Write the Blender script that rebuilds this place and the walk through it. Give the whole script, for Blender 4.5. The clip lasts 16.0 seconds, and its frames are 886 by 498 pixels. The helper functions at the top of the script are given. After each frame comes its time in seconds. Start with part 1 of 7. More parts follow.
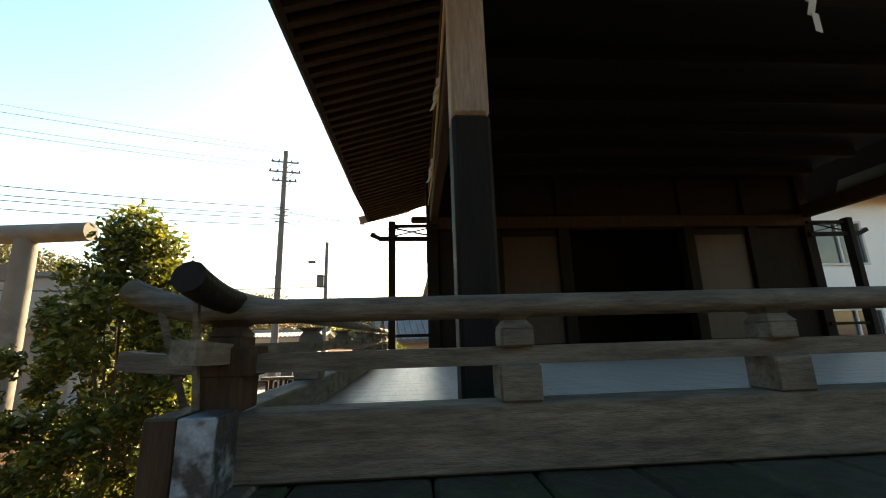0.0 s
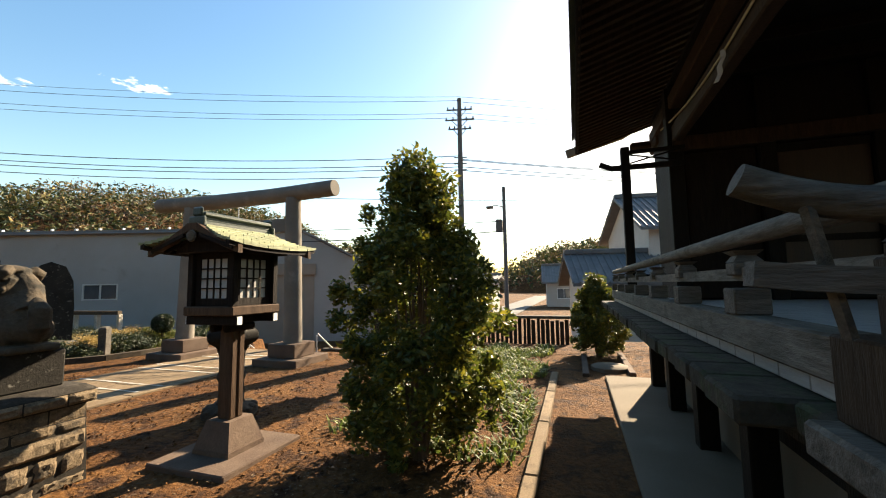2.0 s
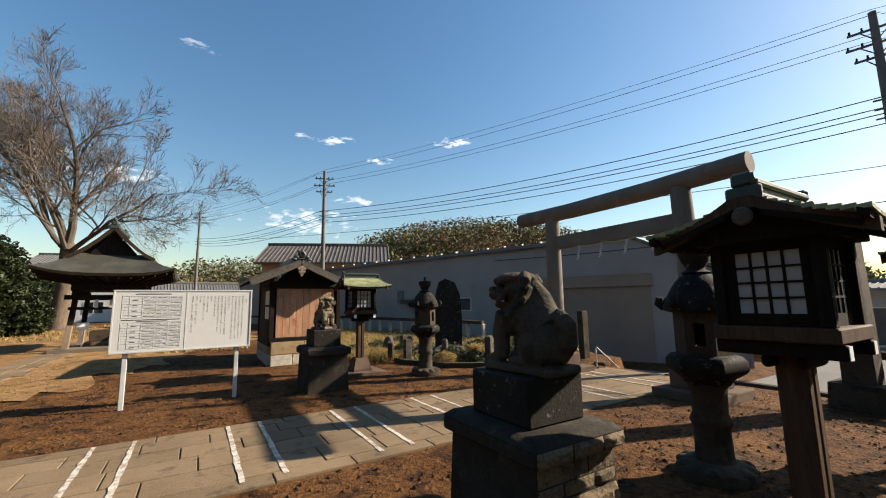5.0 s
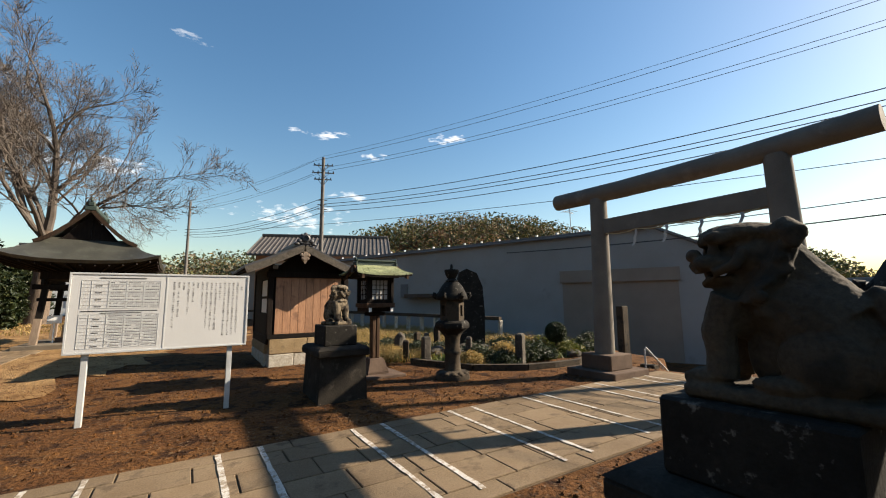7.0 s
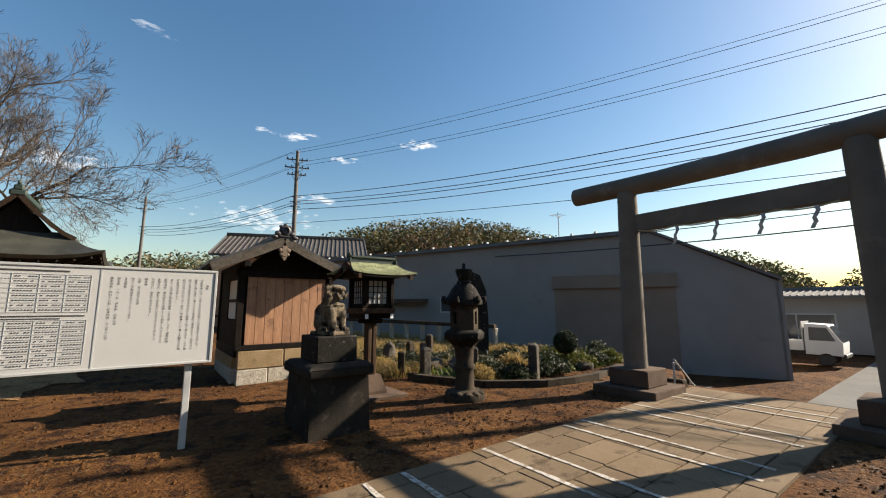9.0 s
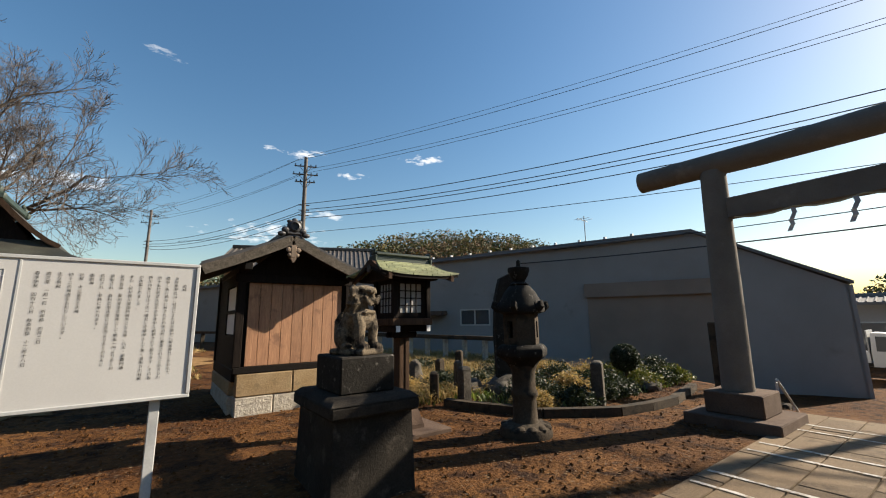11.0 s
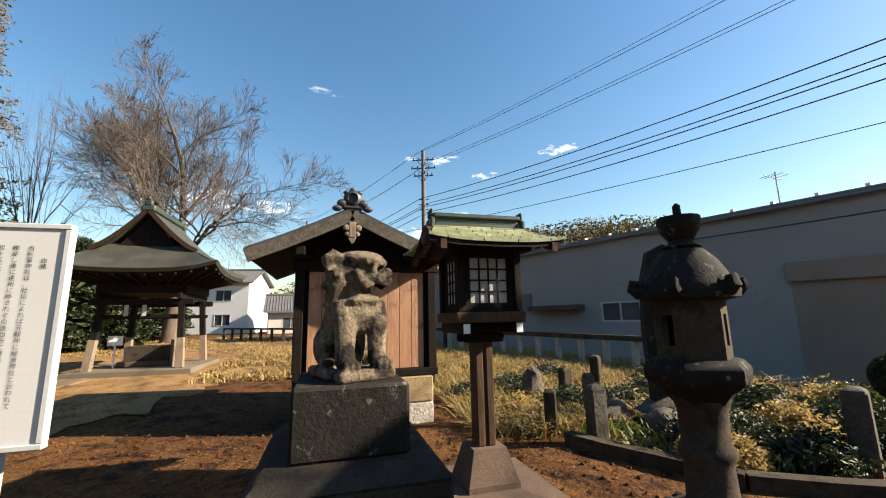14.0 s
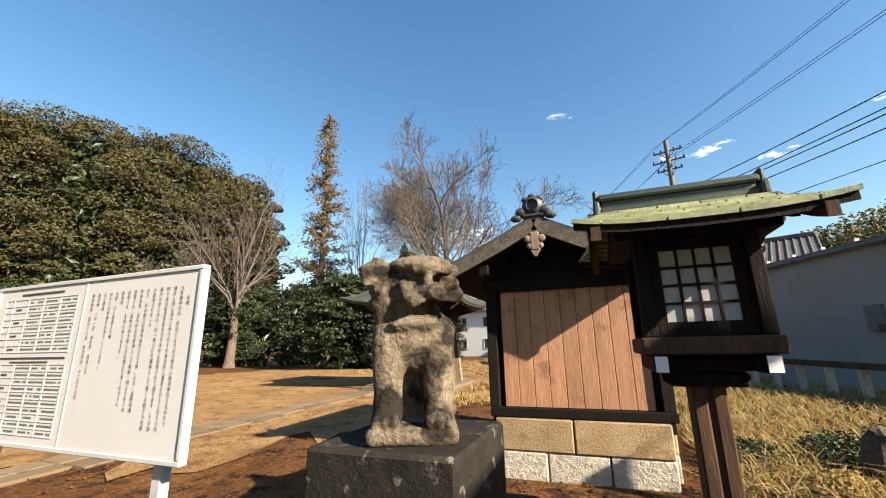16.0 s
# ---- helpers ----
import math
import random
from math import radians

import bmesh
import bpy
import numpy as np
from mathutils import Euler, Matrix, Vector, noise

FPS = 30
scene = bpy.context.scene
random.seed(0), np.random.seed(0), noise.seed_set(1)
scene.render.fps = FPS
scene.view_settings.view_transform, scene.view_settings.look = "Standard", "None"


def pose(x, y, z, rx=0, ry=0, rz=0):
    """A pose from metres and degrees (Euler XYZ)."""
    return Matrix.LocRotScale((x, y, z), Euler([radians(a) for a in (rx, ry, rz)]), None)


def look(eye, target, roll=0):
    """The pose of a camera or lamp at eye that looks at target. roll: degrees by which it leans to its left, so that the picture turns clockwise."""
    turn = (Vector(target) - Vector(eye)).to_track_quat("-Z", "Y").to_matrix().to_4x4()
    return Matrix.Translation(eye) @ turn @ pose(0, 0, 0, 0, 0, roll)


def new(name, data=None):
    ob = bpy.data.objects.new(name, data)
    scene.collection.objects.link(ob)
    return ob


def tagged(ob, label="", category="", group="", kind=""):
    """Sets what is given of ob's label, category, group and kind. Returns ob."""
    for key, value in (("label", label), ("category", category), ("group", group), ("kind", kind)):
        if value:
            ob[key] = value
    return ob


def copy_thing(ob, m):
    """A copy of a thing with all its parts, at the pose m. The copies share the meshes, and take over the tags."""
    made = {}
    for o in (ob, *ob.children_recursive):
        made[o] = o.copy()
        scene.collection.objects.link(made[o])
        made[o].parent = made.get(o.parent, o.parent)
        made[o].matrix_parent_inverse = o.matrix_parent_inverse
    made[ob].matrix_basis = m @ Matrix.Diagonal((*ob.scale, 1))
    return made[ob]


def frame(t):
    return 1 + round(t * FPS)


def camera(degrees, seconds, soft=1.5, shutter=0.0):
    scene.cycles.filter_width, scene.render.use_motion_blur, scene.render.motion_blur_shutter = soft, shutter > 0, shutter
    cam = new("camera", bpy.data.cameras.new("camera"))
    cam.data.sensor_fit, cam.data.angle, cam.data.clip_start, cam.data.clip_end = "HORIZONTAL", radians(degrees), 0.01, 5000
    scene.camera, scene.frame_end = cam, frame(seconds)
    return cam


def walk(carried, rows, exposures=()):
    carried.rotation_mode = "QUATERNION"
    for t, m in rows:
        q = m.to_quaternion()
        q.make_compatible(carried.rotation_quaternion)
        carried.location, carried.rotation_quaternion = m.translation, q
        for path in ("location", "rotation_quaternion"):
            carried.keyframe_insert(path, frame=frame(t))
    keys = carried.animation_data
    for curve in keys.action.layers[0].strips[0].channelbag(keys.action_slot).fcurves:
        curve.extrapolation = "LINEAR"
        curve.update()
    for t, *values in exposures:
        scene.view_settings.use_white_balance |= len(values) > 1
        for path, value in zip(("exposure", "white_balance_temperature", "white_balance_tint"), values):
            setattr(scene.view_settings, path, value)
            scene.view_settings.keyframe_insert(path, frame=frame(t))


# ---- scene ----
DEG = 96.5
cam = camera(DEG, 16.0, soft=1.1)
ROWS = [
    (0, (1.155, -3.129, 1.746), (10.894, -3.812, 3.908), -1.66),
    (0.5, (1.290, -2.870, 1.723), (11.140, -2.816, 3.443), -1.40),
    (1, (1.400, -2.592, 1.708), (11.265, -1.644, 3.049), -1.13),
    (1.5, (1.413, -2.274, 1.691), (11.178, -0.396, 2.748), -1.11),
    (2, (1.393, -1.929, 1.691), (10.843, 1.213, 2.595), -0.88),
    (2.5, (1.368, -1.565, 1.699), (10.120, 3.194, 2.563), -0.78),
    (3, (1.320, -1.170, 1.705), (8.888, 5.300, 2.632), -0.65),
    (3.5, (1.279, -0.758, 1.706), (7.722, 6.816, 2.762), -0.50),
    (4, (1.280, -0.350, 1.693), (7.202, 7.622, 2.868), -0.87),
    (4.5, (1.308, 0.066, 1.693), (6.834, 8.300, 2.979), -0.97),
    (5, (1.339, 0.477, 1.693), (6.546, 8.907, 3.044), -0.97),
    (7.5, (1.472, 2.487, 1.594), (6.960, 10.756, 2.823), -0.19),
    (8, (1.502, 2.827, 1.605), (7.208, 10.947, 2.833), -0.06),
    (10.5, (1.718, 4.867, 1.532), (7.747, 12.663, 3.227), -0.49),
    (11, (1.941, 5.180, 1.517), (7.742, 13.134, 3.273), -0.81),
    (11.5, (2.177, 5.486, 1.507), (7.677, 13.633, 3.345), -1.26),
    (12, (2.437, 5.770, 1.502), (7.463, 14.212, 3.367), -1.53),
    (12.5, (2.715, 6.026, 1.498), (7.291, 14.733, 3.298), -1.66),
    (13, (2.993, 6.258, 1.495), (7.082, 15.207, 3.283), -1.50),
    (13.5, (3.251, 6.477, 1.495), (6.839, 15.638, 3.283), -1.49),
    (14, (3.507, 6.686, 1.494), (6.223, 16.155, 3.217), -1.24),
    (14.5, (3.739, 6.896, 1.499), (5.234, 16.614, 3.321), -1.49),
    (15, (3.935, 7.114, 1.517), (3.880, 16.909, 3.533), -1.15),
    (15.5, (4.125, 7.297, 1.510), (2.437, 16.892, 3.764), -1.14),
    (16, (4.315, 7.471, 1.511), (0.923, 16.565, 3.918), -1.11),
]
walk(cam, [(t, look(e, g, r)) for t, e, g, r in ROWS], [(0, 3.02, 8600, 9), (0.5, 2.75, 8200, 9), (1.5, 2.36, 7600, 9), (2.5, 2.0, 6850, 10), (4.0, 1.43, 6500, 10), (7.5, 1.38, 6500, 10), (10.5, 1.2, 6400, 10), (12.5, 1.42, 6500, 10), (14.0, 1.72, 6500, 10), (16.0, 1.88, 6500, 10)])

# ---------------------------------------------------------------- light
SUN_AZ, SUN_EL = radians(-18), radians(29.5)
world = bpy.data.worlds.new("sky")
scene.world = world
world.use_nodes = True
wn, wl = world.node_tree.nodes, world.node_tree.links
wn.clear()
w_out = wn.new("ShaderNodeOutputWorld")
w_bg = wn.new("ShaderNodeBackground")
w_sky = wn.new("ShaderNodeTexSky")
w_sky.sky_type = "NISHITA"
w_sky.sun_disc = False
w_sky.sun_elevation = SUN_EL
w_sky.sun_rotation = math.pi / 2 - SUN_AZ
w_sky.air_density, w_sky.dust_density, w_sky.ozone_density = 1.3, 0.65, 1.0
w_bg.inputs["Strength"].default_value = 0.055
# a handful of small torn clouds: where each one stands, half its width and height, how thick it is
CLOUDS = [((0.249, 0.889, 0.384), 0.034, 0.012, 1.0), ((0.511, 0.768, 0.387), 0.040, 0.015, 1.0), ((0.364, 0.866, 0.344), 0.026, 0.010, 0.95),
          ((0.207, 0.958, 0.197), 0.090, 0.040, 0.75), ((-0.291, 0.916, 0.277), 0.100, 0.034, 0.8), ((0.319, 0.914, 0.252), 0.040, 0.011, 0.7),
          ((0.180, 0.904, 0.388), 0.012, 0.007, 0.8), ((-0.030, 0.860, 0.510), 0.024, 0.010, 0.45), ((-0.16, 0.95, 0.26), 0.085, 0.022, 0.7)]
w_tc = wn.new("ShaderNodeTexCoord")
w_noise = wn.new("ShaderNodeTexNoise")
w_noise.inputs["Scale"].default_value, w_noise.inputs["Detail"].default_value, w_noise.inputs["Roughness"].default_value = 26.0, 6.0, 0.62
w_map = wn.new("ShaderNodeMapping")
w_map.inputs["Scale"].default_value = (1.0, 1.0, 2.8)
wl.new(w_tc.outputs["Generated"], w_map.inputs["Vector"])
wl.new(w_map.outputs[0], w_noise.inputs["Vector"])


def sky_math(op, a, b=None):
    m = wn.new("ShaderNodeMath")
    m.operation = op
    for sock, v in zip(m.inputs, (a, b)):
        if isinstance(v, (int, float)):
            sock.default_value = v
        elif v is not None:
            wl.new(v, sock)
    return m.outputs[0]


def sky_dot(v):
    m = wn.new("ShaderNodeVectorMath")
    m.operation = "DOT_PRODUCT"
    m.inputs[1].default_value = v
    wl.new(w_tc.outputs["Generated"], m.inputs[0])
    return m.outputs["Value"]


cover = 0.0
for at, wide, high, thick in CLOUDS:
    c = Vector(at).normalized()
    side = c.cross(Vector((0, 0, 1))).normalized()
    up = side.cross(c)
    r2 = sky_math("ADD", sky_math("POWER", sky_math("ABSOLUTE", sky_math("MULTIPLY", sky_dot(side), 0.62 / wide)), 2.0), sky_math("POWER", sky_math("ABSOLUTE", sky_math("MULTIPLY", sky_dot(up), 1 / high)), 2.0))
    body = sky_math("ADD", sky_math("SUBTRACT", 1.0, r2), sky_math("MULTIPLY", sky_math("SUBTRACT", w_noise.outputs["Fac"], 0.60), 6.0))
    body = sky_math("MULTIPLY", sky_math("MINIMUM", sky_math("MAXIMUM", body, 0.0), 1.0), sky_math("GREATER_THAN", sky_dot(c), 0.5))
    cover = sky_math("MAXIMUM", cover, sky_math("MULTIPLY", body, 0.8 * thick))
w_mix = wn.new("ShaderNodeMix")
w_mix.data_type = "RGBA"
w_mix.inputs[7].default_value = (11.5, 11.2, 10.8, 1)
wl.new(cover, w_mix.inputs[0])
w_hs = wn.new("ShaderNodeHueSaturation")
w_hs.inputs["Saturation"].default_value, w_hs.inputs["Value"].default_value = 1.3, 1.08
wl.new(w_sky.outputs[0], w_hs.inputs["Color"])
wl.new(w_hs.outputs[0], w_mix.inputs[6])
wl.new(w_mix.outputs[2], w_bg.inputs["Color"])
wl.new(w_bg.outputs[0], w_out.inputs["Surface"])
sun_data = bpy.data.lights.new("sun", "SUN")
sun_data.energy, sun_data.angle, sun_data.color = 5.0, radians(0.53), (1.0, 0.86, 0.68)
sun = new("sun", sun_data)
sun_dir = Vector((math.cos(SUN_AZ) * math.cos(SUN_EL), math.sin(SUN_AZ) * math.cos(SUN_EL), math.sin(SUN_EL)))
sun.matrix_world = look(sun_dir * 60, (0, 0, 0))

# ---------------------------------------------------------------- materials


def surf(name, c1, c2, scale=2.0, rough=0.85, bump=0.3, fine=45.0, grain=(1, 1, 1), vary=0.12, metal=0.0, c3=None, spot=0.62, spotscale=6.0, dist=0.02, random_tint=0.0):
    """A matt or glossy surface: broad colour drift, fine grain, optional spots of a third colour, relief."""
    m = bpy.data.materials.new(name)
    m.use_nodes = True
    n, l = m.node_tree.nodes, m.node_tree.links
    b = n["Principled BSDF"]
    geo = n.new("ShaderNodeNewGeometry")
    mp = n.new("ShaderNodeMapping")
    mp.inputs["Scale"].default_value = grain
    l.new(geo.outputs["Position"], mp.inputs["Vector"])

    def noise_tex(sc, detail, rgh=0.6, vec=mp.outputs[0]):
        t = n.new("ShaderNodeTexNoise")
        t.inputs["Scale"].default_value, t.inputs["Detail"].default_value, t.inputs["Roughness"].default_value = sc, detail, rgh
        l.new(vec, t.inputs["Vector"])
        return t.outputs["Fac"]

    def ramp(fac, a, c):
        r = n.new("ShaderNodeMapRange")
        r.inputs["From Min"].default_value, r.inputs["From Max"].default_value = a, c
        l.new(fac, r.inputs["Value"])
        return r.outputs["Result"]

    def mix(fac, a, c, mode="MIX"):
        x = n.new("ShaderNodeMix")
        x.data_type, x.blend_type = "RGBA", mode
        if isinstance(fac, float):
            x.inputs[0].default_value = fac
        else:
            l.new(fac, x.inputs[0])
        for sock, val in ((x.inputs[6], a), (x.inputs[7], c)):
            if isinstance(val, tuple):
                sock.default_value = (*val, 1)
            else:
                l.new(val, sock)
        return x.outputs[2]

    big = noise_tex(scale, 5)
    small = noise_tex(fine, 4, 0.7)
    col = mix(ramp(big, 0.35, 0.65), c1, c2)
    if c3:
        col = mix(ramp(noise_tex(spotscale, 4, 0.65, geo.outputs["Position"]), spot - 0.04, spot + 0.06), col, c3)
    lo, hi = 1 - vary * 1.6, 1 + vary * 1.6
    r = n.new("ShaderNodeMapRange")
    r.inputs["From Min"].default_value, r.inputs["From Max"].default_value = 0.25, 0.75
    r.inputs["To Min"].default_value, r.inputs["To Max"].default_value = lo, hi
    l.new(small, r.inputs["Value"])
    comb = n.new("ShaderNodeCombineColor")
    for i in range(3):
        l.new(r.outputs["Result"], comb.inputs[i])
    col = mix(1.0, col, comb.outputs[0], "MULTIPLY")
    if random_tint:
        oi = n.new("ShaderNodeObjectInfo")
        hs = n.new("ShaderNodeHueSaturation")
        rr = n.new("ShaderNodeMapRange")
        rr.inputs["To Min"].default_value, rr.inputs["To Max"].default_value = 1 - random_tint, 1 + random_tint
        l.new(oi.outputs["Random"], rr.inputs["Value"])
        l.new(rr.outputs["Result"], hs.inputs["Value"])
        l.new(col, hs.inputs["Color"])
        col = hs.outputs["Color"]
    l.new(col, b.inputs["Base Color"])
    b.inputs["Roughness"].default_value, b.inputs["Metallic"].default_value = rough, metal
    if rough > 0.7:
        b.inputs["Specular IOR Level"].default_value = 0.15
    if bump:
        bp = n.new("ShaderNodeBump")
        bp.inputs["Strength"].default_value, bp.inputs["Distance"].default_value = bump, dist
        l.new(small, bp.inputs["Height"])
        l.new(bp.outputs["Normal"], b.inputs["Normal"])
    return m


def leaf_mat(name, c1, c2, c3, rough=0.45, through_light=0.35):
    m = bpy.data.materials.new(name)
    m.use_nodes = True
    n, l = m.node_tree.nodes, m.node_tree.links
    b = n["Principled BSDF"]
    geo = n.new("ShaderNodeNewGeometry")
    cr = n.new("ShaderNodeValToRGB")
    cr.color_ramp.elements[0].color, cr.color_ramp.elements[1].color = (*c1, 1), (*c2, 1)
    cr.color_ramp.elements[1].position = 0.6
    e = cr.color_ramp.elements.new(1.0)
    e.color = (*c3, 1)
    l.new(geo.outputs["Random Per Island"], cr.inputs[0])
    l.new(cr.outputs[0], b.inputs["Base Color"])
    b.inputs["Roughness"].default_value = rough
    tr = n.new("ShaderNodeBsdfTranslucent")
    l.new(cr.outputs[0], tr.inputs["Color"])
    mx = n.new("ShaderNodeMixShader")
    mx.inputs[0].default_value = through_light
    l.new(b.outputs[0], mx.inputs[1])
    l.new(tr.outputs[0], mx.inputs[2])
    l.new(mx.outputs[0], n["Material Output"].inputs["Surface"])
    return m


M_EARTH = surf("reddish_earth", (0.07043, 0.02817, 0.007714), (0.1174, 0.05366, 0.0161), 0.6, 0.95, 1.0, 16, vary=0.4, c3=(0.03019, 0.01275, 0.004696), spot=0.55, spotscale=3.0, dist=0.05)
M_SAND = surf("sandy_yard_earth", (0.1869, 0.105, 0.04137), (0.2705, 0.1671, 0.07319), 0.7, 0.95, 0.8, 18, vary=0.3, c3=(0.1352, 0.0716, 0.02785), spot=0.56, spotscale=2.6, dist=0.05)
M_ROAD = surf("asphalt", (0.1088, 0.1054, 0.102), (0.1496, 0.1462, 0.136), 0.4, 0.9, 0.2, 120)
M_CONC = surf("worn_concrete", (0.1212, 0.09911, 0.0716), (0.1505, 0.123, 0.0918), 0.8, 0.9, 0.15, 70, vary=0.08, c3=(0.153, 0.1275, 0.0969), spot=0.64, spotscale=1.4)
M_PAVE = surf("paving_stone", (0.142, 0.099, 0.058), (0.182, 0.134, 0.083), 1.5, 0.85, 0.35, 60, vary=0.2, c3=(0.095, 0.068, 0.042), spot=0.6, spotscale=3, random_tint=0.16)
M_CHALK = surf("chalk_line", (0.4915, 0.4716, 0.4317), (0.372, 0.3387, 0.2856), 9, 0.9, 0.2, 70, vary=0.2, c3=(0.2391, 0.1926, 0.1395), spot=0.53, spotscale=16)
M_JOINT = surf("joint_sand", (0.0896, 0.0672, 0.0448), (0.1165, 0.08512, 0.05376), 3, 0.95, 0.3, 60)
M_STONE = surf("weathered_stone", (0.04247, 0.03215, 0.02182), (0.06983, 0.05465, 0.03794), 2.5, 0.9, 0.45, 40, vary=0.2, c3=(0.02635, 0.02371, 0.01897), spot=0.56, spotscale=5, dist=0.015)
# dark patches hold stains and also the contrast of sunlit against shaded sides
M_LION = surf("lichened_stone", (0.05, 0.038, 0.026), (0.18, 0.145, 0.10), 4.0, 0.9, 0.8, 60, vary=0.32, c3=(0.018, 0.0145, 0.011), spot=0.55, spotscale=4.2, dist=0.012)
M_DARKSTONE = surf("sooty_stone", (0.01052, 0.00928, 0.0078), (0.021, 0.0186, 0.015), 3, 0.85, 0.5, 45, vary=0.2, c3=(0.12, 0.112, 0.096), spot=0.64, spotscale=14, dist=0.012)
# pedestal stone in two tones: shade darkened into this one, sunlight into the next
M_SHADESTONE = surf("shade_dark_stone", (0.017, 0.0145, 0.0115), (0.032, 0.027, 0.021), 3, 0.9, 0.5, 45, vary=0.22, c3=(0.055, 0.047, 0.037), spot=0.62, spotscale=5, dist=0.012)
M_HEWNLIT = surf("sunlit_hewn_stone", (0.105, 0.076, 0.048), (0.165, 0.123, 0.078), 4, 0.92, 0.8, 34, vary=0.3, c3=(0.06, 0.048, 0.035), spot=0.58, spotscale=7, dist=0.02)
M_PLINTH = surf("reddish_stone", (0.085, 0.057, 0.042), (0.118, 0.083, 0.06), 3, 0.9, 0.3, 50, vary=0.15)
M_TORII = surf("torii_concrete", (0.1352, 0.1195, 0.09919), (0.1804, 0.1601, 0.133), 1.2, 0.85, 0.2, 60, vary=0.08, c3=(0.204, 0.1768, 0.1496), spot=0.62, spotscale=2)
M_WALLSTONE = surf("tuff_block", (0.2677, 0.1849, 0.09563), (0.3443, 0.255, 0.1466), 2.5, 0.95, 0.5, 40, vary=0.16, c3=(0.2295, 0.1658, 0.09563), spot=0.6, spotscale=6, random_tint=0.1)
M_ROUGHSTONE = surf("rough_white_stone", (0.3757, 0.3396, 0.2746), (0.448, 0.4118, 0.3468), 6, 0.95, 0.9, 22, vary=0.2, dist=0.03)
# hall walls' porch shade is darkened into this wood; other parts share it
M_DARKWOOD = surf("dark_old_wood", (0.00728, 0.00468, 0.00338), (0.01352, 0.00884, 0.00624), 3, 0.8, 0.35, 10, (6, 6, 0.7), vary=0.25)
# near black: deep shade under the eaves is put into this timber's colour
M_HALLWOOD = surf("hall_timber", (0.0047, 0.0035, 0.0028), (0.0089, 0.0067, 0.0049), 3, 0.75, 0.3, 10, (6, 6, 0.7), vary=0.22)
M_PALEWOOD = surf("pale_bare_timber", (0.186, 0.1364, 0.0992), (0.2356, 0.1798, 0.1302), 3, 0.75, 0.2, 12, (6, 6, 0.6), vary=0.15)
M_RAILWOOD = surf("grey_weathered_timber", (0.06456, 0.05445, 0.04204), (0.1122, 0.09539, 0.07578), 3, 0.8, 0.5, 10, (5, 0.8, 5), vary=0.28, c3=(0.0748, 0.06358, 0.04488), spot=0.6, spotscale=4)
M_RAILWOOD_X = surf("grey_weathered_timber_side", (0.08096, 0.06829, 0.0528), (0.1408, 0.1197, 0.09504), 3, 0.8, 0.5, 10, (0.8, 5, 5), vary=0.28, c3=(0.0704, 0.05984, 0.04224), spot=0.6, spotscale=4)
M_POSTWOOD = surf("reddish_brown_timber", (0.02529, 0.01466, 0.008602), (0.04046, 0.02478, 0.01466), 3, 0.75, 0.35, 10, (6, 6, 0.8), vary=0.22)
# boards paled well past bare timber: the sky's sheen is put into their colour
M_DECK = surf("deck_boards", (0.2639, 0.2474, 0.2309), (0.3629, 0.3408, 0.3189), 2, 0.38, 0.15, 12, (0.7, 6, 6), vary=0.12)
M_MOSSWOOD = surf("mossy_board_ends", (0.027, 0.02394, 0.01773), (0.03947, 0.03434, 0.02493), 3, 0.9, 0.6, 18, vary=0.25, c3=(0.027, 0.03375, 0.01575), spot=0.55, spotscale=6, random_tint=0.2)
M_PATINA = surf("blue_grey_patina", (0.03, 0.037, 0.045), (0.21, 0.25, 0.29), 5, 0.6, 0.4, 30, vary=0.3, c3=(0.02, 0.02, 0.02), spot=0.5, spotscale=7)
# door red taken far down, so the colour carries the porch's shade
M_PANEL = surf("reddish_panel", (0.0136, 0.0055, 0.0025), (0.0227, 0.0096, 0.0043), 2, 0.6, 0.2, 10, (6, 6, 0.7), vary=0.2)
M_PLANK = surf("brown_planks", (0.2904, 0.1452, 0.0748), (0.3696, 0.1936, 0.1012), 2, 0.7, 0.3, 12, (7, 7, 0.6), vary=0.2, c3=(0.2112, 0.1056, 0.0572), spot=0.6, spotscale=2.5, random_tint=0.12)
M_LATTICE = surf("lantern_timber", (0.048, 0.027, 0.015), (0.075, 0.044, 0.026), 3, 0.75, 0.3, 10, (6, 6, 0.8), vary=0.2)
M_PAPER = surf("paper_pane", (0.3437, 0.3341, 0.3151), (0.3819, 0.3723, 0.3533), 2, 0.8, 0.0, 40, vary=0.03)
M_COPPER = surf("green_copper", (0.175, 0.20, 0.098), (0.27, 0.285, 0.15), 5, 0.6, 0.25, 30, vary=0.18, random_tint=0.22)
M_COPPERDARK = surf("dark_copper", (0.02, 0.034, 0.026), (0.036, 0.052, 0.04), 3, 0.5, 0.2, 40)
M_TILEDARK = surf("dark_roof_tile", (0.03025, 0.03025, 0.033), (0.0495, 0.0495, 0.05225), 3, 0.5, 0.2, 40, random_tint=0.15)
M_PAVROOF = surf("pavilion_copper", (0.03025, 0.0297, 0.0231), (0.0495, 0.0484, 0.0374), 2, 0.55, 0.2, 40, c3=(0.055, 0.05775, 0.044), spot=0.6, spotscale=4)
M_WHITE = surf("white_paint", (0.663, 0.663, 0.646), (0.697, 0.697, 0.68), 1.5, 0.55, 0.05, 80, vary=0.03)
M_BOARD = surf("white_board", (0.4692, 0.4652, 0.4496), (0.5161, 0.5122, 0.4965), 0.8, 0.5, 0.0, 80, vary=0.03)
M_INK = surf("black_ink", (0.03, 0.03, 0.03), (0.05, 0.05, 0.05), 5, 0.6, 0.0)
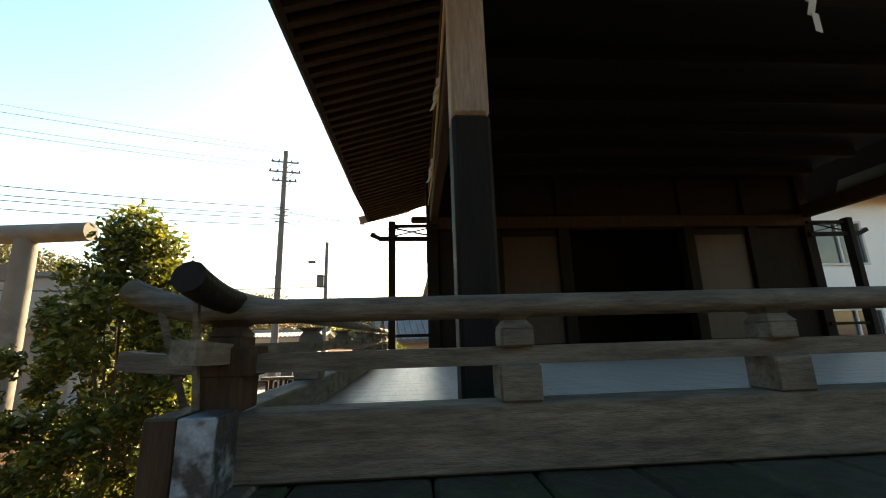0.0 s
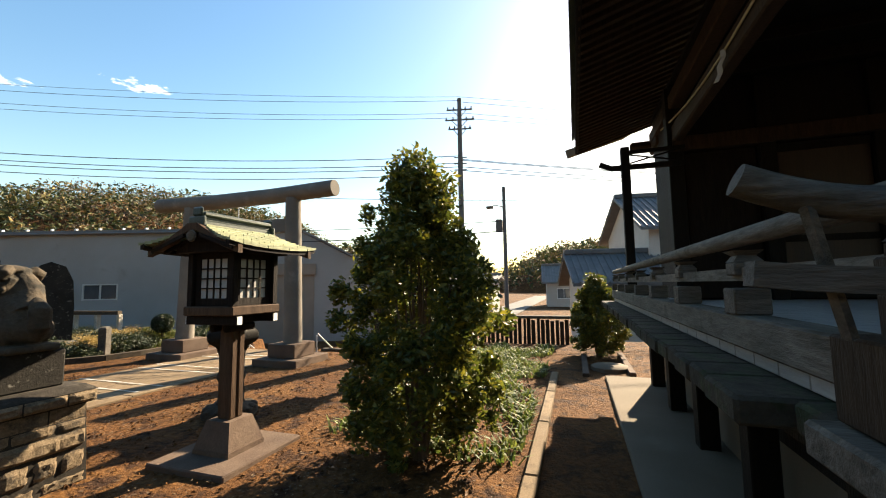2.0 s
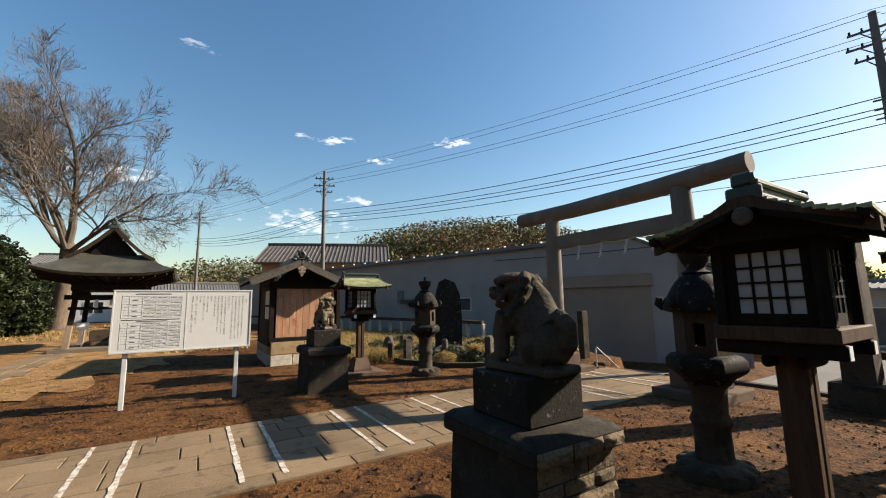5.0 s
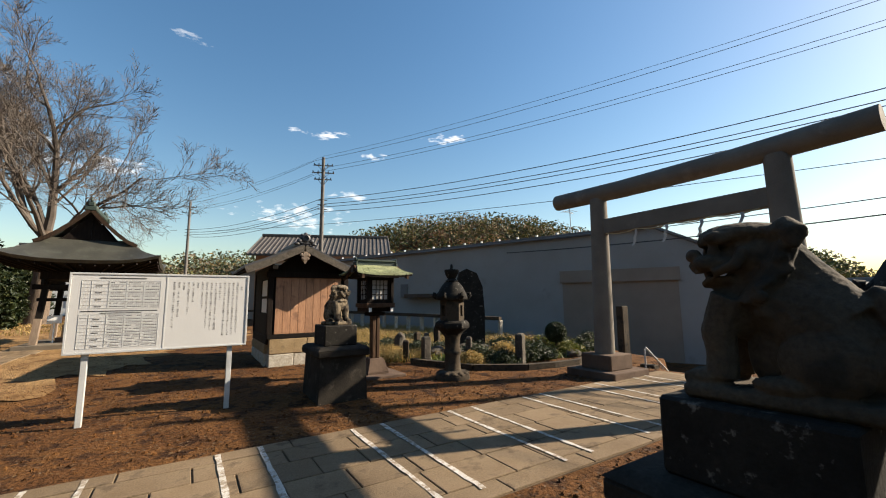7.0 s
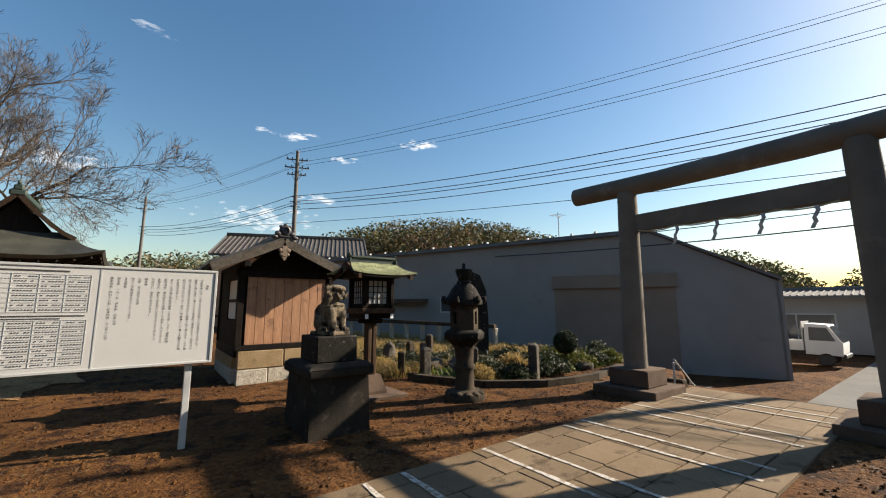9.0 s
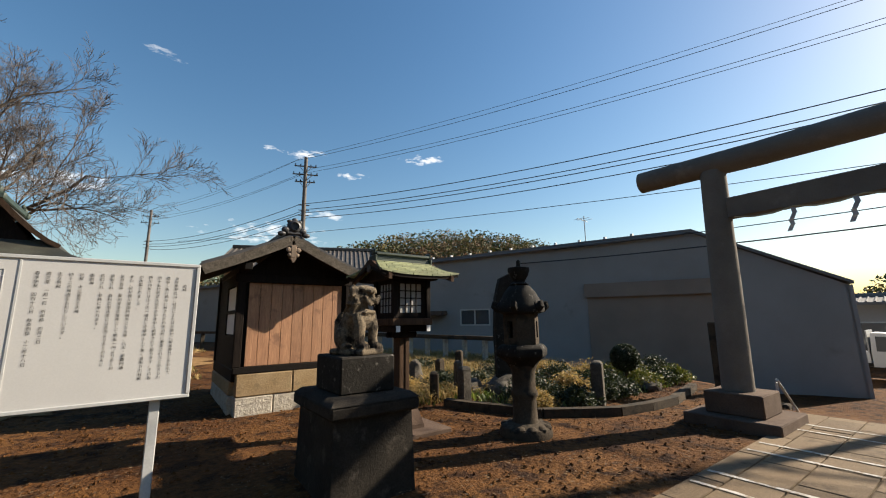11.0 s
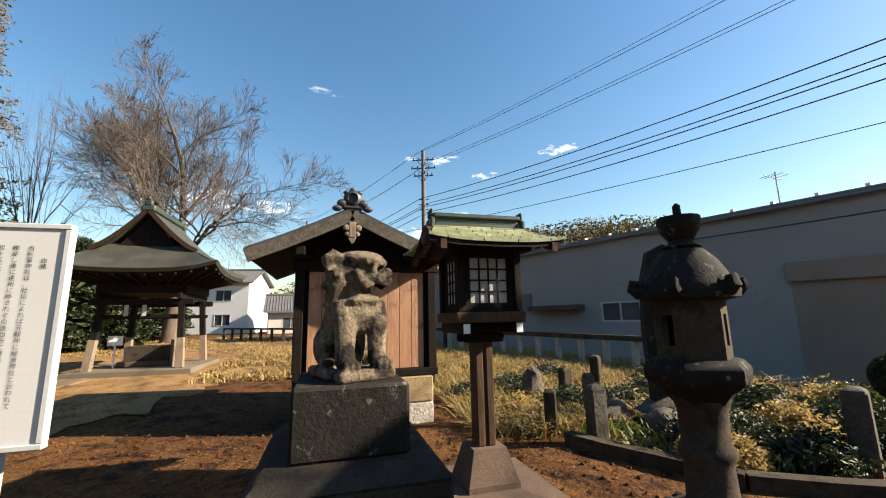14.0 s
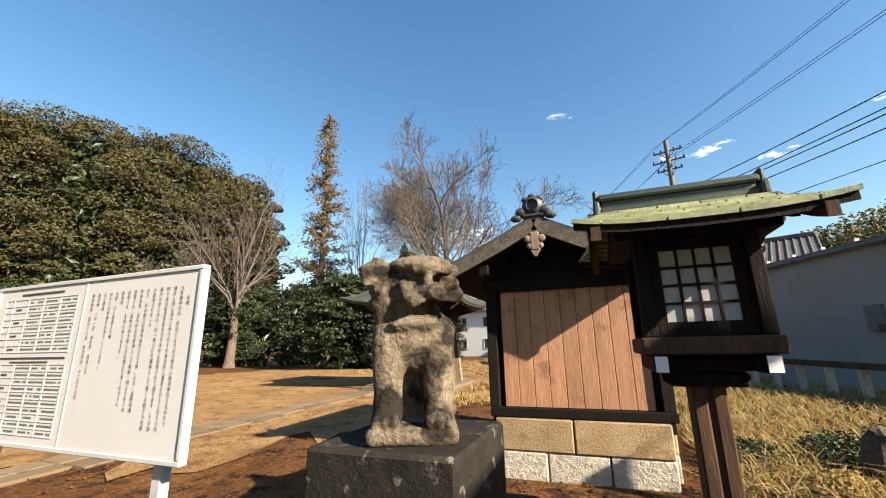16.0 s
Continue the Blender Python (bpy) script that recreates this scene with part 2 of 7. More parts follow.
M_STEEL = surf("painted_steel", (0.3974, 0.4046, 0.3974), (0.4552, 0.4624, 0.4552), 4, 0.5, 0.05, 60, vary=0.06)
M_STUCCO = surf("grey_wall_cladding", (0.2618, 0.2482, 0.2312), (0.2992, 0.2856, 0.2686), 0.5, 0.85, 0.12, 60, vary=0.08, c3=(0.2312, 0.2176, 0.204), spot=0.66, spotscale=0.6)
M_BEIGE = surf("beige_shutter", (0.2327, 0.1824, 0.1415), (0.2705, 0.2139, 0.1667), 0.8, 0.8, 0.1, 60, vary=0.05)
M_ROOFMETAL = surf("metal_roofing", (0.1428, 0.1386, 0.1344), (0.1764, 0.1722, 0.168), 1, 0.8, 0.1, 40)
M_GLASS = surf("dark_window_glass", (0.04, 0.05, 0.06), (0.06, 0.07, 0.08), 1, 0.1, 0.0)
M_POLE = surf("pole_concrete", (0.12, 0.11, 0.1), (0.155, 0.1425, 0.13), 2, 0.85, 0.1, 60)
M_CABLE = surf("cable_black", (0.03, 0.03, 0.03), (0.04, 0.04, 0.04), 4, 0.6, 0.0)
M_ORANGE = surf("orange_render", (0.374, 0.204, 0.1224), (0.4216, 0.2448, 0.1496), 1, 0.9, 0.1, 50)
M_CREAM = surf("cream_render", (0.4488, 0.4216, 0.374), (0.4896, 0.4624, 0.4148), 1, 0.9, 0.1, 50)
M_BARK = surf("bark", (0.084, 0.0616, 0.0448), (0.1344, 0.1036, 0.0784), 4, 0.95, 0.6, 18, (3, 3, 0.6), vary=0.25)
M_TWIG = surf("twigs", (0.075, 0.062, 0.052), (0.115, 0.097, 0.082), 3, 0.95, 0.0)
M_ROPE = surf("straw_rope", (0.357, 0.289, 0.17), (0.425, 0.357, 0.2295), 8, 0.95, 0.5, 60)
M_ROCK = surf("garden_rock", (0.05775, 0.04991, 0.03934), (0.09975, 0.08925, 0.0735), 3, 0.9, 0.7, 20, vary=0.25, dist=0.03)
# the yellow third tone puts sunlit leaf edges into the leaf colour
L_SHRUB = leaf_mat("shrub_leaves", (0.036, 0.056, 0.010), (0.098, 0.112, 0.016), (0.2312, 0.1972, 0.0238), 0.45, 0.4)
L_BUSH = leaf_mat("bush_leaves", (0.045, 0.0675, 0.01125), (0.0975, 0.1125, 0.015), (0.21, 0.18, 0.0225), 0.45)
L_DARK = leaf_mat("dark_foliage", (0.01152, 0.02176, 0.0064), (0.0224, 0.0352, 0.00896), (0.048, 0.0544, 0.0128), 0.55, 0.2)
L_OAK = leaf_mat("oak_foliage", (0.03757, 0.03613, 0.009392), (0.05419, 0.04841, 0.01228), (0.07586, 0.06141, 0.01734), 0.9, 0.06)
L_CONIFER = leaf_mat("brown_conifer_foliage", (0.12, 0.075, 0.03), (0.19, 0.12, 0.05), (0.10, 0.10, 0.03), 0.7)
L_DRY = leaf_mat("dry_grass", (0.2295, 0.1454, 0.0459), (0.4437, 0.3136, 0.1148), (0.153, 0.13, 0.03442), 0.7, 0.4)
L_GREEN = leaf_mat("green_weeds", (0.048, 0.08, 0.016), (0.104, 0.136, 0.024), (0.192, 0.208, 0.048), 0.6, 0.4)
L_HILL = leaf_mat("hill_foliage", (0.04, 0.055, 0.016), (0.095, 0.09, 0.024), (0.19, 0.125, 0.038), 0.85, 0.1)
L_PINE = leaf_mat("pine_foliage", (0.0176, 0.032, 0.0128), (0.036, 0.052, 0.0176), (0.056, 0.072, 0.024), 0.7, 0.1)
L_BROWNWOOD = leaf_mat("winter_wood", (0.0975, 0.07125, 0.045), (0.15, 0.105, 0.06), (0.195, 0.1275, 0.0525), 0.8, 0.1)
L_LITTER = leaf_mat("fallen_leaves", (0.0544, 0.02992, 0.01197), (0.1034, 0.05984, 0.02448), (0.1523, 0.09792, 0.04352), 0.8, 0.1)

# ---------------------------------------------------------------- mesh builder


def rise(y):
    """The yard climbs gently away from the approach."""
    return 0.0165 * np.clip(y - 8.0, 0.0, 16.0)


RNG = np.random.default_rng(7)


class Build:
    def __init__(self):
        self.v, self.f = [], []

    def add(self, verts, faces):
        o = len(self.v)
        self.v.extend(tuple(map(float, p)) for p in verts)
        self.f.extend(tuple(o + i for i in face) for face in faces)
        return self

    def box(self, x0, y0, z0, x1, y1, z1, c=0.0):
        """A box with edges chamfered by c."""
        x0, x1, y0, y1, z0, z1 = min(x0, x1), max(x0, x1), min(y0, y1), max(y0, y1), min(z0, z1), max(z0, z1)
        if c <= 0:
            return self.add([(x, y, z) for x in (x0, x1) for y in (y0, y1) for z in (z0, z1)], [(0, 1, 3, 2), (4, 6, 7, 5), (0, 4, 5, 1), (2, 3, 7, 6), (0, 2, 6, 4), (1, 5, 7, 3)])
        c = min(c, (x1 - x0) / 2.01, (y1 - y0) / 2.01, (z1 - z0) / 2.01)
        vs, idx = [], {}
        for i, x in enumerate((x0, x1)):
            for j, y in enumerate((y0, y1)):
                for k, z in enumerate((z0, z1)):
                    sx, sy, sz = (1, -1)[i] * c, (1, -1)[j] * c, (1, -1)[k] * c
                    for a, p in enumerate(((x, y + sy, z + sz), (x + sx, y, z + sz), (x + sx, y + sy, z))):
                        idx[i, j, k, a] = len(vs)
                        vs.append(p)
        fs = []
        for i in (0, 1):
            fs.append([idx[i, j, k, 0] for j, k in ((0, 0), (0, 1), (1, 1), (1, 0))][:: 1 if i == 0 else -1])
            fs.append([idx[j, i, k, 1] for j, k in ((0, 0), (1, 0), (1, 1), (0, 1))][:: 1 if i == 0 else -1])
            fs.append([idx[j, k, i, 2] for j, k in ((0, 0), (0, 1), (1, 1), (1, 0))][:: 1 if i == 0 else -1])
        for j in (0, 1):
            for k in (0, 1):
                fs.append([idx[0, j, k, 1], idx[1, j, k, 1], idx[1, j, k, 2], idx[0, j, k, 2]])
                fs.append([idx[j, 0, k, 0], idx[j, 1, k, 0], idx[j, 1, k, 2], idx[j, 0, k, 2]])
                fs.append([idx[j, k, 0, 0], idx[j, k, 1, 0], idx[j, k, 1, 1], idx[j, k, 0, 1]])
                for i in (0, 1):
                    fs.append([idx[i, j, k, 0], idx[i, j, k, 1], idx[i, j, k, 2]])
        return self.add(vs, fs)

    def taper(self, cx, cy, z0, z1, w0, d0, w1, d1):
        """A block whose top and bottom differ in size (half widths)."""
        return self.add([(cx + sx * w, cy + sy * d, z) for z, w, d in ((z0, w0, d0), (z1, w1, d1)) for sx, sy in ((-1, -1), (1, -1), (1, 1), (-1, 1))],
                        [(3, 2, 1, 0), (4, 5, 6, 7), (0, 1, 5, 4), (1, 2, 6, 5), (2, 3, 7, 6), (3, 0, 4, 7)])

    def lathe(self, cx, cy, prof, n=20, turn=0.0):
        """prof: (radius, z) from the bottom up."""
        vs = [(cx + r * math.cos(turn + 2 * math.pi * i / n), cy + r * math.sin(turn + 2 * math.pi * i / n), z) for r, z in prof for i in range(n)]
        fs = [(k * n + i, k * n + (i + 1) % n, (k + 1) * n + (i + 1) % n, (k + 1) * n + i) for k in range(len(prof) - 1) for i in range(n)]
        fs += [tuple(range(n - 1, -1, -1)), tuple((len(prof) - 1) * n + i for i in range(n))]
        return self.add(vs, fs)

    def tube(self, pts, radii, n=8):
        pts = [Vector(p) for p in pts]
        if not hasattr(radii, "__len__"):
            radii = [radii] * len(pts)
        vs, up = [], None
        for i, p in enumerate(pts):
            d = (pts[min(i + 1, len(pts) - 1)] - pts[max(i - 1, 0)]).normalized()
            if up is None:
                up = Vector((0, 0, 1)) if abs(d.z) < 0.9 else Vector((1, 0, 0))
            s = d.cross(up).normalized()
            up = s.cross(d).normalized()
            for k in range(n):
                a = 2 * math.pi * k / n + (math.pi / 4 if n == 4 else 0)
                vs.append(p + radii[i] * (math.cos(a) * s + math.sin(a) * up))
        fs = [(i * n + k, i * n + (k + 1) % n, (i + 1) * n + (k + 1) % n, (i + 1) * n + k) for i in range(len(pts) - 1) for k in range(n)]
        fs += [tuple(range(n - 1, -1, -1)), tuple((len(pts) - 1) * n + k for k in range(n))]
        return self.add(vs, fs)

    def beam(self, a, b, w, h):
        """A squared timber from a to b."""
        a, b = Vector(a), Vector(b)
        d = (b - a).normalized()
        s = d.cross(Vector((0, 0, 1))).normalized() if abs(d.z) < 0.98 else Vector((0, 1, 0))
        u = s.cross(d)
        vs = [p + sx * s * w / 2 + sz * u * h / 2 for p in (a, b) for sx, sz in ((-1, -1), (1, -1), (1, 1), (-1, 1))]
        return self.add(vs, [(3, 2, 1, 0), (4, 5, 6, 7), (0, 1, 5, 4), (1, 2, 6, 5), (2, 3, 7, 6), (3, 0, 4, 7)])

    def slab(self, grid, thick):
        """A sheet given as rows of points, thickened downwards."""
        r, c = len(grid), len(grid[0])
        top = [Vector(p) for row in grid for p in row]
        vs = top + [p - Vector((0, 0, thick)) for p in top]
        n, fs = r * c, []
        for i in range(r - 1):
            for j in range(c - 1):
                a = i * c + j
                fs += [(a, a + 1, a + c + 1, a + c), (n + a, n + a + c, n + a + c + 1, n + a + 1)]
        ring = [j for j in range(c)] + [i * c + c - 1 for i in range(1, r)] + [(r - 1) * c + j for j in range(c - 2, -1, -1)] + [i * c for i in range(r - 2, 0, -1)]
        for a, b in zip(ring, ring[1:] + ring[:1]):
            fs.append((b, a, n + a, n + b))
        return self.add(vs, fs)

    def ball(self, c, r, n=10, m=7):
        rx, ry, rz = r if hasattr(r, "__len__") else (r, r, r)
        vs = [(c[0], c[1], c[2] - rz)] + [(c[0] + rx * math.sin(math.pi * j / m) * math.cos(2 * math.pi * i / n), c[1] + ry * math.sin(math.pi * j / m) * math.sin(2 * math.pi * i / n), c[2] - rz * math.cos(math.pi * j / m)) for j in range(1, m) for i in range(n)] + [(c[0], c[1], c[2] + rz)]
        fs = [(0, 1 + (i + 1) % n, 1 + i) for i in range(n)]
        fs += [(1 + (j - 1) * n + i, 1 + (j - 1) * n + (i + 1) % n, 1 + j * n + (i + 1) % n, 1 + j * n + i) for j in range(1, m - 1) for i in range(n)]
        last, k = len(vs) - 1, 1 + (m - 2) * n
        fs += [(last, k + i, k + (i + 1) % n) for i in range(n)]
        return self.add(vs, fs)

    def settle(self):
        """Lets a piece given in the world's own places follow the climbing yard."""
        self.v = [(x, y, z + float(rise(y))) for x, y, z in self.v]
        return self

    def mesh(self, name, material, smooth=40):
        me = bpy.data.meshes.new(name)
        me.from_pydata(self.v, [], self.f)
        me.materials.append(material)
        me.validate()
        if smooth:
            me.shade_smooth()
            me.set_sharp_from_angle(angle=radians(smooth))
        me.update()
        return me


def thing(name, label, category, at=(0, 0, 0), group="", kind="", turn=0.0):
    ob = tagged(new(name), label, category, group, kind)
    ob.empty_display_size = 0.1
    ob.matrix_world = pose(at[0], at[1], at[2] + (float(rise(at[1])) if at[2] < 1.2 else 0.0), 0, 0, turn)
    return ob


def part(name, b, material, parent, label="", smooth=40):
    ob = new(name, b.mesh(name, material, smooth))
    ob.parent = parent
    if label:
        tagged(ob, label)
    return ob


def single(name, b, material, label, category, at=(0, 0, 0), group="", kind="", smooth=40, turn=0.0):
    ob = tagged(new(name, b.mesh(name, material, smooth)), label, category, group, kind)
    ob.matrix_world = pose(at[0], at[1], at[2] + (float(rise(at[1])) if at[2] < 1.2 else 0.0), 0, 0, turn)
    return ob


def leaves(centres, size, rng, up=0.3):
    """Folded leaf shapes at the given places, as one builder."""
    n = len(centres)
    c = np.asarray(centres, float)
    d = rng.normal(size=(n, 3))
    d[:, 2] = d[:, 2] * 0.6 - up
    d /= np.linalg.norm(d, axis=1)[:, None]
    s = np.cross(d, rng.normal(size=(n, 3)))
    s /= np.linalg.norm(s, axis=1)[:, None]
    q = size * rng.uniform(0.6, 1.3, size=(n, 1))
    nrm = np.cross(d, s)
    pts = np.stack([c - d * q * 0.5, c + s * q * 0.24 + nrm * q * 0.07, c + d * q * 0.5, c - s * q * 0.24 + nrm * q * 0.07], 1)
    b = Build()
    b.v = [tuple(p) for p in pts.reshape(-1, 3).tolist()]
    b.f = [(4 * i, 4 * i + 1, 4 * i + 2) for i in range(n)] + [(4 * i, 4 * i + 2, 4 * i + 3) for i in range(n)]
    return b


def blades(centres, height, rng, lean=0.5, width=0.02):
    n = len(centres)
    c = np.asarray(centres, float)
    a = rng.uniform(0, 2 * np.pi, n)
    h = height * rng.uniform(0.4, 1.2, n)
    side = np.stack([np.cos(a), np.sin(a), 0 * a], 1) * width * rng.uniform(0.6, 1.5, (n, 1))
    out = np.stack([-np.sin(a), np.cos(a), 0 * a], 1) * (h * lean * rng.uniform(0.2, 1.6, n))[:, None]
    mid = c + out * 0.4 + np.stack([0 * h, 0 * h, h * 0.65], 1)
    tip = c + out + np.stack([0 * h, 0 * h, h], 1) * (1 - 0.3 * rng.uniform(size=(n, 1)))
    pts = np.stack([c - side, c + side, mid + side * 0.8, mid - side * 0.8, tip], 1)
    b = Build()
    b.v = [tuple(p) for p in pts.reshape(-1, 3).tolist()]
    b.f = [f for i in range(0, 5 * n, 5) for f in ((i, i + 1, i + 2, i + 3), (i + 3, i + 2, i + 4))]
    return b

# ---------------------------------------------------------------- ground and paths
EDGE_Y = [-60, 0.5, 2.2, 2.9, 7.5, 8.0, 10.0, 15.5, 25.0, 60.0]
EDGE_X = [14.2, 14.0, 12.0, 10.6, 10.6, 12.2, 12.6, 12.0, 8.7, 0.0]


def land(x, y):
    """Height of the ground: the shrine's terrace, and the lower street beyond its edge."""
    e = np.interp(y, EDGE_Y, EDGE_X)
    s = np.clip((x - e) / 0.5, 0, 1)
    return rise(y) - (1.05 + rise(y)) * s * s * (3 - 2 * s)


def axis(lo, hi, step):
    far = [5, 12, 25, 50, 90, 160, 300, 600, 1500]
    return [lo - f for f in reversed(far)] + list(np.arange(lo, hi, step)) + [hi + f for f in [0] + far]


gx, gy = axis(-14, 20, 0.25), axis(-12, 32, 0.3)
G = Build()
verts = []
for y in gy:
    for x in gx:
        bump = 0.018 * noise.noise((x * 0.9, y * 0.9, 3)) + 0.008 * noise.noise((x * 4, y * 4, 1)) if -14 < x < 20 and -12 < y < 32 else 0
        verts.append((x, y, float(land(x, y)) + bump - 0.012))
nx = len(gx)
G.v, G.f = verts, [(j * nx + i, j * nx + i + 1, (j + 1) * nx + i + 1, (j + 1) * nx + i) for j in range(len(gy) - 1) for i in range(nx - 1)]
single("ground", G, M_EARTH, "reddish bare earth of the shrine yard with scattered litter", "ground", kind="structure", smooth=60)

b = Build().box(11.3, -70, -1.2, 14.0, 9.0, -1.0).box(14.0, 3.2, -1.2, 90, 6.6, -1.0)
b.add([(13.3, 8.9, -1.0), (16.3, 8.9, -1.0), (9.0, 40, -1.0), (4.0, 40, -1.0)], [(0, 1, 2, 3)])
single("road", b, M_ROAD, "grey asphalt street below the shrine terrace", "road", kind="structure")
b = Build().box(10.55, 2.7, -1.1, 10.75, 4.6, 0.05, 0.02).box(10.55, 7.4, -1.1, 10.75, 7.75, 0.05, 0.02)
for i in range(5):
    b.box(10.2 + 0.3 * i, 4.7, -1.15, 10.5 + 0.3 * i + 0.02, 7.3, -0.02 - 0.2 * i, 0.01)
single("stone_steps", b, M_STONE, "weathered stone steps down to the street", "steps", kind="structure")

# concrete forecourt the walker starts on, with its edging
b = Build().box(-5.0, -14, -0.15, 1.42, 4.74, 0.012, 0.004)
single("pavement_forecourt", b, M_CONC, "smooth worn concrete forecourt before the hall", "pavement", kind="structure")
b = Build().box(1.425, -2.2, -0.15, 1.56, 4.74, 0.03, 0.01)
single("kerb_forecourt", b, M_PAVE, "pale stone edging of the concrete forecourt", "kerb", kind="structure")
b = Build().box(1.7, -3.3, -0.15, 9.13, -2.36, 0.045, 0.01)
single("pavement_side", b, M_CONC, "pale concrete walk beside the hall foundation", "pavement", kind="structure")
for i, (y0, y1) in enumerate([(3.6, 5.0), (5.02, 6.4), (6.42, 7.8), (7.82, 9.2)]):
    single("kerb_side", Build().box(y0, -1.56, -0.1, y1, -1.43, 0.05, 0.012), M_PAVE, "long pale stone kerb set in the earth", "kerb", kind="structure", group="side kerb")
b = Build().box(9.2, -2.1, -0.1, 11.3, -1.98, 0.05, 0.012).box(9.4, -2.9, -0.1, 11.6, -2.78, 0.06, 0.012)
single("kerb_back", b, M_PLINTH, "low stone edging behind the hall", "kerb", kind="structure")
b = Build().lathe(9.95, -2.5, [(0.36, -0.05), (0.36, 0.05), (0.33, 0.07), (0.0, 0.075)], 9)
single("stepping_stone", b, M_CONC, "flat round stepping stone lying in the earth", "stone")

path = tagged(new("pavement_approach"), "worn stone slab approach running from the torii to the hall", "pavement", kind="structure")
path.data = None
part("bed", Build().box(-8, 4.8, -0.2, 10.25, 7.12, -0.004), M_JOINT, path)
rng = np.random.default_rng(3)
row_y = [4.8, 5.06, 5.55, 6.02, 6.46, 6.86, 7.12]
for j in range(6):
    x = -8 + 0.3 * rng.uniform()
    while x < 10.2:
        w = (0.85 if j in (0, 5) else 0.62) * rng.uniform(0.75, 1.4)
        x1 = min(x + w, 10.25)
        if x1 - x > 0.1:
            part("slab", Build().box(x + 0.007, row_y[j] + 0.007, -0.1, x1 - 0.007, row_y[j + 1] - 0.007, 0.012 + 0.006 * rng.uniform(), 0.006), M_PAVE, path)
        x = x1
chalk = tagged(new("chalk_marks"), "faded white chalk lines drawn in pairs across the slabs", "marking", kind="stuff")
cb = Build()
for k in range(-4, 7):
    for dx in (0.0, 0.40):
        x0 = 0.36 + 1.44 * k + dx
        if x0 > 9.9:
            continue
        n = 18
        for i in range(n):
            ya, yb = 4.95 + 2.12 * i / n, 4.95 + 2.12 * (i + 1) / n
            wob = [0.012 * noise.noise((x0 * 3, y * 9, 0)) for y in (ya, yb)]
            wid = [0.027 + 0.016 * noise.noise((x0 * 5, y * 14, 5)) for y in (ya, yb)]
            cb.add([(x0 + wob[0] - wid[0], ya, 0.0225), (x0 + wob[0] + wid[0], ya, 0.0225), (x0 + wob[1] + wid[1], yb, 0.0225), (x0 + wob[1] - wid[1], yb, 0.0225)], [(0, 1, 2, 3)])
chalk.data = None
part("line", cb, M_CHALK, chalk)
yard = Build()
n = 240
for q in (0.0, 0.5, 1.0):
    for i in range(n):
        a = 2 * math.pi * i / n
        k = q * (1 + 0.16 * noise.noise((2.2 * math.cos(a), 2.2 * math.sin(a), 3)) + 0.10 * noise.noise((14 * math.cos(a), 14 * math.sin(a), 1)) + 0.07 * noise.noise((45 * math.cos(a), 45 * math.sin(a), 2)))
        yard.v.append((-6.5 + 10.0 * k * math.cos(a), 25.0 + 15.5 * k * math.sin(a), 0.006))
yard.f = [(k * n + i, k * n + (i + 1) % n, (k + 1) * n + (i + 1) % n, (k + 1) * n + i) for k in range(2) for i in range(n)][::1]
single("ground_yard", yard.settle(), M_SAND, "open sandy yard trodden bare before the pavilion", "ground", kind="structure", smooth=0)
bpath = tagged(new("pavement_branch"), "narrow stone slab path leading to the purification pavilion", "pavement", kind="structure")
y = 7.35
while y < 21.0:
    x = -3.15
    for j in range(2):
        w = rng.uniform(0.38, 0.55)
        part("slab", Build().box(x + 0.01, y + 0.01, -0.08, x + w - 0.01, y + 0.74, 0.02 + 0.008 * rng.uniform(), 0.008).settle(), M_PAVE, bpath)
        x += w
    y += 0.76

# ---------------------------------------------------------------- shrine hall
HC = -6.98  # the hall's middle line
hall = thing("shrine_hall", "old dark timber shrine hall with railed porch and deep eaves", "shrine hall")
FZ = 1.42
for i in range(34):
    x0 = 2.46 + i * 0.19
    part("deck_board", Build().box(x0 + 0.002, HC - 4.4, FZ - 0.05, x0 + 0.188, HC + 4.42, FZ, 0.003), M_DECK, hall)
rng = np.random.default_rng(11)
y = HC - 4.6
while y < HC + 4.5:  # thick board ends below the front railing
    w = rng.uniform(0.28, 0.42)
    part("board_end", Build().box(2.08 - 0.015 * rng.uniform(), y, 1.27 + 0.01 * rng.uniform(), 2.75, y + w - 0.006, 1.365, 0.012), M_MOSSWOOD, hall)
    y += w
x = 2.75
while x < 8.9:
    w = rng.uniform(0.2, 0.3)
    part("board_end", Build().box(x, HC + 4.0, 1.28, x + w - 0.006, HC + 4.62 + 0.02 * rng.uniform(), 1.365, 0.012), M_MOSSWOOD, hall)
    x += w
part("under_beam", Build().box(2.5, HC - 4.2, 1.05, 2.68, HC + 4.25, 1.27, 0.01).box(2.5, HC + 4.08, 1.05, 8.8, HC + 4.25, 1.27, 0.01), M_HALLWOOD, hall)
part("skirting", Build().box(2.9, HC + 3.66, 0.55, 9.05, HC + 3.72, 1.05).box(2.86, HC - 3.8, 0.55, 2.92, HC + 3.66, 1.05), M_DARKWOOD, hall)
part("foundation", Build().box(2.9, HC - 3.8, -0.05, 9.1, HC + 3.68, 0.55, 0.02), M_CONC, hall, "low concrete foundation wall")
for yy in np.linspace(HC - 3.7, HC + 3.9, 9):
    part("floor_post", Build().box(2.62, yy - 0.09, 0, 2.8, yy + 0.09, 1.06, 0.01), M_HALLWOOD, hall)
for xx in np.linspace(3.6, 8.6, 5):
    part("floor_post", Build().box(xx - 0.09, HC + 3.78, 0, xx + 0.09, HC + 3.96, 1.06, 0.01), M_HALLWOOD, hall)
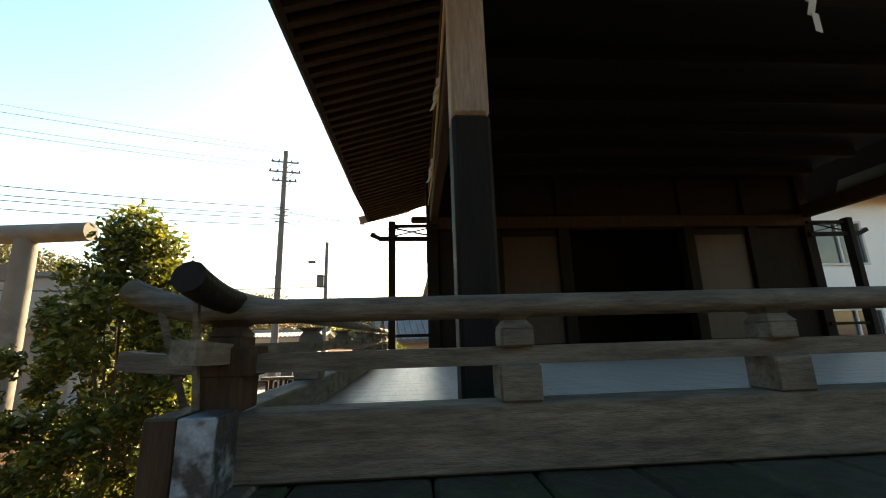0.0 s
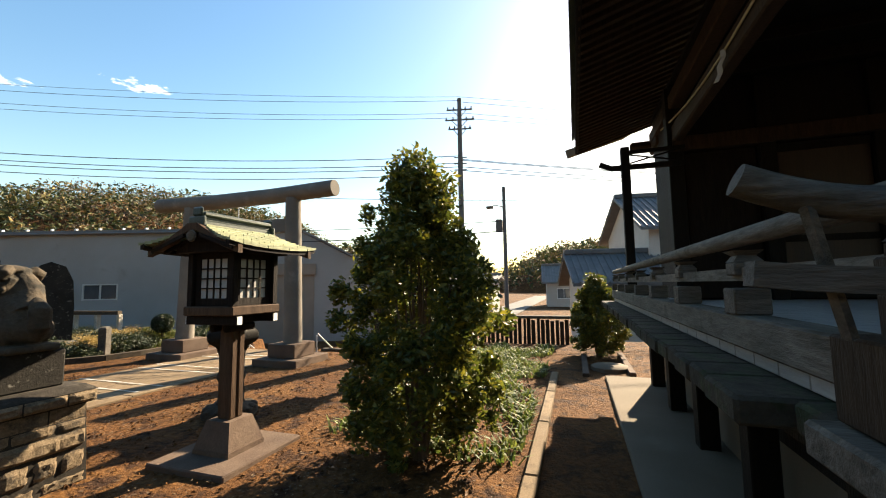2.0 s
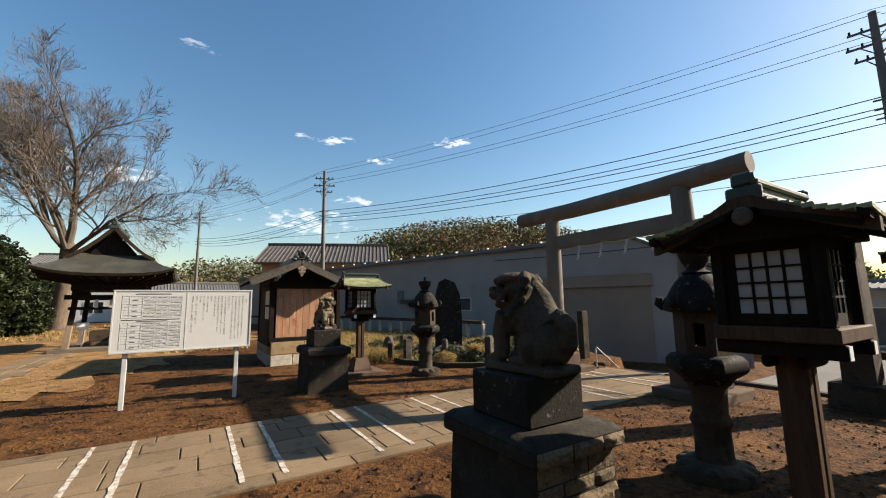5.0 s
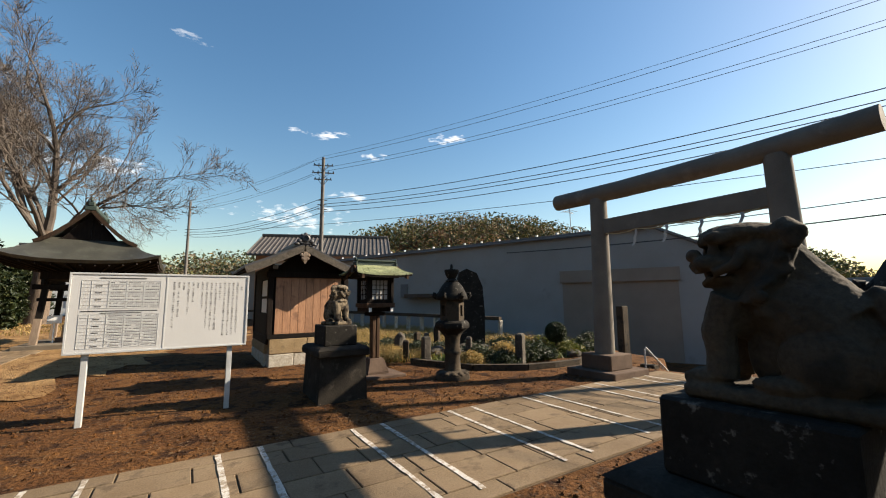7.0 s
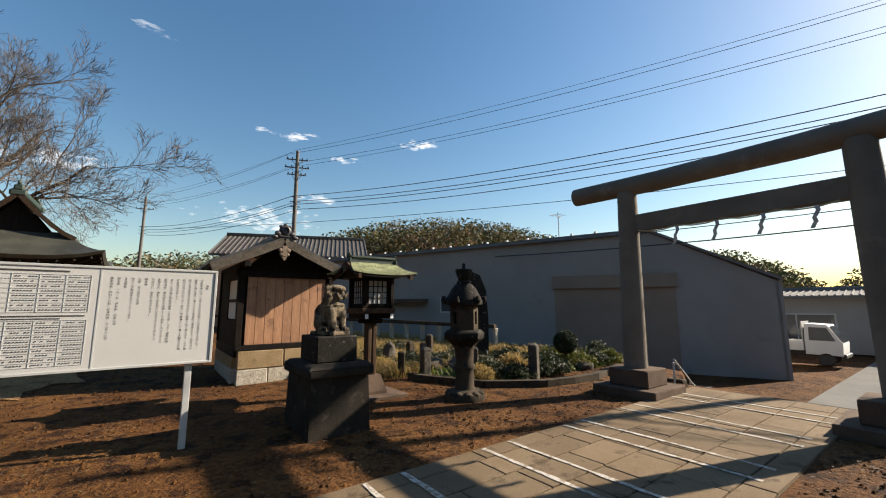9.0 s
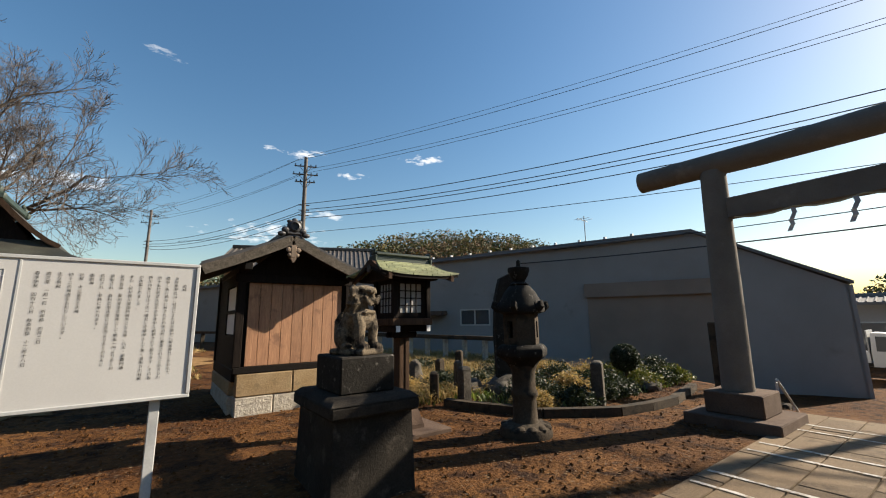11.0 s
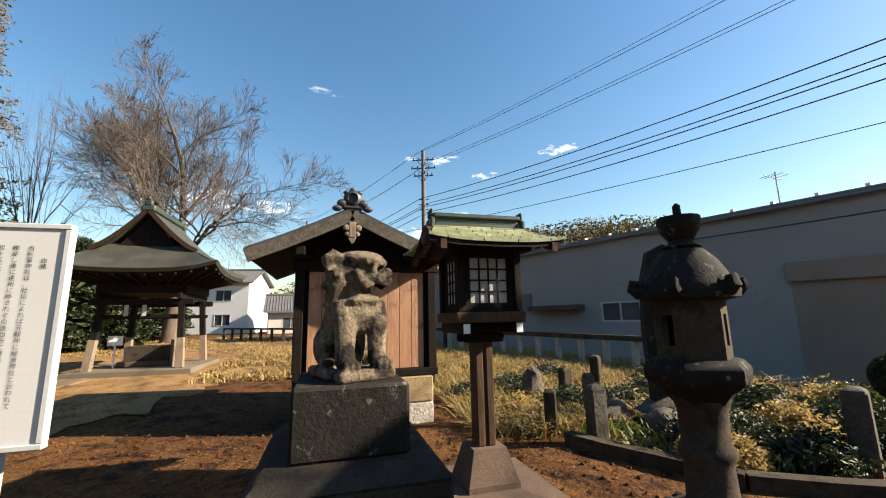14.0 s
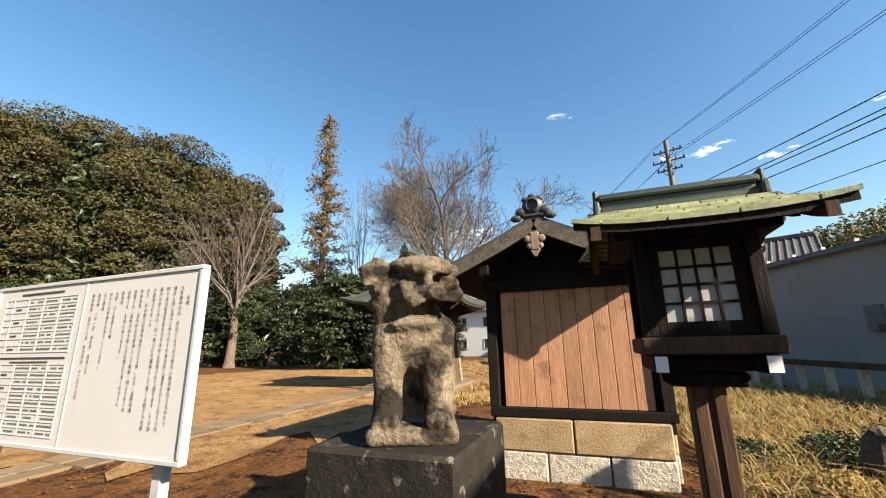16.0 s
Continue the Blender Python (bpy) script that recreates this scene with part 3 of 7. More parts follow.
for yy in np.linspace(HC - 3.7, HC + 3.9, 22):
    part("rafter_end", Build().box(2.25, yy - 0.045, 1.16, 2.7, yy + 0.045, 1.265, 0.008), M_PALEWOOD, hall)

# railing: sill, middle rail and round top rail on short posts, ends sweeping up past the corners
RX, RY = 2.40, -2.58  # the rail's centre lines
part("rail_sill", Build().box(RX - 0.06, HC - 4.3, 1.372, RX + 0.06, RY + 0.02, 1.555, 0.008), M_RAILWOOD, hall)
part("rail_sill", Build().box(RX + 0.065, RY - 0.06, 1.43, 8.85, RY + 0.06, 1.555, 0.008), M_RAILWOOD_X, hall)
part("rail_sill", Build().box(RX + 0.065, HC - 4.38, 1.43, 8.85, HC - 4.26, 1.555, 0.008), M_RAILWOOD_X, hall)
part("corner_block", Build().box(2.225, RY + 0.035, 1.38, RX + 0.12, RY + 0.12, 1.57, 0.006), M_POSTWOOD, hall)
part("corner_cap", Build().box(2.21, RY - 0.06, 1.375, RX + 0.06, RY + 0.03, 1.57, 0.004), M_PATINA, hall, "blue-grey metal cap with flaking white patina")
part("corner_foot", Build().box(2.10, RY - 0.12, 1.29, 2.55, RY + 0.17, 1.374, 0.01), M_RAILWOOD, hall)
part("corner_cap", Build().box(RX - 0.065, RY + 0.06, 1.65, RX + 0.065, RY - 0.085, 1.735, 0.006), M_POSTWOOD, hall, "dark metal sleeve on the corner of the middle rail")


def sweep(axis_x, start, stop, z, lift, reach):
    """Points along a rail that turns up at its start end."""
    pts = []
    for i in range(7):
        s = i / 6
        pts.append((start - reach * (1 - s), z + lift * (1 - s) ** 2))
    pts.append((stop, z))
    return pts


for zc, rad, lift, reach, nm in ((1.685, 0.030, 0.02, 0.28, "middle_rail"), (1.835, 0.037, 0.075, 0.29, "top_rail")):
    n = 12 if nm == "top_rail" else 4
    f = 1.0 if nm == "top_rail" else 1.25
    pr = [(RX, -q, zz) for q, zz in sweep(0, -RY - 0.02, 11.3, zc, lift, reach)]
    part(nm, Build().tube(pr, [rad * f] * len(pr), n), M_RAILWOOD, hall)
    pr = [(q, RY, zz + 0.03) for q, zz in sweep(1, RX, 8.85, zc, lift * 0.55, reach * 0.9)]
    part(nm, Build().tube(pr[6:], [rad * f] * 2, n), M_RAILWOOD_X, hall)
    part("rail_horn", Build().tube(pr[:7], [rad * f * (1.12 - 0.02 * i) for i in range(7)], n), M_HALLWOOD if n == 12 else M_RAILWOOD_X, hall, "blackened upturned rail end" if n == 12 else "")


def rail_post(cx, cy):
    p = Build().box(cx - 0.062, cy - 0.062, 1.555, cx + 0.062, cy + 0.062, 1.66, 0.006)
    p.box(cx - 0.05, cy - 0.05, 1.71, cx + 0.05, cy + 0.05, 1.765, 0.006)
    p.taper(cx, cy, 1.765, 1.79, 0.05, 0.05, 0.032, 0.032).taper(cx, cy, 1.79, 1.81, 0.032, 0.032, 0.055, 0.055)
    part("rail_post", p, M_POSTWOOD if abs(cy - RY) < 0.01 and abs(cx - RX) < 0.01 else M_RAILWOOD, hall)


for k in range(11):
    rail_post(RX, RY - 0.85 * k)
for k in range(1, 8):
    rail_post(RX + 0.9 * k, RY)
part("prop", Build().beam((RX - 0.02, RY + 0.20, 1.84), (RX + 0.02, RY + 0.13, 1.57), 0.018, 0.02), M_RAILWOOD, hall)
part("prop", Build().beam((RX - 0.08, RY + 0.07, 1.86), (RX - 0.07, RY + 0.05, 1.57), 0.014, 0.014), M_RAILWOOD, hall)

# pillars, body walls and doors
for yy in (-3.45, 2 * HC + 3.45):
    part("porch_pillar", Build().box(3.15, yy - 0.11, 1.35, 3.37, yy + 0.11, 2.97, 0.02), M_HALLWOOD, hall, "square pillar, dark up to head height")
    part("porch_pillar", Build().box(3.152, yy - 0.108, 2.97, 3.368, yy + 0.108, 4.6, 0.02), M_PALEWOOD, hall, "paler upper part of the pillar")
BX = 8.0  # the body's front wall, set far back under the porch
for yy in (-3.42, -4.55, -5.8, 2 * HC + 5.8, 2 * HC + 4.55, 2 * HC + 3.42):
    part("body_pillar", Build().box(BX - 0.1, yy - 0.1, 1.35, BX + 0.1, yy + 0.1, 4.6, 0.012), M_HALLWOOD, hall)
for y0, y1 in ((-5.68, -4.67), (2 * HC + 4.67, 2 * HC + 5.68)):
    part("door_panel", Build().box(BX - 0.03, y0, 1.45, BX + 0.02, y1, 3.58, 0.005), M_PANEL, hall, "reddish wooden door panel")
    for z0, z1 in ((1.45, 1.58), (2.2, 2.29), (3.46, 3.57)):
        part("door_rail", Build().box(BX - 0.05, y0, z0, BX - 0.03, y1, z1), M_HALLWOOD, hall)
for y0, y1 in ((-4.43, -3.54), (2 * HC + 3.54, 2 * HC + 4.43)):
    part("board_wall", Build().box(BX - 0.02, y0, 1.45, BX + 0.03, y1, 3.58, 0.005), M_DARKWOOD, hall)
part("lintel", Build().box(BX - 0.13, HC - 3.6, 3.6, BX + 0.12, HC + 3.6, 3.82, 0.012), M_POSTWOOD, hall)
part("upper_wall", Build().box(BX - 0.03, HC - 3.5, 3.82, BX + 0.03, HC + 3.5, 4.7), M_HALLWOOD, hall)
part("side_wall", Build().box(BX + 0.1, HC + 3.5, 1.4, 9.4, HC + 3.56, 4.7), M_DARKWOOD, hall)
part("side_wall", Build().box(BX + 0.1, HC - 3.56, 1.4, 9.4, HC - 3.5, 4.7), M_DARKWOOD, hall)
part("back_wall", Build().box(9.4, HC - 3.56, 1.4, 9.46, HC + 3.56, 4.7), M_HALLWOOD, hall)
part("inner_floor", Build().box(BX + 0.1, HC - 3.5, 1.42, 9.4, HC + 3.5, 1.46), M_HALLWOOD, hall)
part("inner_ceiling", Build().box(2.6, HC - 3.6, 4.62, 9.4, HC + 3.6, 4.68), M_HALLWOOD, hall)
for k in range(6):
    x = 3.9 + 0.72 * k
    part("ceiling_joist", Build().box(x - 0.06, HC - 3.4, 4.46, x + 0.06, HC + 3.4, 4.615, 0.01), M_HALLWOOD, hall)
for yy in (-3.45, 2 * HC + 3.45):
    part("tie_beam", Build().box(3.37, yy - 0.07, 3.75, BX - 0.1, yy + 0.07, 4.0, 0.02), M_POSTWOOD, hall)
part("front_beam", Build().box(3.16, 2 * HC + 3.57, 3.95, 3.36, -3.57, 4.25, 0.02), M_HALLWOOD, hall)
part("eave_beam", Build().box(2.3, -3.54, 4.26, 9.5, -3.36, 4.46, 0.015), M_POSTWOOD, hall)

# end screens: a post with a sweeping crossbar and an X lattice on either side of the porch
for sgn in (1, -1):
    yp = HC + sgn * 4.26
    s = Build().box(7.76, yp - 0.06, 1.42, 7.90, yp + 0.06, 3.72, 0.01)
    part("screen_post", s, M_HALLWOOD, hall)
    part("screen_bar", Build().tube([(7.83, yp + sgn * 0.36, 3.50), (7.83, yp + sgn * 0.2, 3.42), (7.83, yp - sgn * 0.8, 3.41)], [0.05, 0.05, 0.05], 4), M_HALLWOOD, hall)
    part("screen_rail", Build().box(7.80, yp, 3.62, 7.86, yp - sgn * 0.8, 3.67), M_HALLWOOD, hall)
    part("screen_rail", Build().box(7.80, yp, 1.75, 7.86, yp - sgn * 0.8, 1.8), M_HALLWOOD, hall)
    part("screen_lattice", Build().beam((7.83, yp, 3.46), (7.83, yp - sgn * 0.7, 3.62), 0.02, 0.02).beam((7.83, yp, 3.62), (7.83, yp - sgn * 0.7, 3.46), 0.02, 0.02), M_HALLWOOD, hall)

# roof with exposed rafters
EY = 5.0  # half width to the eave edge


def roof_z(d):
    u = (EY - d) / EY
    return 4.52 + 1.3 * u + 2.9 * u * u


grid = [[(x, HC + s * d, roof_z(d) + 0.25 * max(0, (x - 8.6) / 1.3) ** 2 * (d / EY)) for x in (1.0, 2.5, 5, 8, 9.2, 9.95)] for s, d in [(1, EY), (1, 4.4), (1, 3.6), (1, 2.4), (1, 1.0), (1, 0), (-1, 1.0), (-1, 2.4), (-1, 3.6), (-1, 4.4), (-1, EY)]]
part("roof", Build().slab(grid, 0.12), M_COPPERDARK, hall, "dark metal-clad roof with sweeping eaves")
part("eave_board", Build().box(1.02, HC + EY - 0.12, 4.33, 9.9, HC + EY - 0.06, 4.42), M_HALLWOOD, hall)
x = 1.1
while x < 9.85:
    part("rafter", Build().beam((x, HC + EY - 0.08, 4.36), (x, HC + 3.4, 4.36 + 0.45), 0.065, 0.075), M_POSTWOOD, hall)
    x += 0.165
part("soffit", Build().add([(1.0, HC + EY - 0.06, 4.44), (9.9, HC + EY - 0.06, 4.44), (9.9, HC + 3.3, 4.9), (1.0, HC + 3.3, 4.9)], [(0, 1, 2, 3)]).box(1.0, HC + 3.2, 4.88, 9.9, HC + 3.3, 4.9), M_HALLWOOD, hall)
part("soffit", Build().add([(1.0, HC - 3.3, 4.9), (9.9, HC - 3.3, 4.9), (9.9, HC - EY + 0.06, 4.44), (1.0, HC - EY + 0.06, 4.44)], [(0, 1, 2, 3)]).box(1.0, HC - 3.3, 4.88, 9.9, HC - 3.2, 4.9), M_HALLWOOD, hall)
part("eave_board", Build().box(1.02, HC - EY + 0.06, 4.33, 9.9, HC - EY + 0.12, 4.42), M_HALLWOOD, hall)
part("barge_board", Build().beam((9.86, HC + EY + 0.12, 4.36), (9.86, HC + 4.1, 4.62), 0.09, 0.16).beam((9.86, HC + 4.1, 4.62), (9.86, HC + 2.2, 5.6), 0.09, 0.18), M_PALEWOOD, hall, "paler bargeboard with a hooked end")
part("bracket", Build().box(9.0, HC + 3.3, 4.1, 9.7, HC + 3.6, 4.3, 0.03).box(9.45, HC + 3.55, 4.2, 9.62, HC + 3.95, 4.33, 0.03), M_POSTWOOD, hall)


def zigzag(name, at, parent_label, size=1.0, turn=0.0):
    """A folded paper streamer hanging down from at."""
    bb = Build()
    x, z, w = 0.0, 0.0, 0.055 * size
    for k in range(4):
        dx = (0.035 if k % 2 else -0.02) * size
        bb.add([(x, 0.004 * k, z), (x + w, 0.004 * k, z), (x + w + dx, 0.004 * k + 0.02, z - 0.09 * size), (x + dx, 0.004 * k + 0.02, z - 0.09 * size), (x, 0.004 * k + 0.003, z), (x + w, 0.004 * k + 0.003, z), (x + w + dx, 0.004 * k + 0.023, z - 0.09 * size), (x + dx, 0.004 * k + 0.023, z - 0.09 * size)],
               [(0, 1, 2, 3), (7, 6, 5, 4), (0, 3, 7, 4), (1, 5, 6, 2), (0, 4, 5, 1), (3, 2, 6, 7)])
        x, z = x + dx + 0.012 * size, z - 0.082 * size
    return single(name, bb, M_PAPER, parent_label, "paper streamer", at, "hall paper streamers" if "hall" in parent_label else "torii paper streamers", turn=turn, smooth=0)


rope_pts = [(3.1, -3.36, 4.2 - 0.25 * math.sin(math.pi * i / 14)) if i == 0 else (3.1 + 5.4 * i / 14, -3.36, 4.16 - 0.3 * math.sin(math.pi * i / 14)) for i in range(15)]
single("straw_rope", Build().tube(rope_pts, 0.012, 6), M_ROPE, "thin sacred straw rope strung along the hall's eave beam", "rope")
rope_pts = [(3.1, -3.36 - 7.2 * i / 16, 4.14 - 0.12 * abs(math.sin(math.pi * i / 8))) for i in range(17)]
single("straw_rope", Build().tube(rope_pts, 0.012, 6), M_ROPE, "thin sacred straw rope strung across the hall front", "rope")
for p in ((4.2, -3.36, 3.97), (5.6, -3.36, 3.87)):
    zigzag("paper_streamer", p, "white folded paper streamer hanging from the hall rope", 0.9, 40)
for p in ((3.1, -5.62, 4.0), (3.1, -6.66, 4.08), (3.1, -8.2, 4.0)):
    zigzag("paper_streamer", p, "white folded paper streamer hanging across the hall front", 1.25, -75)

# ---------------------------------------------------------------- wooden lanterns


def wooden_lantern():
    t = thing("wooden_lantern", "wooden post lantern with latticed paper panes under a green copper roof", "lantern", (0, 0, 0), "wooden lanterns of the approach")
    part("base_slab", Build().box(-0.52, -0.48, -0.05, 0.52, 0.48, 0.09, 0.012), M_PLINTH, t)
    part("base", Build().taper(0, 0, 0.09, 0.14, 0.23, 0.23, 0.23, 0.23).taper(0, 0, 0.14, 0.40, 0.225, 0.225, 0.15, 0.15), M_PLINTH, t)
    part("post", Build().box(-0.085, -0.085, 0.40, -0.012, 0.085, 1.38, 0.01).box(0.012, -0.085, 0.40, 0.085, 0.085, 1.38, 0.01).box(-0.02, -0.07, 0.4, 0.02, 0.07, 1.38), M_LATTICE, t, "split square timber post")
    for s in (-1, 1):
        part("arm", Build().box(-0.205, s * 0.13 - 0.045, 1.378, 0.205, s * 0.13 + 0.045, 1.462, 0.008), M_DARKWOOD, t)
        part("arm", Build().box(s * 0.245 - 0.035, -0.335, 1.375, s * 0.245 + 0.035, 0.335, 1.465, 0.008), M_DARKWOOD, t)
        part("bracket", Build().box(-0.2, s * 0.09 - 0.03, 1.29, 0.2, s * 0.09 + 0.03, 1.373, 0.02), M_DARKWOOD, t)
        for q in (-1, 1):
            part("arm_cap", Build().box(s * 0.245 - 0.03, q * 0.335, 1.38, s * 0.245 + 0.03, q * 0.339, 1.46), M_WHITE, t, "white painted timber end")
    part("tray", Build().box(-0.325, -0.325, 1.467, 0.325, 0.325, 1.56, 0.01), M_LATTICE, t)
    for sx in (-1, 1):
        for sy in (-1, 1):
            part("corner_post", Build().box(sx * 0.27 - 0.035, sy * 0.27 - 0.035, 1.56, sx * 0.27 + 0.035, sy * 0.27 + 0.035, 2.1, 0.006), M_DARKWOOD, t)
    for k in range(4):
        m = pose(0, 0, 0, 0, 0, 90 * k)

        def put(bb):
            bb.v = [tuple(m @ Vector(p)) for p in bb.v]
            return bb
        for q in ((-0.235, 1.56, 0.235, 1.64), (-0.235, 2.04, 0.235, 2.1), (-0.235, 1.64, -0.175, 2.04), (0.175, 1.64, 0.235, 2.04)):
            part("panel_frame", put(Build().box(q[0], -0.262, q[1], q[2], -0.245, q[3])), M_DARKWOOD, t)
        pane = part("paper_pane", put(Build().box(-0.175, -0.25, 1.64, 0.175, -0.246, 2.04)), M_PAPER, t, "white paper behind a wooden lattice")
        for i in range(1, 4):
            part("lattice_bar", put(Build().box(-0.175 + 0.0875 * i - 0.007, -0.262, 1.64, -0.175 + 0.0875 * i + 0.007, -0.25, 2.04)), M_DARKWOOD, pane)
            part("lattice_bar", put(Build().box(-0.175, -0.264, 1.64 + 0.1 * i - 0.007, 0.175, -0.251, 1.64 + 0.1 * i + 0.007)), M_DARKWOOD, pane)
    part("head_frame", Build().box(-0.4, -0.36, 2.1, 0.4, 0.36, 2.16, 0.008), M_DARKWOOD, t)
    for i in range(9):
        for s in (-1, 1):
            x = -0.52 + 0.13 * i
            part("rafter", Build().beam((x, s * 0.52, 2.115), (x, s * 0.1, 2.26), 0.03, 0.035), M_DARKWOOD, t)
    # curved roof: courses of copper stepped on either slope
    prof = [(0.58, 2.125), (0.47, 2.16), (0.36, 2.205), (0.26, 2.25), (0.16, 2.30), (0.06, 2.36)]
    for s in (-1, 1):
        for i in range(9):
            d0, d1 = (0.58 - 0.52 * q / 9 for q in (i, i + 1))
            z0, z1 = (float(np.interp(d, [p[0] for p in reversed(prof)], [p[1] for p in reversed(prof)])) for d in (d0, d1))
            w0, w1 = 0.62 - 0.0195 * i, 0.62 - 0.0195 * (i + 1)
            lift = lambda x, w: 0.045 * (abs(x) / w) ** 3
            cuts = [-1] + [-0.75 + 0.5 * q + (0.22 if i % 2 else 0.0) for q in range(4)] + [1]
            for xa, xb in zip(cuts, cuts[1:]):
                gap = 0.006 / w0
                xs = (xa + gap * (xa > -1), (xa + xb) / 2, xb - gap * (xb < 1))
                g = [[(x * w0, s * d0, z0 + 0.033 + lift(x * w0, 0.62) * (1 - i / 9)) for x in xs], [(x * w1, s * (d1 - 0.01), z1 + 0.020 + lift(x * w1, 0.62) * (1 - (i + 1) / 9)) for x in xs]]
                part("roof_shingle", Build().slab(g if s < 0 else [r[::-1] for r in g], 0.025), M_COPPER, t)
        part("eave_edge", Build().slab([[(x, s * 0.565, 2.13 + 0.045 * (abs(x) / 0.62) ** 3) for x in (-0.61, -0.36, 0, 0.36, 0.61)], [(x, s * 0.52, 2.145 + 0.045 * (abs(x) / 0.62) ** 3) for x in (-0.61, -0.36, 0, 0.36, 0.61)]], 0.04), M_DARKWOOD, t)
    part("ridge", Build().box(-0.44, -0.07, 2.34, 0.44, 0.07, 2.41, 0.01).box(-0.43, -0.05, 2.41, 0.43, 0.05, 2.455, 0.006).box(-0.45, -0.075, 2.455, 0.45, 0.075, 2.50, 0.012), M_COPPERDARK, t)
    for s in (-1, 1):
        part("ridge_end", Build().box(s * 0.445, -0.10, 2.32, s * 0.485, 0.10, 2.45, 0.012).box(s * 0.445, -0.065, 2.45, s * 0.48, 0.065, 2.545, 0.018), M_COPPERDARK, t)
        gp = [(s * 0.50, d, z) for d, z in [(-p, q - 0.02) for p, q in prof] + [(p, q - 0.02) for p, q in reversed(prof)]]
        part("barge_board", Build().slab([[(x, p[1], p[2] + 0.035) for x in (s * 0.50 - 0.025, s * 0.50 + 0.025)][::-1] for p in gp], 0.075), M_LATTICE, t)
        part("gable", Build().add([(s * 0.40, -0.34, 2.14), (s * 0.40, 0.34, 2.14), (s * 0.40, 0, 2.34), (s * 0.38, -0.34, 2.14), (s * 0.38, 0.34, 2.14), (s * 0.38, 0, 2.34)], [(0, 1, 2), (5, 4, 3), (0, 3, 4, 1), (1, 4, 5, 2), (2, 5, 3, 0)]), M_DARKWOOD, t)
        dd = Build().lathe(0, 0, [(0.055, 0.0), (0.06, 0.01), (0.05, 0.025), (0.02, 0.028)], 14)
        dd.v = [(s * (0.515 + z), x, y + 2.25) for x, y, z in dd.v]
        part("gable_boss", dd, M_RAILWOOD, t, "pale carved round boss under the gable")
    return t


lan = wooden_lantern()
lan.matrix_world = pose(4.74, 1.56, -0.05)
copy_thing(lan, pose(4.87, 10.24, -0.02))
copy_thing(lan, pose(8.75, 1.15, 0.0))

# ---------------------------------------------------------------- stone lanterns


def stone_lantern():
    t = thing("stone_lantern", "weathered stone lantern with a curled hexagonal cap and jewel finial", "stone lantern", group="stone lanterns of the approach")
    part("foot", Build().lathe(0, 0, [(0.34, -0.05), (0.35, 0.04), (0.33, 0.10), (0.26, 0.14), (0.20, 0.16)], 18), M_STONE, t)
    fl = Build()
    for i in range(12):
        a = 2 * math.pi * i / 12
        fl.ball((0.27 * math.cos(a), 0.27 * math.sin(a), 0.10), (0.075, 0.075, 0.05), 8, 5)
    part("petals", fl, M_STONE, t)
    part("shaft", Build().lathe(0, 0, [(0.185, 0.14), (0.165, 0.20), (0.155, 0.45), (0.175, 0.49), (0.185, 0.52), (0.175, 0.55), (0.155, 0.59), (0.16, 0.80), (0.19, 0.88)], 20), M_STONE, t)
    part("platform", Build().lathe(0, 0, [(0.19, 0.86), (0.24, 0.93), (0.33, 0.99), (0.355, 1.02), (0.355, 1.10), (0.31, 1.15), (0.28, 1.16)], 6, math.pi / 6), M_DARKSTONE, t)
    for i in range(6):
        fb = Build()
        a0, a1 = math.pi / 6 + math.pi / 3 * i, math.pi / 6 + math.pi / 3 * (i + 1)
        p0, p1 = Vector((0.25 * math.cos(a0), 0.25 * math.sin(a0), 0)), Vector((0.25 * math.cos(a1), 0.25 * math.sin(a1), 0))
        if i % 2 == 0:
            for f0, f1, z0, z1 in ((0, 1, 1.15, 1.25), (0, 1, 1.47, 1.58), (0, 0.3, 1.25, 1.47), (0.7, 1, 1.25, 1.47)):
                q0, q1 = p0.lerp(p1, f0), p0.lerp(p1, f1)
                fb.add([(*v.xy, z) for z in (z0, z1) for v in (q0, q1, q1 * 0.8, q0 * 0.8)], [(3, 2, 1, 0), (4, 5, 6, 7), (0, 1, 5, 4), (1, 2, 6, 5), (2, 3, 7, 6), (3, 0, 4, 7)])
        else:
            fb.add([(*v.xy, z) for z in (1.15, 1.58) for v in (p0, p1, p1 * 0.8, p0 * 0.8)], [(3, 2, 1, 0), (4, 5, 6, 7), (0, 1, 5, 4), (1, 2, 6, 5), (2, 3, 7, 6), (3, 0, 4, 7)])
        part("fire_box_wall", fb, M_STONE, t, "", 20)
    cap = Build().lathe(0, 0, [(0.25, 1.57), (0.33, 1.59), (0.34, 1.64), (0.31, 1.70), (0.27, 1.78), (0.22, 1.87), (0.15, 1.95), (0.10, 1.97)], 12, math.pi / 6)
    part("cap", cap, M_DARKSTONE, t)
    for i in range(6):
        a = math.pi / 6 + math.pi / 3 * i
        d = Vector((math.cos(a), math.sin(a), 0))
        part("scroll", Build().tube([d * 0.25 + Vector((0, 0, 1.72)), d * 0.30 + Vector((0, 0, 1.66)), d * 0.345 + Vector((0, 0, 1.64)), d * 0.375 + Vector((0, 0, 1.67)), d * 0.365 + Vector((0, 0, 1.715)), d * 0.33 + Vector((0, 0, 1.71))], [0.045, 0.05, 0.05, 0.045, 0.04, 0.025], 8), M_DARKSTONE, t)
    part("finial", Build().lathe(0, 0, [(0.10, 1.95), (0.14, 1.98), (0.09, 2.01), (0.085, 2.03), (0.13, 2.10), (0.155, 2.18), (0.15, 2.215), (0.06, 2.225), (0.03, 2.24), (0.028, 2.31), (0.012, 2.33)], 14), M_DARKSTONE, t)
    return t


sl = stone_lantern()
sl.matrix_world = pose(6.1, 9.07, 0.01)
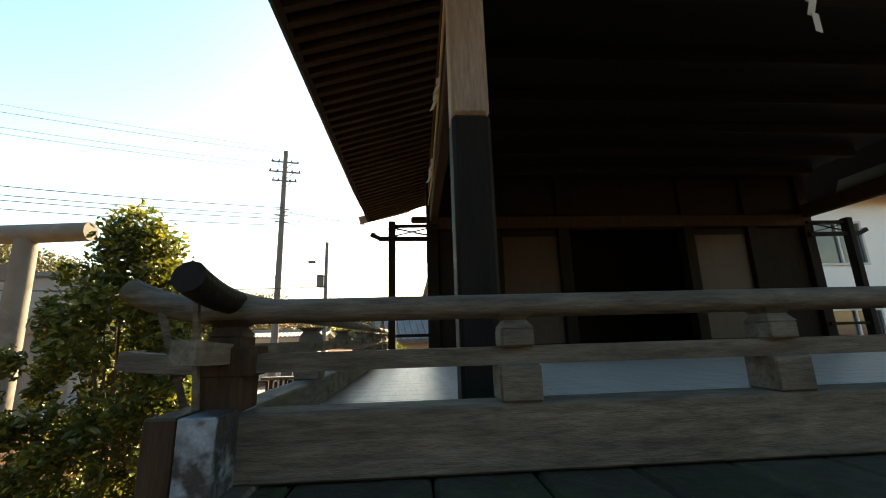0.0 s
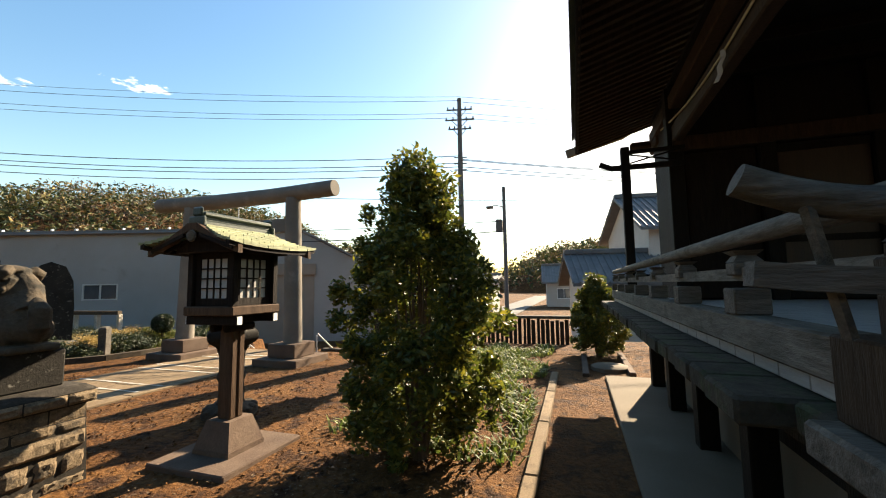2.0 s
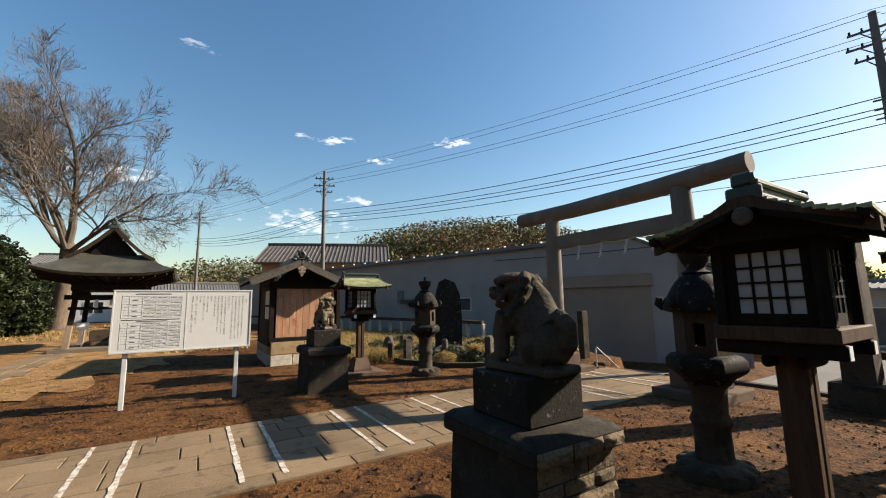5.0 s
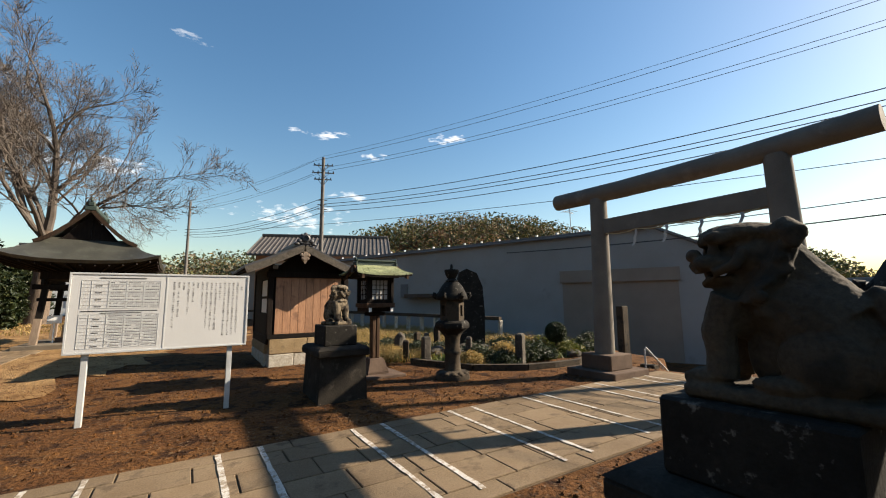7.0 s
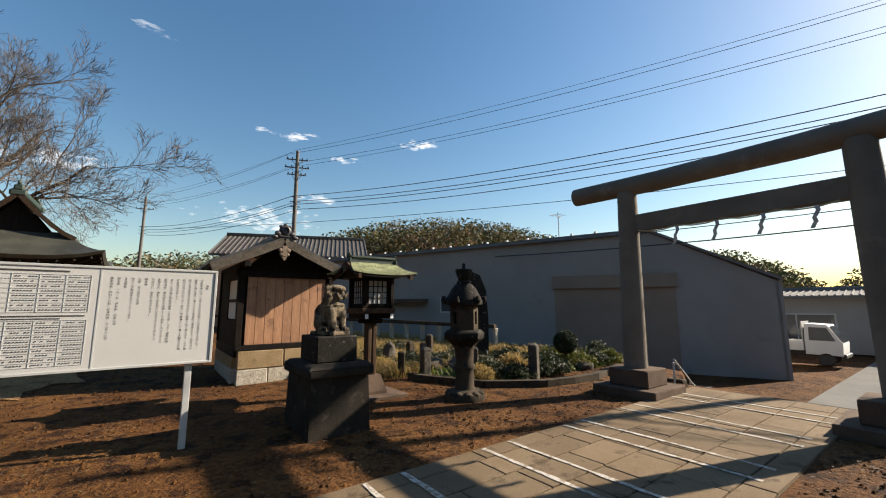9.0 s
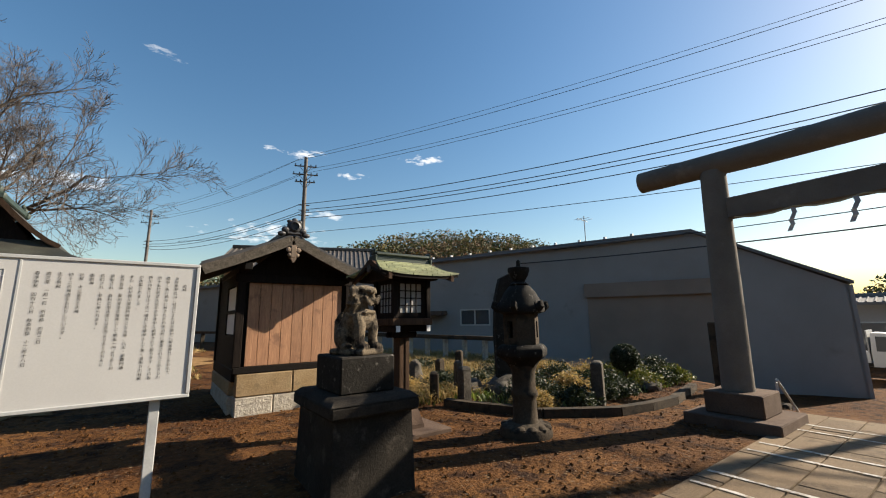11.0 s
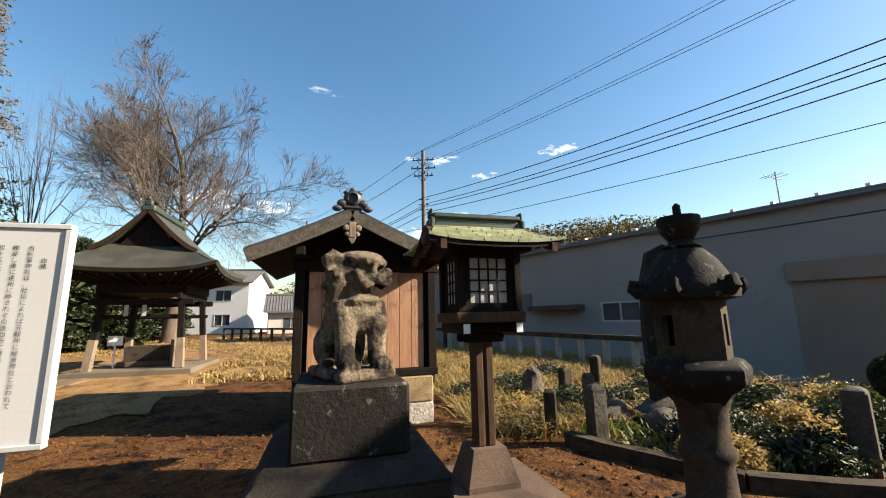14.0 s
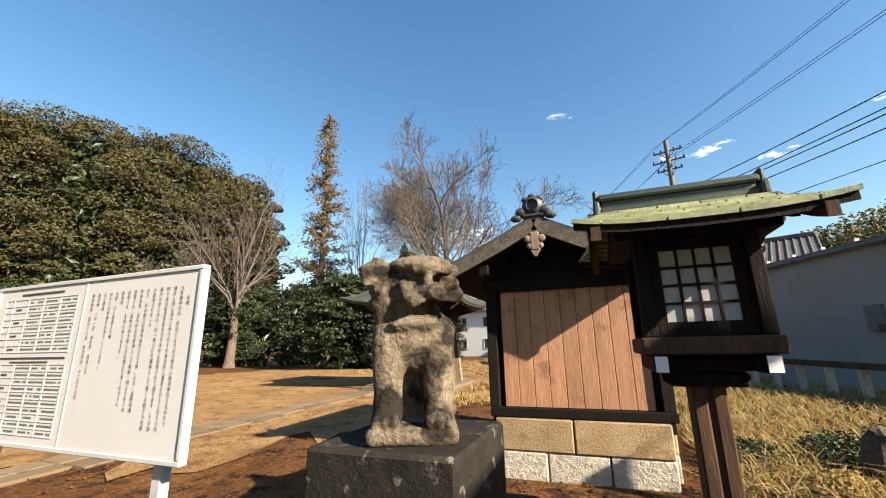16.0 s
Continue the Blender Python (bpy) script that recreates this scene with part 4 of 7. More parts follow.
copy_thing(sl, pose(5.74, 2.6, -0.02, 0, 0, 20))

# ---------------------------------------------------------------- guardian lions


def lion_pedestal():
    t = thing("lion_pedestal", "stepped stone pedestal, rough-hewn courses coloured sunlit, other sides coloured shaded", "pedestal", group="lion pedestals")
    part("core", Build().taper(0, 0, -0.05, 0.68, 0.40, 0.49, 0.375, 0.465), M_SHADESTONE, t, "smooth dark body, slightly battered")
    rng = np.random.default_rng(5)
    # rough-hewn courses let into the broad face, their stone paled as if sunlit
    for z0, z1, cuts, deep in ((-0.03, 0.09, (-0.40, 0.05, 0.40), 0.03), (0.09, 0.29, (-0.39, -0.20, 0.0, 0.19, 0.39), 0.035), (0.29, 0.45, (-0.385, 0.385), 0.045), (0.45, 0.545, (-0.38, -0.14, 0.16, 0.38), 0.02), (0.545, 0.67, (-0.375, 0.1, 0.375), 0.006), (0.685, 0.79, (-0.425, -0.1, 0.2, 0.425), 0.03)):
        for x0, x1 in zip(cuts, cuts[1:]):
            bb, nx, nz = Build(), max(3, int((x1 - x0) / 0.035)), 4
            for k in range(nz + 1):
                for q in range(nx + 1):
                    edge = k in (0, nz) or q in (0, nx)
                    bb.v.append((x0 + 0.006 + (x1 - x0 - 0.012) * q / nx, (-0.47 if z1 < 0.7 else -0.53) - (0.0 if edge else deep * rng.uniform(0.55, 1.25)), z0 + 0.005 + (z1 - z0 - 0.01) * k / nz))
            bb.f = [(k * (nx + 1) + q, k * (nx + 1) + q + 1, (k + 1) * (nx + 1) + q + 1, (k + 1) * (nx + 1) + q) for k in range(nz) for q in range(nx)]
            part("block", bb, M_HEWNLIT, t, smooth=25)
    part("cap_slab", Build().box(-0.43, -0.53, 0.68, 0.43, 0.53, 0.79, 0.02).taper(0, 0, 0.79, 0.84, 0.43, 0.53, 0.37, 0.46), M_SHADESTONE, t, "thick projecting slab with rough edges")
    part("upper_block", Build().box(-0.275, -0.32, 0.84, 0.275, 0.32, 1.17, 0.015), M_DARKSTONE, t, "dark block mottled with pale lichen")
    return t


ped = lion_pedestal()
ped.matrix_world = pose(3.53, 2.85, 0)
copy_thing(ped, pose(3.62, 9.0, 0.02, 0, 0, 180))


def lion(name, m, mouth, nod, stone):
    """A seated stone guardian lion facing its own +x, as one mesh."""
    L = Build()
    L.box(-0.42, -0.21, 0.0, 0.36, 0.21, 0.07, 0.02)
    # haunches, hind feet, sloping back
    L.ball((-0.24, 0, 0.21), (0.19, 0.19, 0.16), 14, 10)
    L.tube([(-0.27, 0, 0.22), (-0.14, 0, 0.36), (0.0, 0, 0.48), (0.06, 0, 0.60)], [0.17, 0.175, 0.165, 0.13], 14)
    for s in (-1, 1):
        L.ball((-0.20, s * 0.135, 0.20), (0.17, 0.085, 0.14), 12, 8)
        L.ball((-0.06, s * 0.16, 0.10), (0.13, 0.06, 0.04), 10, 6)
        L.tube([(0.13, s * 0.115, 0.47), (0.20, s * 0.12, 0.30), (0.19, s * 0.12, 0.20), (0.20, s * 0.12, 0.10)], [0.095, 0.08, 0.07, 0.075], 10)
        L.ball((0.25, s * 0.12, 0.10), (0.105, 0.075, 0.045), 10, 6)
        for q in (-0.045, 0.0, 0.045):
            L.ball((0.335, s * 0.12 + q, 0.092), (0.032, 0.02, 0.03), 8, 6)
        # ears that droop, brows, eyes, cheek curls
        L.tube([(0.0, s * 0.12, 0.745), (-0.04, s * 0.18, 0.765), (-0.055, s * 0.235, 0.735), (-0.04, s * 0.25, 0.67)], [0.045, 0.058, 0.052, 0.014], 8)
        L.ball((0.20, s * 0.085, 0.752), (0.085, 0.075, 0.034), 10, 6)
        L.ball((0.235, s * 0.075, 0.69), (0.03, 0.03, 0.026), 8, 6)
        L.tube([(0.12, s * 0.145, 0.685), (0.17, s * 0.155, 0.615), (0.25, s * 0.115, 0.575)], [0.03, 0.028, 0.022], 8)
        for k in range(4):
            L.ball((0.02 - 0.035 * (k % 2), s * (0.165 - 0.005 * k), 0.60 - 0.065 * k), (0.05, 0.035, 0.04), 8, 6)
            if mouth:
                L.ball((-0.07 - 0.03 * k, s * (0.15 - 0.01 * k), 0.66 - 0.075 * k), (0.05, 0.045, 0.04), 8, 6)
    if not mouth:
        L.tube([(-0.02, 0, 0.72), (-0.12, 0, 0.56), (-0.26, 0, 0.36)], [0.09, 0.12, 0.14], 12)
    L.ball((0.13, 0, 0.41), (0.135, 0.17, 0.14), 12, 8)
    L.ball((-0.04, 0, 0.22), (0.16, 0.11, 0.2), 12, 8)
    # mane and neck, head
    for s in (-1, 1):
        L.tube([(-0.04, s * 0.135, 0.70), (0.0, s * 0.15, 0.58), (0.04, s * 0.145, 0.44)], [0.06, 0.065, 0.06], 8)
        for k in range(5):
            L.ball((-0.02 + 0.02 * (k % 2), s * 0.205, 0.69 - 0.055 * k), (0.035, 0.018, 0.028), 8, 6)
    L.ball((0.0, 0, 0.56), (0.15, 0.165, 0.15), 14, 9).ball((0.08, 0, 0.50), (0.12, 0.14, 0.10), 12, 8)
    L.ball((0.05, 0, 0.66), (0.165, 0.165, 0.115), 14, 9)
    L.ball((0.09, 0, 0.765), (0.20, 0.165, 0.06), 16, 8)
    for k in range(7):
        L.ball((0.265 - 0.006 * (k - 3) ** 2, -0.135 + 0.045 * k, 0.742), (0.032, 0.024, 0.03), 8, 6)
    # muzzle: broad nose, upper lip, lower jaw
    L.box(0.14, -0.125, 0.605, 0.315, 0.125, 0.665, 0.03).ball((0.27, 0.07, 0.63), (0.065, 0.06, 0.04), 10, 6).ball((0.27, -0.07, 0.63), (0.065, 0.06, 0.04), 10, 6)
    L.ball((0.315, 0, 0.675), (0.04, 0.07, 0.034), 10, 6)
    lo = 0.475 if mouth else 0.525
    L.box(0.08, -0.115, lo - 0.01, 0.29, 0.115, lo + 0.045, 0.026)
    L.box(0.06, -0.09, lo, 0.15, 0.09, 0.62, 0.01)
    for q in (-0.06, -0.02, 0.02, 0.06):
        L.box(0.285, q - 0.012, 0.585, 0.31, q + 0.012, 0.605)
    q = Matrix.Rotation(radians(nod), 4, "Z")
    for i, p in enumerate(L.v):
        if p[2] > 0.5 and i >= 0:
            f = min(1, (p[2] - 0.5) / 0.08)
            v = Vector((p[0] - 0.06, p[1], p[2])).lerp(q @ Vector((p[0] - 0.06, p[1], p[2])), f)
            L.v[i] = (v.x + 0.06, v.y, v.z)
    # tail standing against the back
    L.tube([(-0.38, 0, 0.12), (-0.45, 0, 0.24), (-0.44, 0, 0.38), (-0.38, 0, 0.46), (-0.35, 0, 0.50)], [0.05, 0.085, 0.09, 0.06, 0.02], 10)
    k = 0.69 if mouth else 1.0
    L.v = [(0.84 * k * x, (0.76 if mouth else 0.9) * y, (0.83 if mouth else 0.92) * z) for x, y, z in L.v]
    me = L.mesh(name, stone, 0)
    ob = tagged(new(name, me), "", "statue", "guardian lions")
    ob.matrix_world = m
    rm = ob.modifiers.new("fuse", "REMESH")
    rm.mode, rm.voxel_size, rm.use_smooth_shade = "VOXEL", 0.0085, True
    sm = ob.modifiers.new("soften", "SMOOTH")
    sm.factor, sm.iterations = 0.5, 2
    tex = bpy.data.textures.new("chisel_marks", "CLOUDS")
    tex.noise_scale, tex.noise_depth = 0.022, 2
    dm = ob.modifiers.new("rough", "DISPLACE")
    dm.texture, dm.strength, dm.mid_level = tex, 0.006, 0.5
    return ob


# the first lion stands backlit; its shade is put into the darker stone
tagged(lion("stone_lion", pose(3.52, 2.80, 1.17, 0, 0, 94), False, 30, M_STONE), "seated stone guardian lion with closed mouth on a dark pedestal")
tagged(lion("stone_lion", pose(3.63, 8.96, 1.19, 0, 0, -68), True, 46, M_LION), "seated stone guardian lion with open mouth and blotched lichened stone")

# ---------------------------------------------------------------- notice board
sign = thing("notice_board", "large white notice board with table and vertical text on two posts", "notice board", (1.18, 9.10, -0.01), turn=0)
for s in (-0.84, 0.84):
    part("post", Build().box(s - 0.035, 0.03, -0.05, s + 0.035, 0.09, 1.9, 0.006), M_STEEL, sign)
part("panel", Build().box(-1.03, -0.01, 0.95, 1.03, 0.028, 1.97), M_BOARD, sign)
part("frame", Build().box(-1.06, -0.02, 0.925, 1.06, 0.03, 0.952, 0.004).box(-1.06, -0.02, 1.968, 1.06, 0.03, 1.995, 0.004).box(-1.06, -0.02, 0.953, -1.033, 0.03, 1.967, 0.004).box(1.033, -0.02, 0.953, 1.06, 0.03, 1.967, 0.004), M_STEEL, sign)
part("divider", Build().box(-0.012, -0.014, 0.953, 0.0, -0.01, 1.967), M_STEEL, sign)
rng = np.random.default_rng(2)
for z0, z1, rows, cols in ((1.52, 1.89, 8, 4), (1.0, 1.44, 10, 4)):
    tb = Build()
    for r in range(rows + 1):
        z = z0 + (z1 - z0) * r / rows
        tb.box(-0.93, -0.0135, z - 0.0015, -0.08, -0.01, z + 0.0015)
    for c in (-0.93, -0.83, -0.65, -0.46, -0.27, -0.08):
        tb.box(c - 0.0015, -0.0135, z0, c + 0.0015, -0.01, z1)
    tagged(part("table_rule", tb, M_STEEL, sign), kind="stuff")
    tb = Build()
    for r in range(rows):
        z = z0 + (z1 - z0) * (r + 0.5) / rows
        for c in (-0.64, -0.45, -0.26):
            for q in range(7):
                if rng.uniform() < 0.88:
                    tb.box(c + 0.012 + 0.023 * q, -0.0135, z - 0.005, c + 0.024 + 0.023 * q, -0.01, z + 0.004)
        if r % 2 == 0:
            tb.box(-0.79, -0.0135, z - 0.005, -0.72, -0.01, z + 0.005)
    tagged(part("table_text", tb, M_INK, sign, "dense small print too small to read"), kind="stuff")
for x0, z0, x1, z1 in ((-0.75, 1.918, -0.25, 1.932), (-0.92, 1.477, -0.1, 1.488), (-0.72, 1.452, -0.28, 1.461)):
    part("table_title", Build().box(x0, -0.0135, z0, x1, -0.01, z1), M_INK, sign)
COLUMNS = ["由緒", "当秋葉神社は、社伝によれば元駿州に秘波神社と云われて", "鎮座し後に遠州に移されその後当所に遷座されたと伝えられ", "四十五代聖武天皇の天平年中に創建されて居ります。その後", "徳川の世には山ノ内一唯公に守護神として篤く合戦され社殿", "が改築されました。", "また、紀州徳川家御所縁所となる等、火災・盗難除護",
           "延命長寿、家内安全の霊神として関東一円より多くの", "崇敬され、春秋の例大祭には各地より多くの方々に", "信仰され、参拝に来られます。", "御祭神", "社祭 火之迦具土大神", "他十二の神様をお祀りしています。", "主な祭典", "歳旦祭 一月一日 祈年祭 四月二日", "春季例祭 四月十八日 秋季例祭 十二月十八日"]
for i, col in enumerate(COLUMNS):
    cu = bpy.data.curves.new("text_column", "FONT")
    cu.body, cu.size, cu.space_line, cu.align_x = "\n".join(col), 0.028, 1.06, "CENTER"
    cu.materials.append(M_INK)
    tx = new("text_column", cu)
    tx.parent = sign
    tx.matrix_parent_inverse = Matrix.Identity(4)
    tx.matrix_basis = pose(0.96 - 0.0585 * i, -0.0125, 1.86 if i else 1.80, 90, 0, 0)

# ---------------------------------------------------------------- small wooden shrine hut
hut = thing("wooden_hut", "small gabled wooden hut with boarded front on stone blocks", "hut", (4.03, 12.45, -0.03))
W0, W1, D = -0.93, 0.93, 2.3
RO = -0.26  # the roof sits a little to one side of the body
rng = np.random.default_rng(9)
for s, m, zz in (("lower", M_ROUGHSTONE, (-0.1, 0.3)), ("upper", M_WALLSTONE, (0.3, 0.655))):
    for x0, x1 in ((W0, -0.05), (-0.05, W1)) if s == "upper" else ((W0, -0.35), (-0.35, 0.3), (0.3, W1)):
        part("base_block", Build().box(x0 + 0.006, -0.02 * rng.uniform() - 0.06, zz[0] + 0.004, x1 - 0.006, 0.2, zz[1] - 0.004, 0.015), m, hut)
    for y0 in np.arange(0.2, D, 0.7):
        zz = (zz[0], min(zz[1], 0.53))
        for sx in (W0, W1):
            part("base_block", Build().box(sx - 0.06, y0 + 0.005, zz[0] + 0.004, sx + 0.06, min(y0 + 0.7, D) - 0.005, zz[1] - 0.004, 0.015), m, hut)
part("sill", Build().box(W0 - 0.05, -0.06, 0.66, W1 + 0.07, 0.04, 0.76, 0.008), M_HALLWOOD, hut)
part("side_sill", Build().box(W0 - 0.05, 0.05, 0.53, W0 + 0.06, D, 0.72, 0.008), M_HALLWOOD, hut)
part("side_sill", Build().box(W1 - 0.06, 0.05, 0.53, W1 + 0.05, D, 0.72, 0.008), M_HALLWOOD, hut)
for x in (W0, W1):
    part("corner_post", Build().box(x - 0.06, -0.04, 0.76, x + 0.06, 0.08, 2.35, 0.008), M_DARKWOOD, hut)
    part("corner_post", Build().box(x - 0.06, D - 0.1, 0.72, x + 0.06, D, 2.35, 0.008), M_DARKWOOD, hut)
n = 9
for i in range(n):
    x0 = W0 + 0.12 + (W1 - W0 - 0.24) * i / n
    part("plank", Build().box(x0 + 0.003, 0.01, 0.765, x0 + (W1 - W0 - 0.24) / n - 0.003, 0.04, 2.13, 0.004), M_PLANK, hut)
part("plank_backing", Build().box(W0, 0.045, 0.72, W1, 0.07, 2.3), M_DARKWOOD, hut)
part("lintel", Build().box(W0 - 0.1, -0.05, 2.13, W1 + 0.1, 0.06, 2.27, 0.01), M_DARKWOOD, hut)
part("side_wall", Build().box(W0 - 0.03, 0.08, 0.72, W0 + 0.02, D - 0.1, 1.25).box(W0 - 0.03, 0.08, 2.1, W0 + 0.02, D - 0.1, 2.35).box(W0 - 0.03, 1.2, 1.25, W0 + 0.02, D - 0.1, 2.1), M_HALLWOOD, hut)
part("side_wall", Build().box(W1 - 0.02, 0.08, 0.72, W1 + 0.03, D - 0.1, 2.35), M_HALLWOOD, hut)
part("side_panel", Build().box(W0 - 0.01, 0.1, 1.27, W0, 1.18, 2.08), M_WHITE, hut, "pale painted panel in the side wall")
part("panel_bar", Build().box(W0 - 0.04, 0.08, 1.62, W0 - 0.012, 1.2, 1.68).box(W0 - 0.04, 0.08, 1.25, W0 - 0.012, 0.13, 2.1), M_HALLWOOD, hut)
part("back_wall", Build().box(W0, D - 0.05, 0.72, W1, D, 2.35), M_HALLWOOD, hut)
part("gable_wall", Build().add([(W0, 0.0, 2.27), (W1, 0.0, 2.27), (RO, 0.0, 2.82), (W0, 0.05, 2.27), (W1, 0.05, 2.27), (RO, 0.05, 2.82)], [(0, 1, 2), (5, 4, 3), (0, 3, 4, 1), (1, 4, 5, 2), (2, 5, 3, 0)]), M_DARKWOOD, hut)
EV = 1.28
for s in (-1, 1):
    def rz(d):
        return 2.90 - 0.52 * d + 0.05 * d * d
    part("roof_deck", Build().slab([[(RO + s * d, y, rz(d)) for d in (0, 0.45, 0.9, EV)] for y in (-0.45, D + 0.3)][:: s], 0.06), M_DARKWOOD, hut)
    part("roof_skin", Build().slab([[(RO + s * d, y, rz(d) + 0.05) for d in (0, 0.45, 0.9, EV + 0.03)] for y in (-0.48, D + 0.33)][:: s], 0.045), M_TILEDARK, hut)
    for y in np.arange(-0.4, D + 0.3, 0.28):
        bb = Build()
        for a, c in ((0.02, 0.45), (0.45, 0.9), (0.9, EV + 0.02)):
            bb.beam((RO + s * a, y, rz(a) + 0.06), (RO + s * c, y, rz(c) + 0.06), 0.05, 0.03)
        part("roof_batten", bb, M_TILEDARK, hut)
    bb = Build()
    for a, c in ((0.0, 0.45), (0.45, 0.9), (0.9, EV)):
        bb.beam((RO + s * a, -0.46, rz(a) - 0.06), (RO + s * c, -0.46, rz(c) - 0.06), 0.05, 0.15)
    part("barge_board", bb, M_RAILWOOD, hut)
    part("purlin", Build().box(s * 0.85, -0.4, 2.3, s * 0.97, D + 0.2, 2.42, 0.01), M_HALLWOOD, hut)
part("ridge", Build().box(RO - 0.09, -0.45, 2.91, RO + 0.09, D + 0.3, 3.05, 0.02).box(RO - 0.06, -0.45, 3.05, RO + 0.06, D + 0.3, 3.1, 0.015), M_TILEDARK, hut)
orn = Build().lathe(0, 0, [(0.11, 0.0), (0.125, 0.02), (0.11, 0.05), (0.07, 0.07), (0.06, 0.03)], 16)
orn.v = [(x + RO, -0.45 - z, y + 3.07) for x, y, z in orn.v]
part("ridge_ornament", orn, M_TILEDARK, hut, "round grey ridge-end tile")
part("ornament_foot", Build().box(RO - 0.14, -0.5, 2.91, RO + 0.14, -0.4, 3.0, 0.03), M_TILEDARK, hut)
for dx, dz, r in ((0.14, 3.0, (0.07, 0.05, 0.06)), (0.20, 2.93, (0.07, 0.05, 0.045)), (0.08, 3.15, (0.05, 0.04, 0.035)), (0.0, 3.18, (0.05, 0.04, 0.04))):
    for s in (-1, 1) if dx else (1,):
        part("ornament_curl", Build().ball((RO + s * dx, -0.47, dz), r, 8, 6), M_TILEDARK, hut)
gg = Build().box(-0.05, -0.615, 2.58, 0.05, -0.485, 2.80, 0.012).taper(0, -0.6, 2.51, 2.58, 0.012, 0.012, 0.05, 0.015)
for s in (-1, 1):
    gg.ball((s * 0.075, -0.6, 2.72), (0.05, 0.016, 0.045), 10, 6).ball((s * 0.06, -0.6, 2.635), (0.04, 0.016, 0.035), 10, 6)
gg.v = [(x + RO, y + 0.1, z - 0.06) for x, y, z in gg.v]
part("gable_pendant", gg, M_PALEWOOD, hut, "pale carved pendant below the gable")

# ---------------------------------------------------------------- torii
torii = thing("torii_gate", "plain grey concrete torii with round posts and a log-shaped top beam", "torii gate", (9.0, 5.9, 0))
for s in (-1, 1):
    yy = s * 1.63
    part("pillar", Build().tube([(0, yy + s * 0.03, 0.40), (0, yy, 2.0), (0, yy - s * 0.03, 3.78)], [0.205, 0.195, 0.175], 24), M_TORII, torii)
    part("plinth", Build().box(-0.36, yy - 0.36, 0.14, 0.36, yy + 0.36, 0.44, 0.015), M_PLINTH, torii, "square brown stone plinth")
    part("plinth_step", Build().box(-0.58, yy - 0.58, -0.06, 0.58, yy + 0.58, 0.14, 0.015), M_PLINTH, torii)
part("top_beam", Build().tube([(0, -2.74, 3.93), (0, -1.0, 3.88), (0, 1.0, 3.88), (0, 2.74, 3.93)], [0.185] * 4, 24), M_TORII, torii)
part("tie_beam", Build().box(-0.085, -1.6, 2.98, 0.085, 1.6, 3.30, 0.015), M_TORII, torii)
single("straw_rope", Build().tube([(8.86, 4.55 + 2.7 * i / 12, 2.97 - 0.05 * abs(math.sin(math.pi * i / 3))) for i in range(13)], 0.012, 6), M_ROPE, "thin straw rope tied below the torii's tie beam", "rope")
for yy in (4.75, 5.35, 5.95, 6.55):
    zigzag("paper_streamer", (8.84, yy, 2.95), "white folded paper streamer hanging from the torii", 0.95, 90)

# ---------------------------------------------------------------- garden beside the torii
def rock(b, c, r, seed):
    k = Build().ball((0, 0, 0), 1.0, 12, 8)
    for p in k.v:
        v = Vector(p)
        q = 1 + 0.28 * noise.noise(v * 1.6 + Vector((seed, 0, 0))) + 0.1 * noise.noise(v * 4 + Vector((0, seed, 0)))
        b.v.append((c[0] + v.x * r[0] * q, c[1] + v.y * r[1] * q, c[2] + v.z * r[2] * q))
    o = len(b.v) - len(k.v)
    b.f += [tuple(o + i for i in f) for f in k.f]
    return b


mono = thing("stone_monument", "tall rough dark memorial slab on a low stone foot", "monument", (8.07, 11.14, 0), turn=-20)
prof = [(-0.40, 0.25), (0.42, 0.25), (0.43, 1.2), (0.38, 1.9), (0.22, 2.28), (-0.08, 2.40), (-0.28, 2.30), (-0.39, 1.9), (-0.43, 1.2)]
nn = len(prof)
part("slab", Build().add([(x, -0.07, z) for x, z in prof] + [(x, 0.07, z) for x, z in prof], [tuple(range(nn)), tuple(range(2 * nn - 1, nn - 1, -1))] + [(i, nn + i, nn + (i + 1) % nn, (i + 1) % nn) for i in range(nn)]), M_DARKSTONE, mono)
fb = Build()
rock(fb, (0, 0, 0.12), (0.65, 0.4, 0.25), 4)
part("foot", fb, M_ROCK, mono)
for i, (x, y, w, h) in enumerate([(6.5, 10.85, 0.10, 0.62), (7.22, 12.6, 0.09, 0.55), (8.3, 9.4, 0.11, 0.72), (8.4, 13.4, 0.10, 0.62), (7.36, 10.22, 0.085, 0.62), (6.2, 11.35, 0.09, 0.5), (6.95, 11.6, 0.08, 0.62)]):
    b = Build().box(-w, -w * 0.85, -0.05, w, w * 0.85, h, 0.02).taper(0, 0, h, h + 0.03, w * 0.9, w * 0.75, w * 0.5, w * 0.4)
    single("stone_post", b, M_STONE if i % 2 else M_ROCK, "short squared stone post standing in the garden", "stone post", (x, y, 0), "garden stone posts", turn=12 * i)
b = Build().box(-0.13, -0.1, -0.05, 0.13, 0.1, 1.38, 0.02)
single("stone_marker", b, M_STONE, "tall squared stone marker with a rough lit edge", "stone marker", (11.2, 8.55, 0))
b = Build().taper(0, 0, -0.1, 0.38, 0.36, 0.36, 0.33, 0.33).taper(0, 0, 0.38, 2.88, 0.215, 0.19, 0.195, 0.17).taper(0, 0, 2.88, 2.97, 0.195, 0.17, 0.08, 0.07)
single("stone_pillar", b, M_STONE, "tall inscribed stone pillar on a stone foot", "stone pillar", (10.05, 2.45, 0))
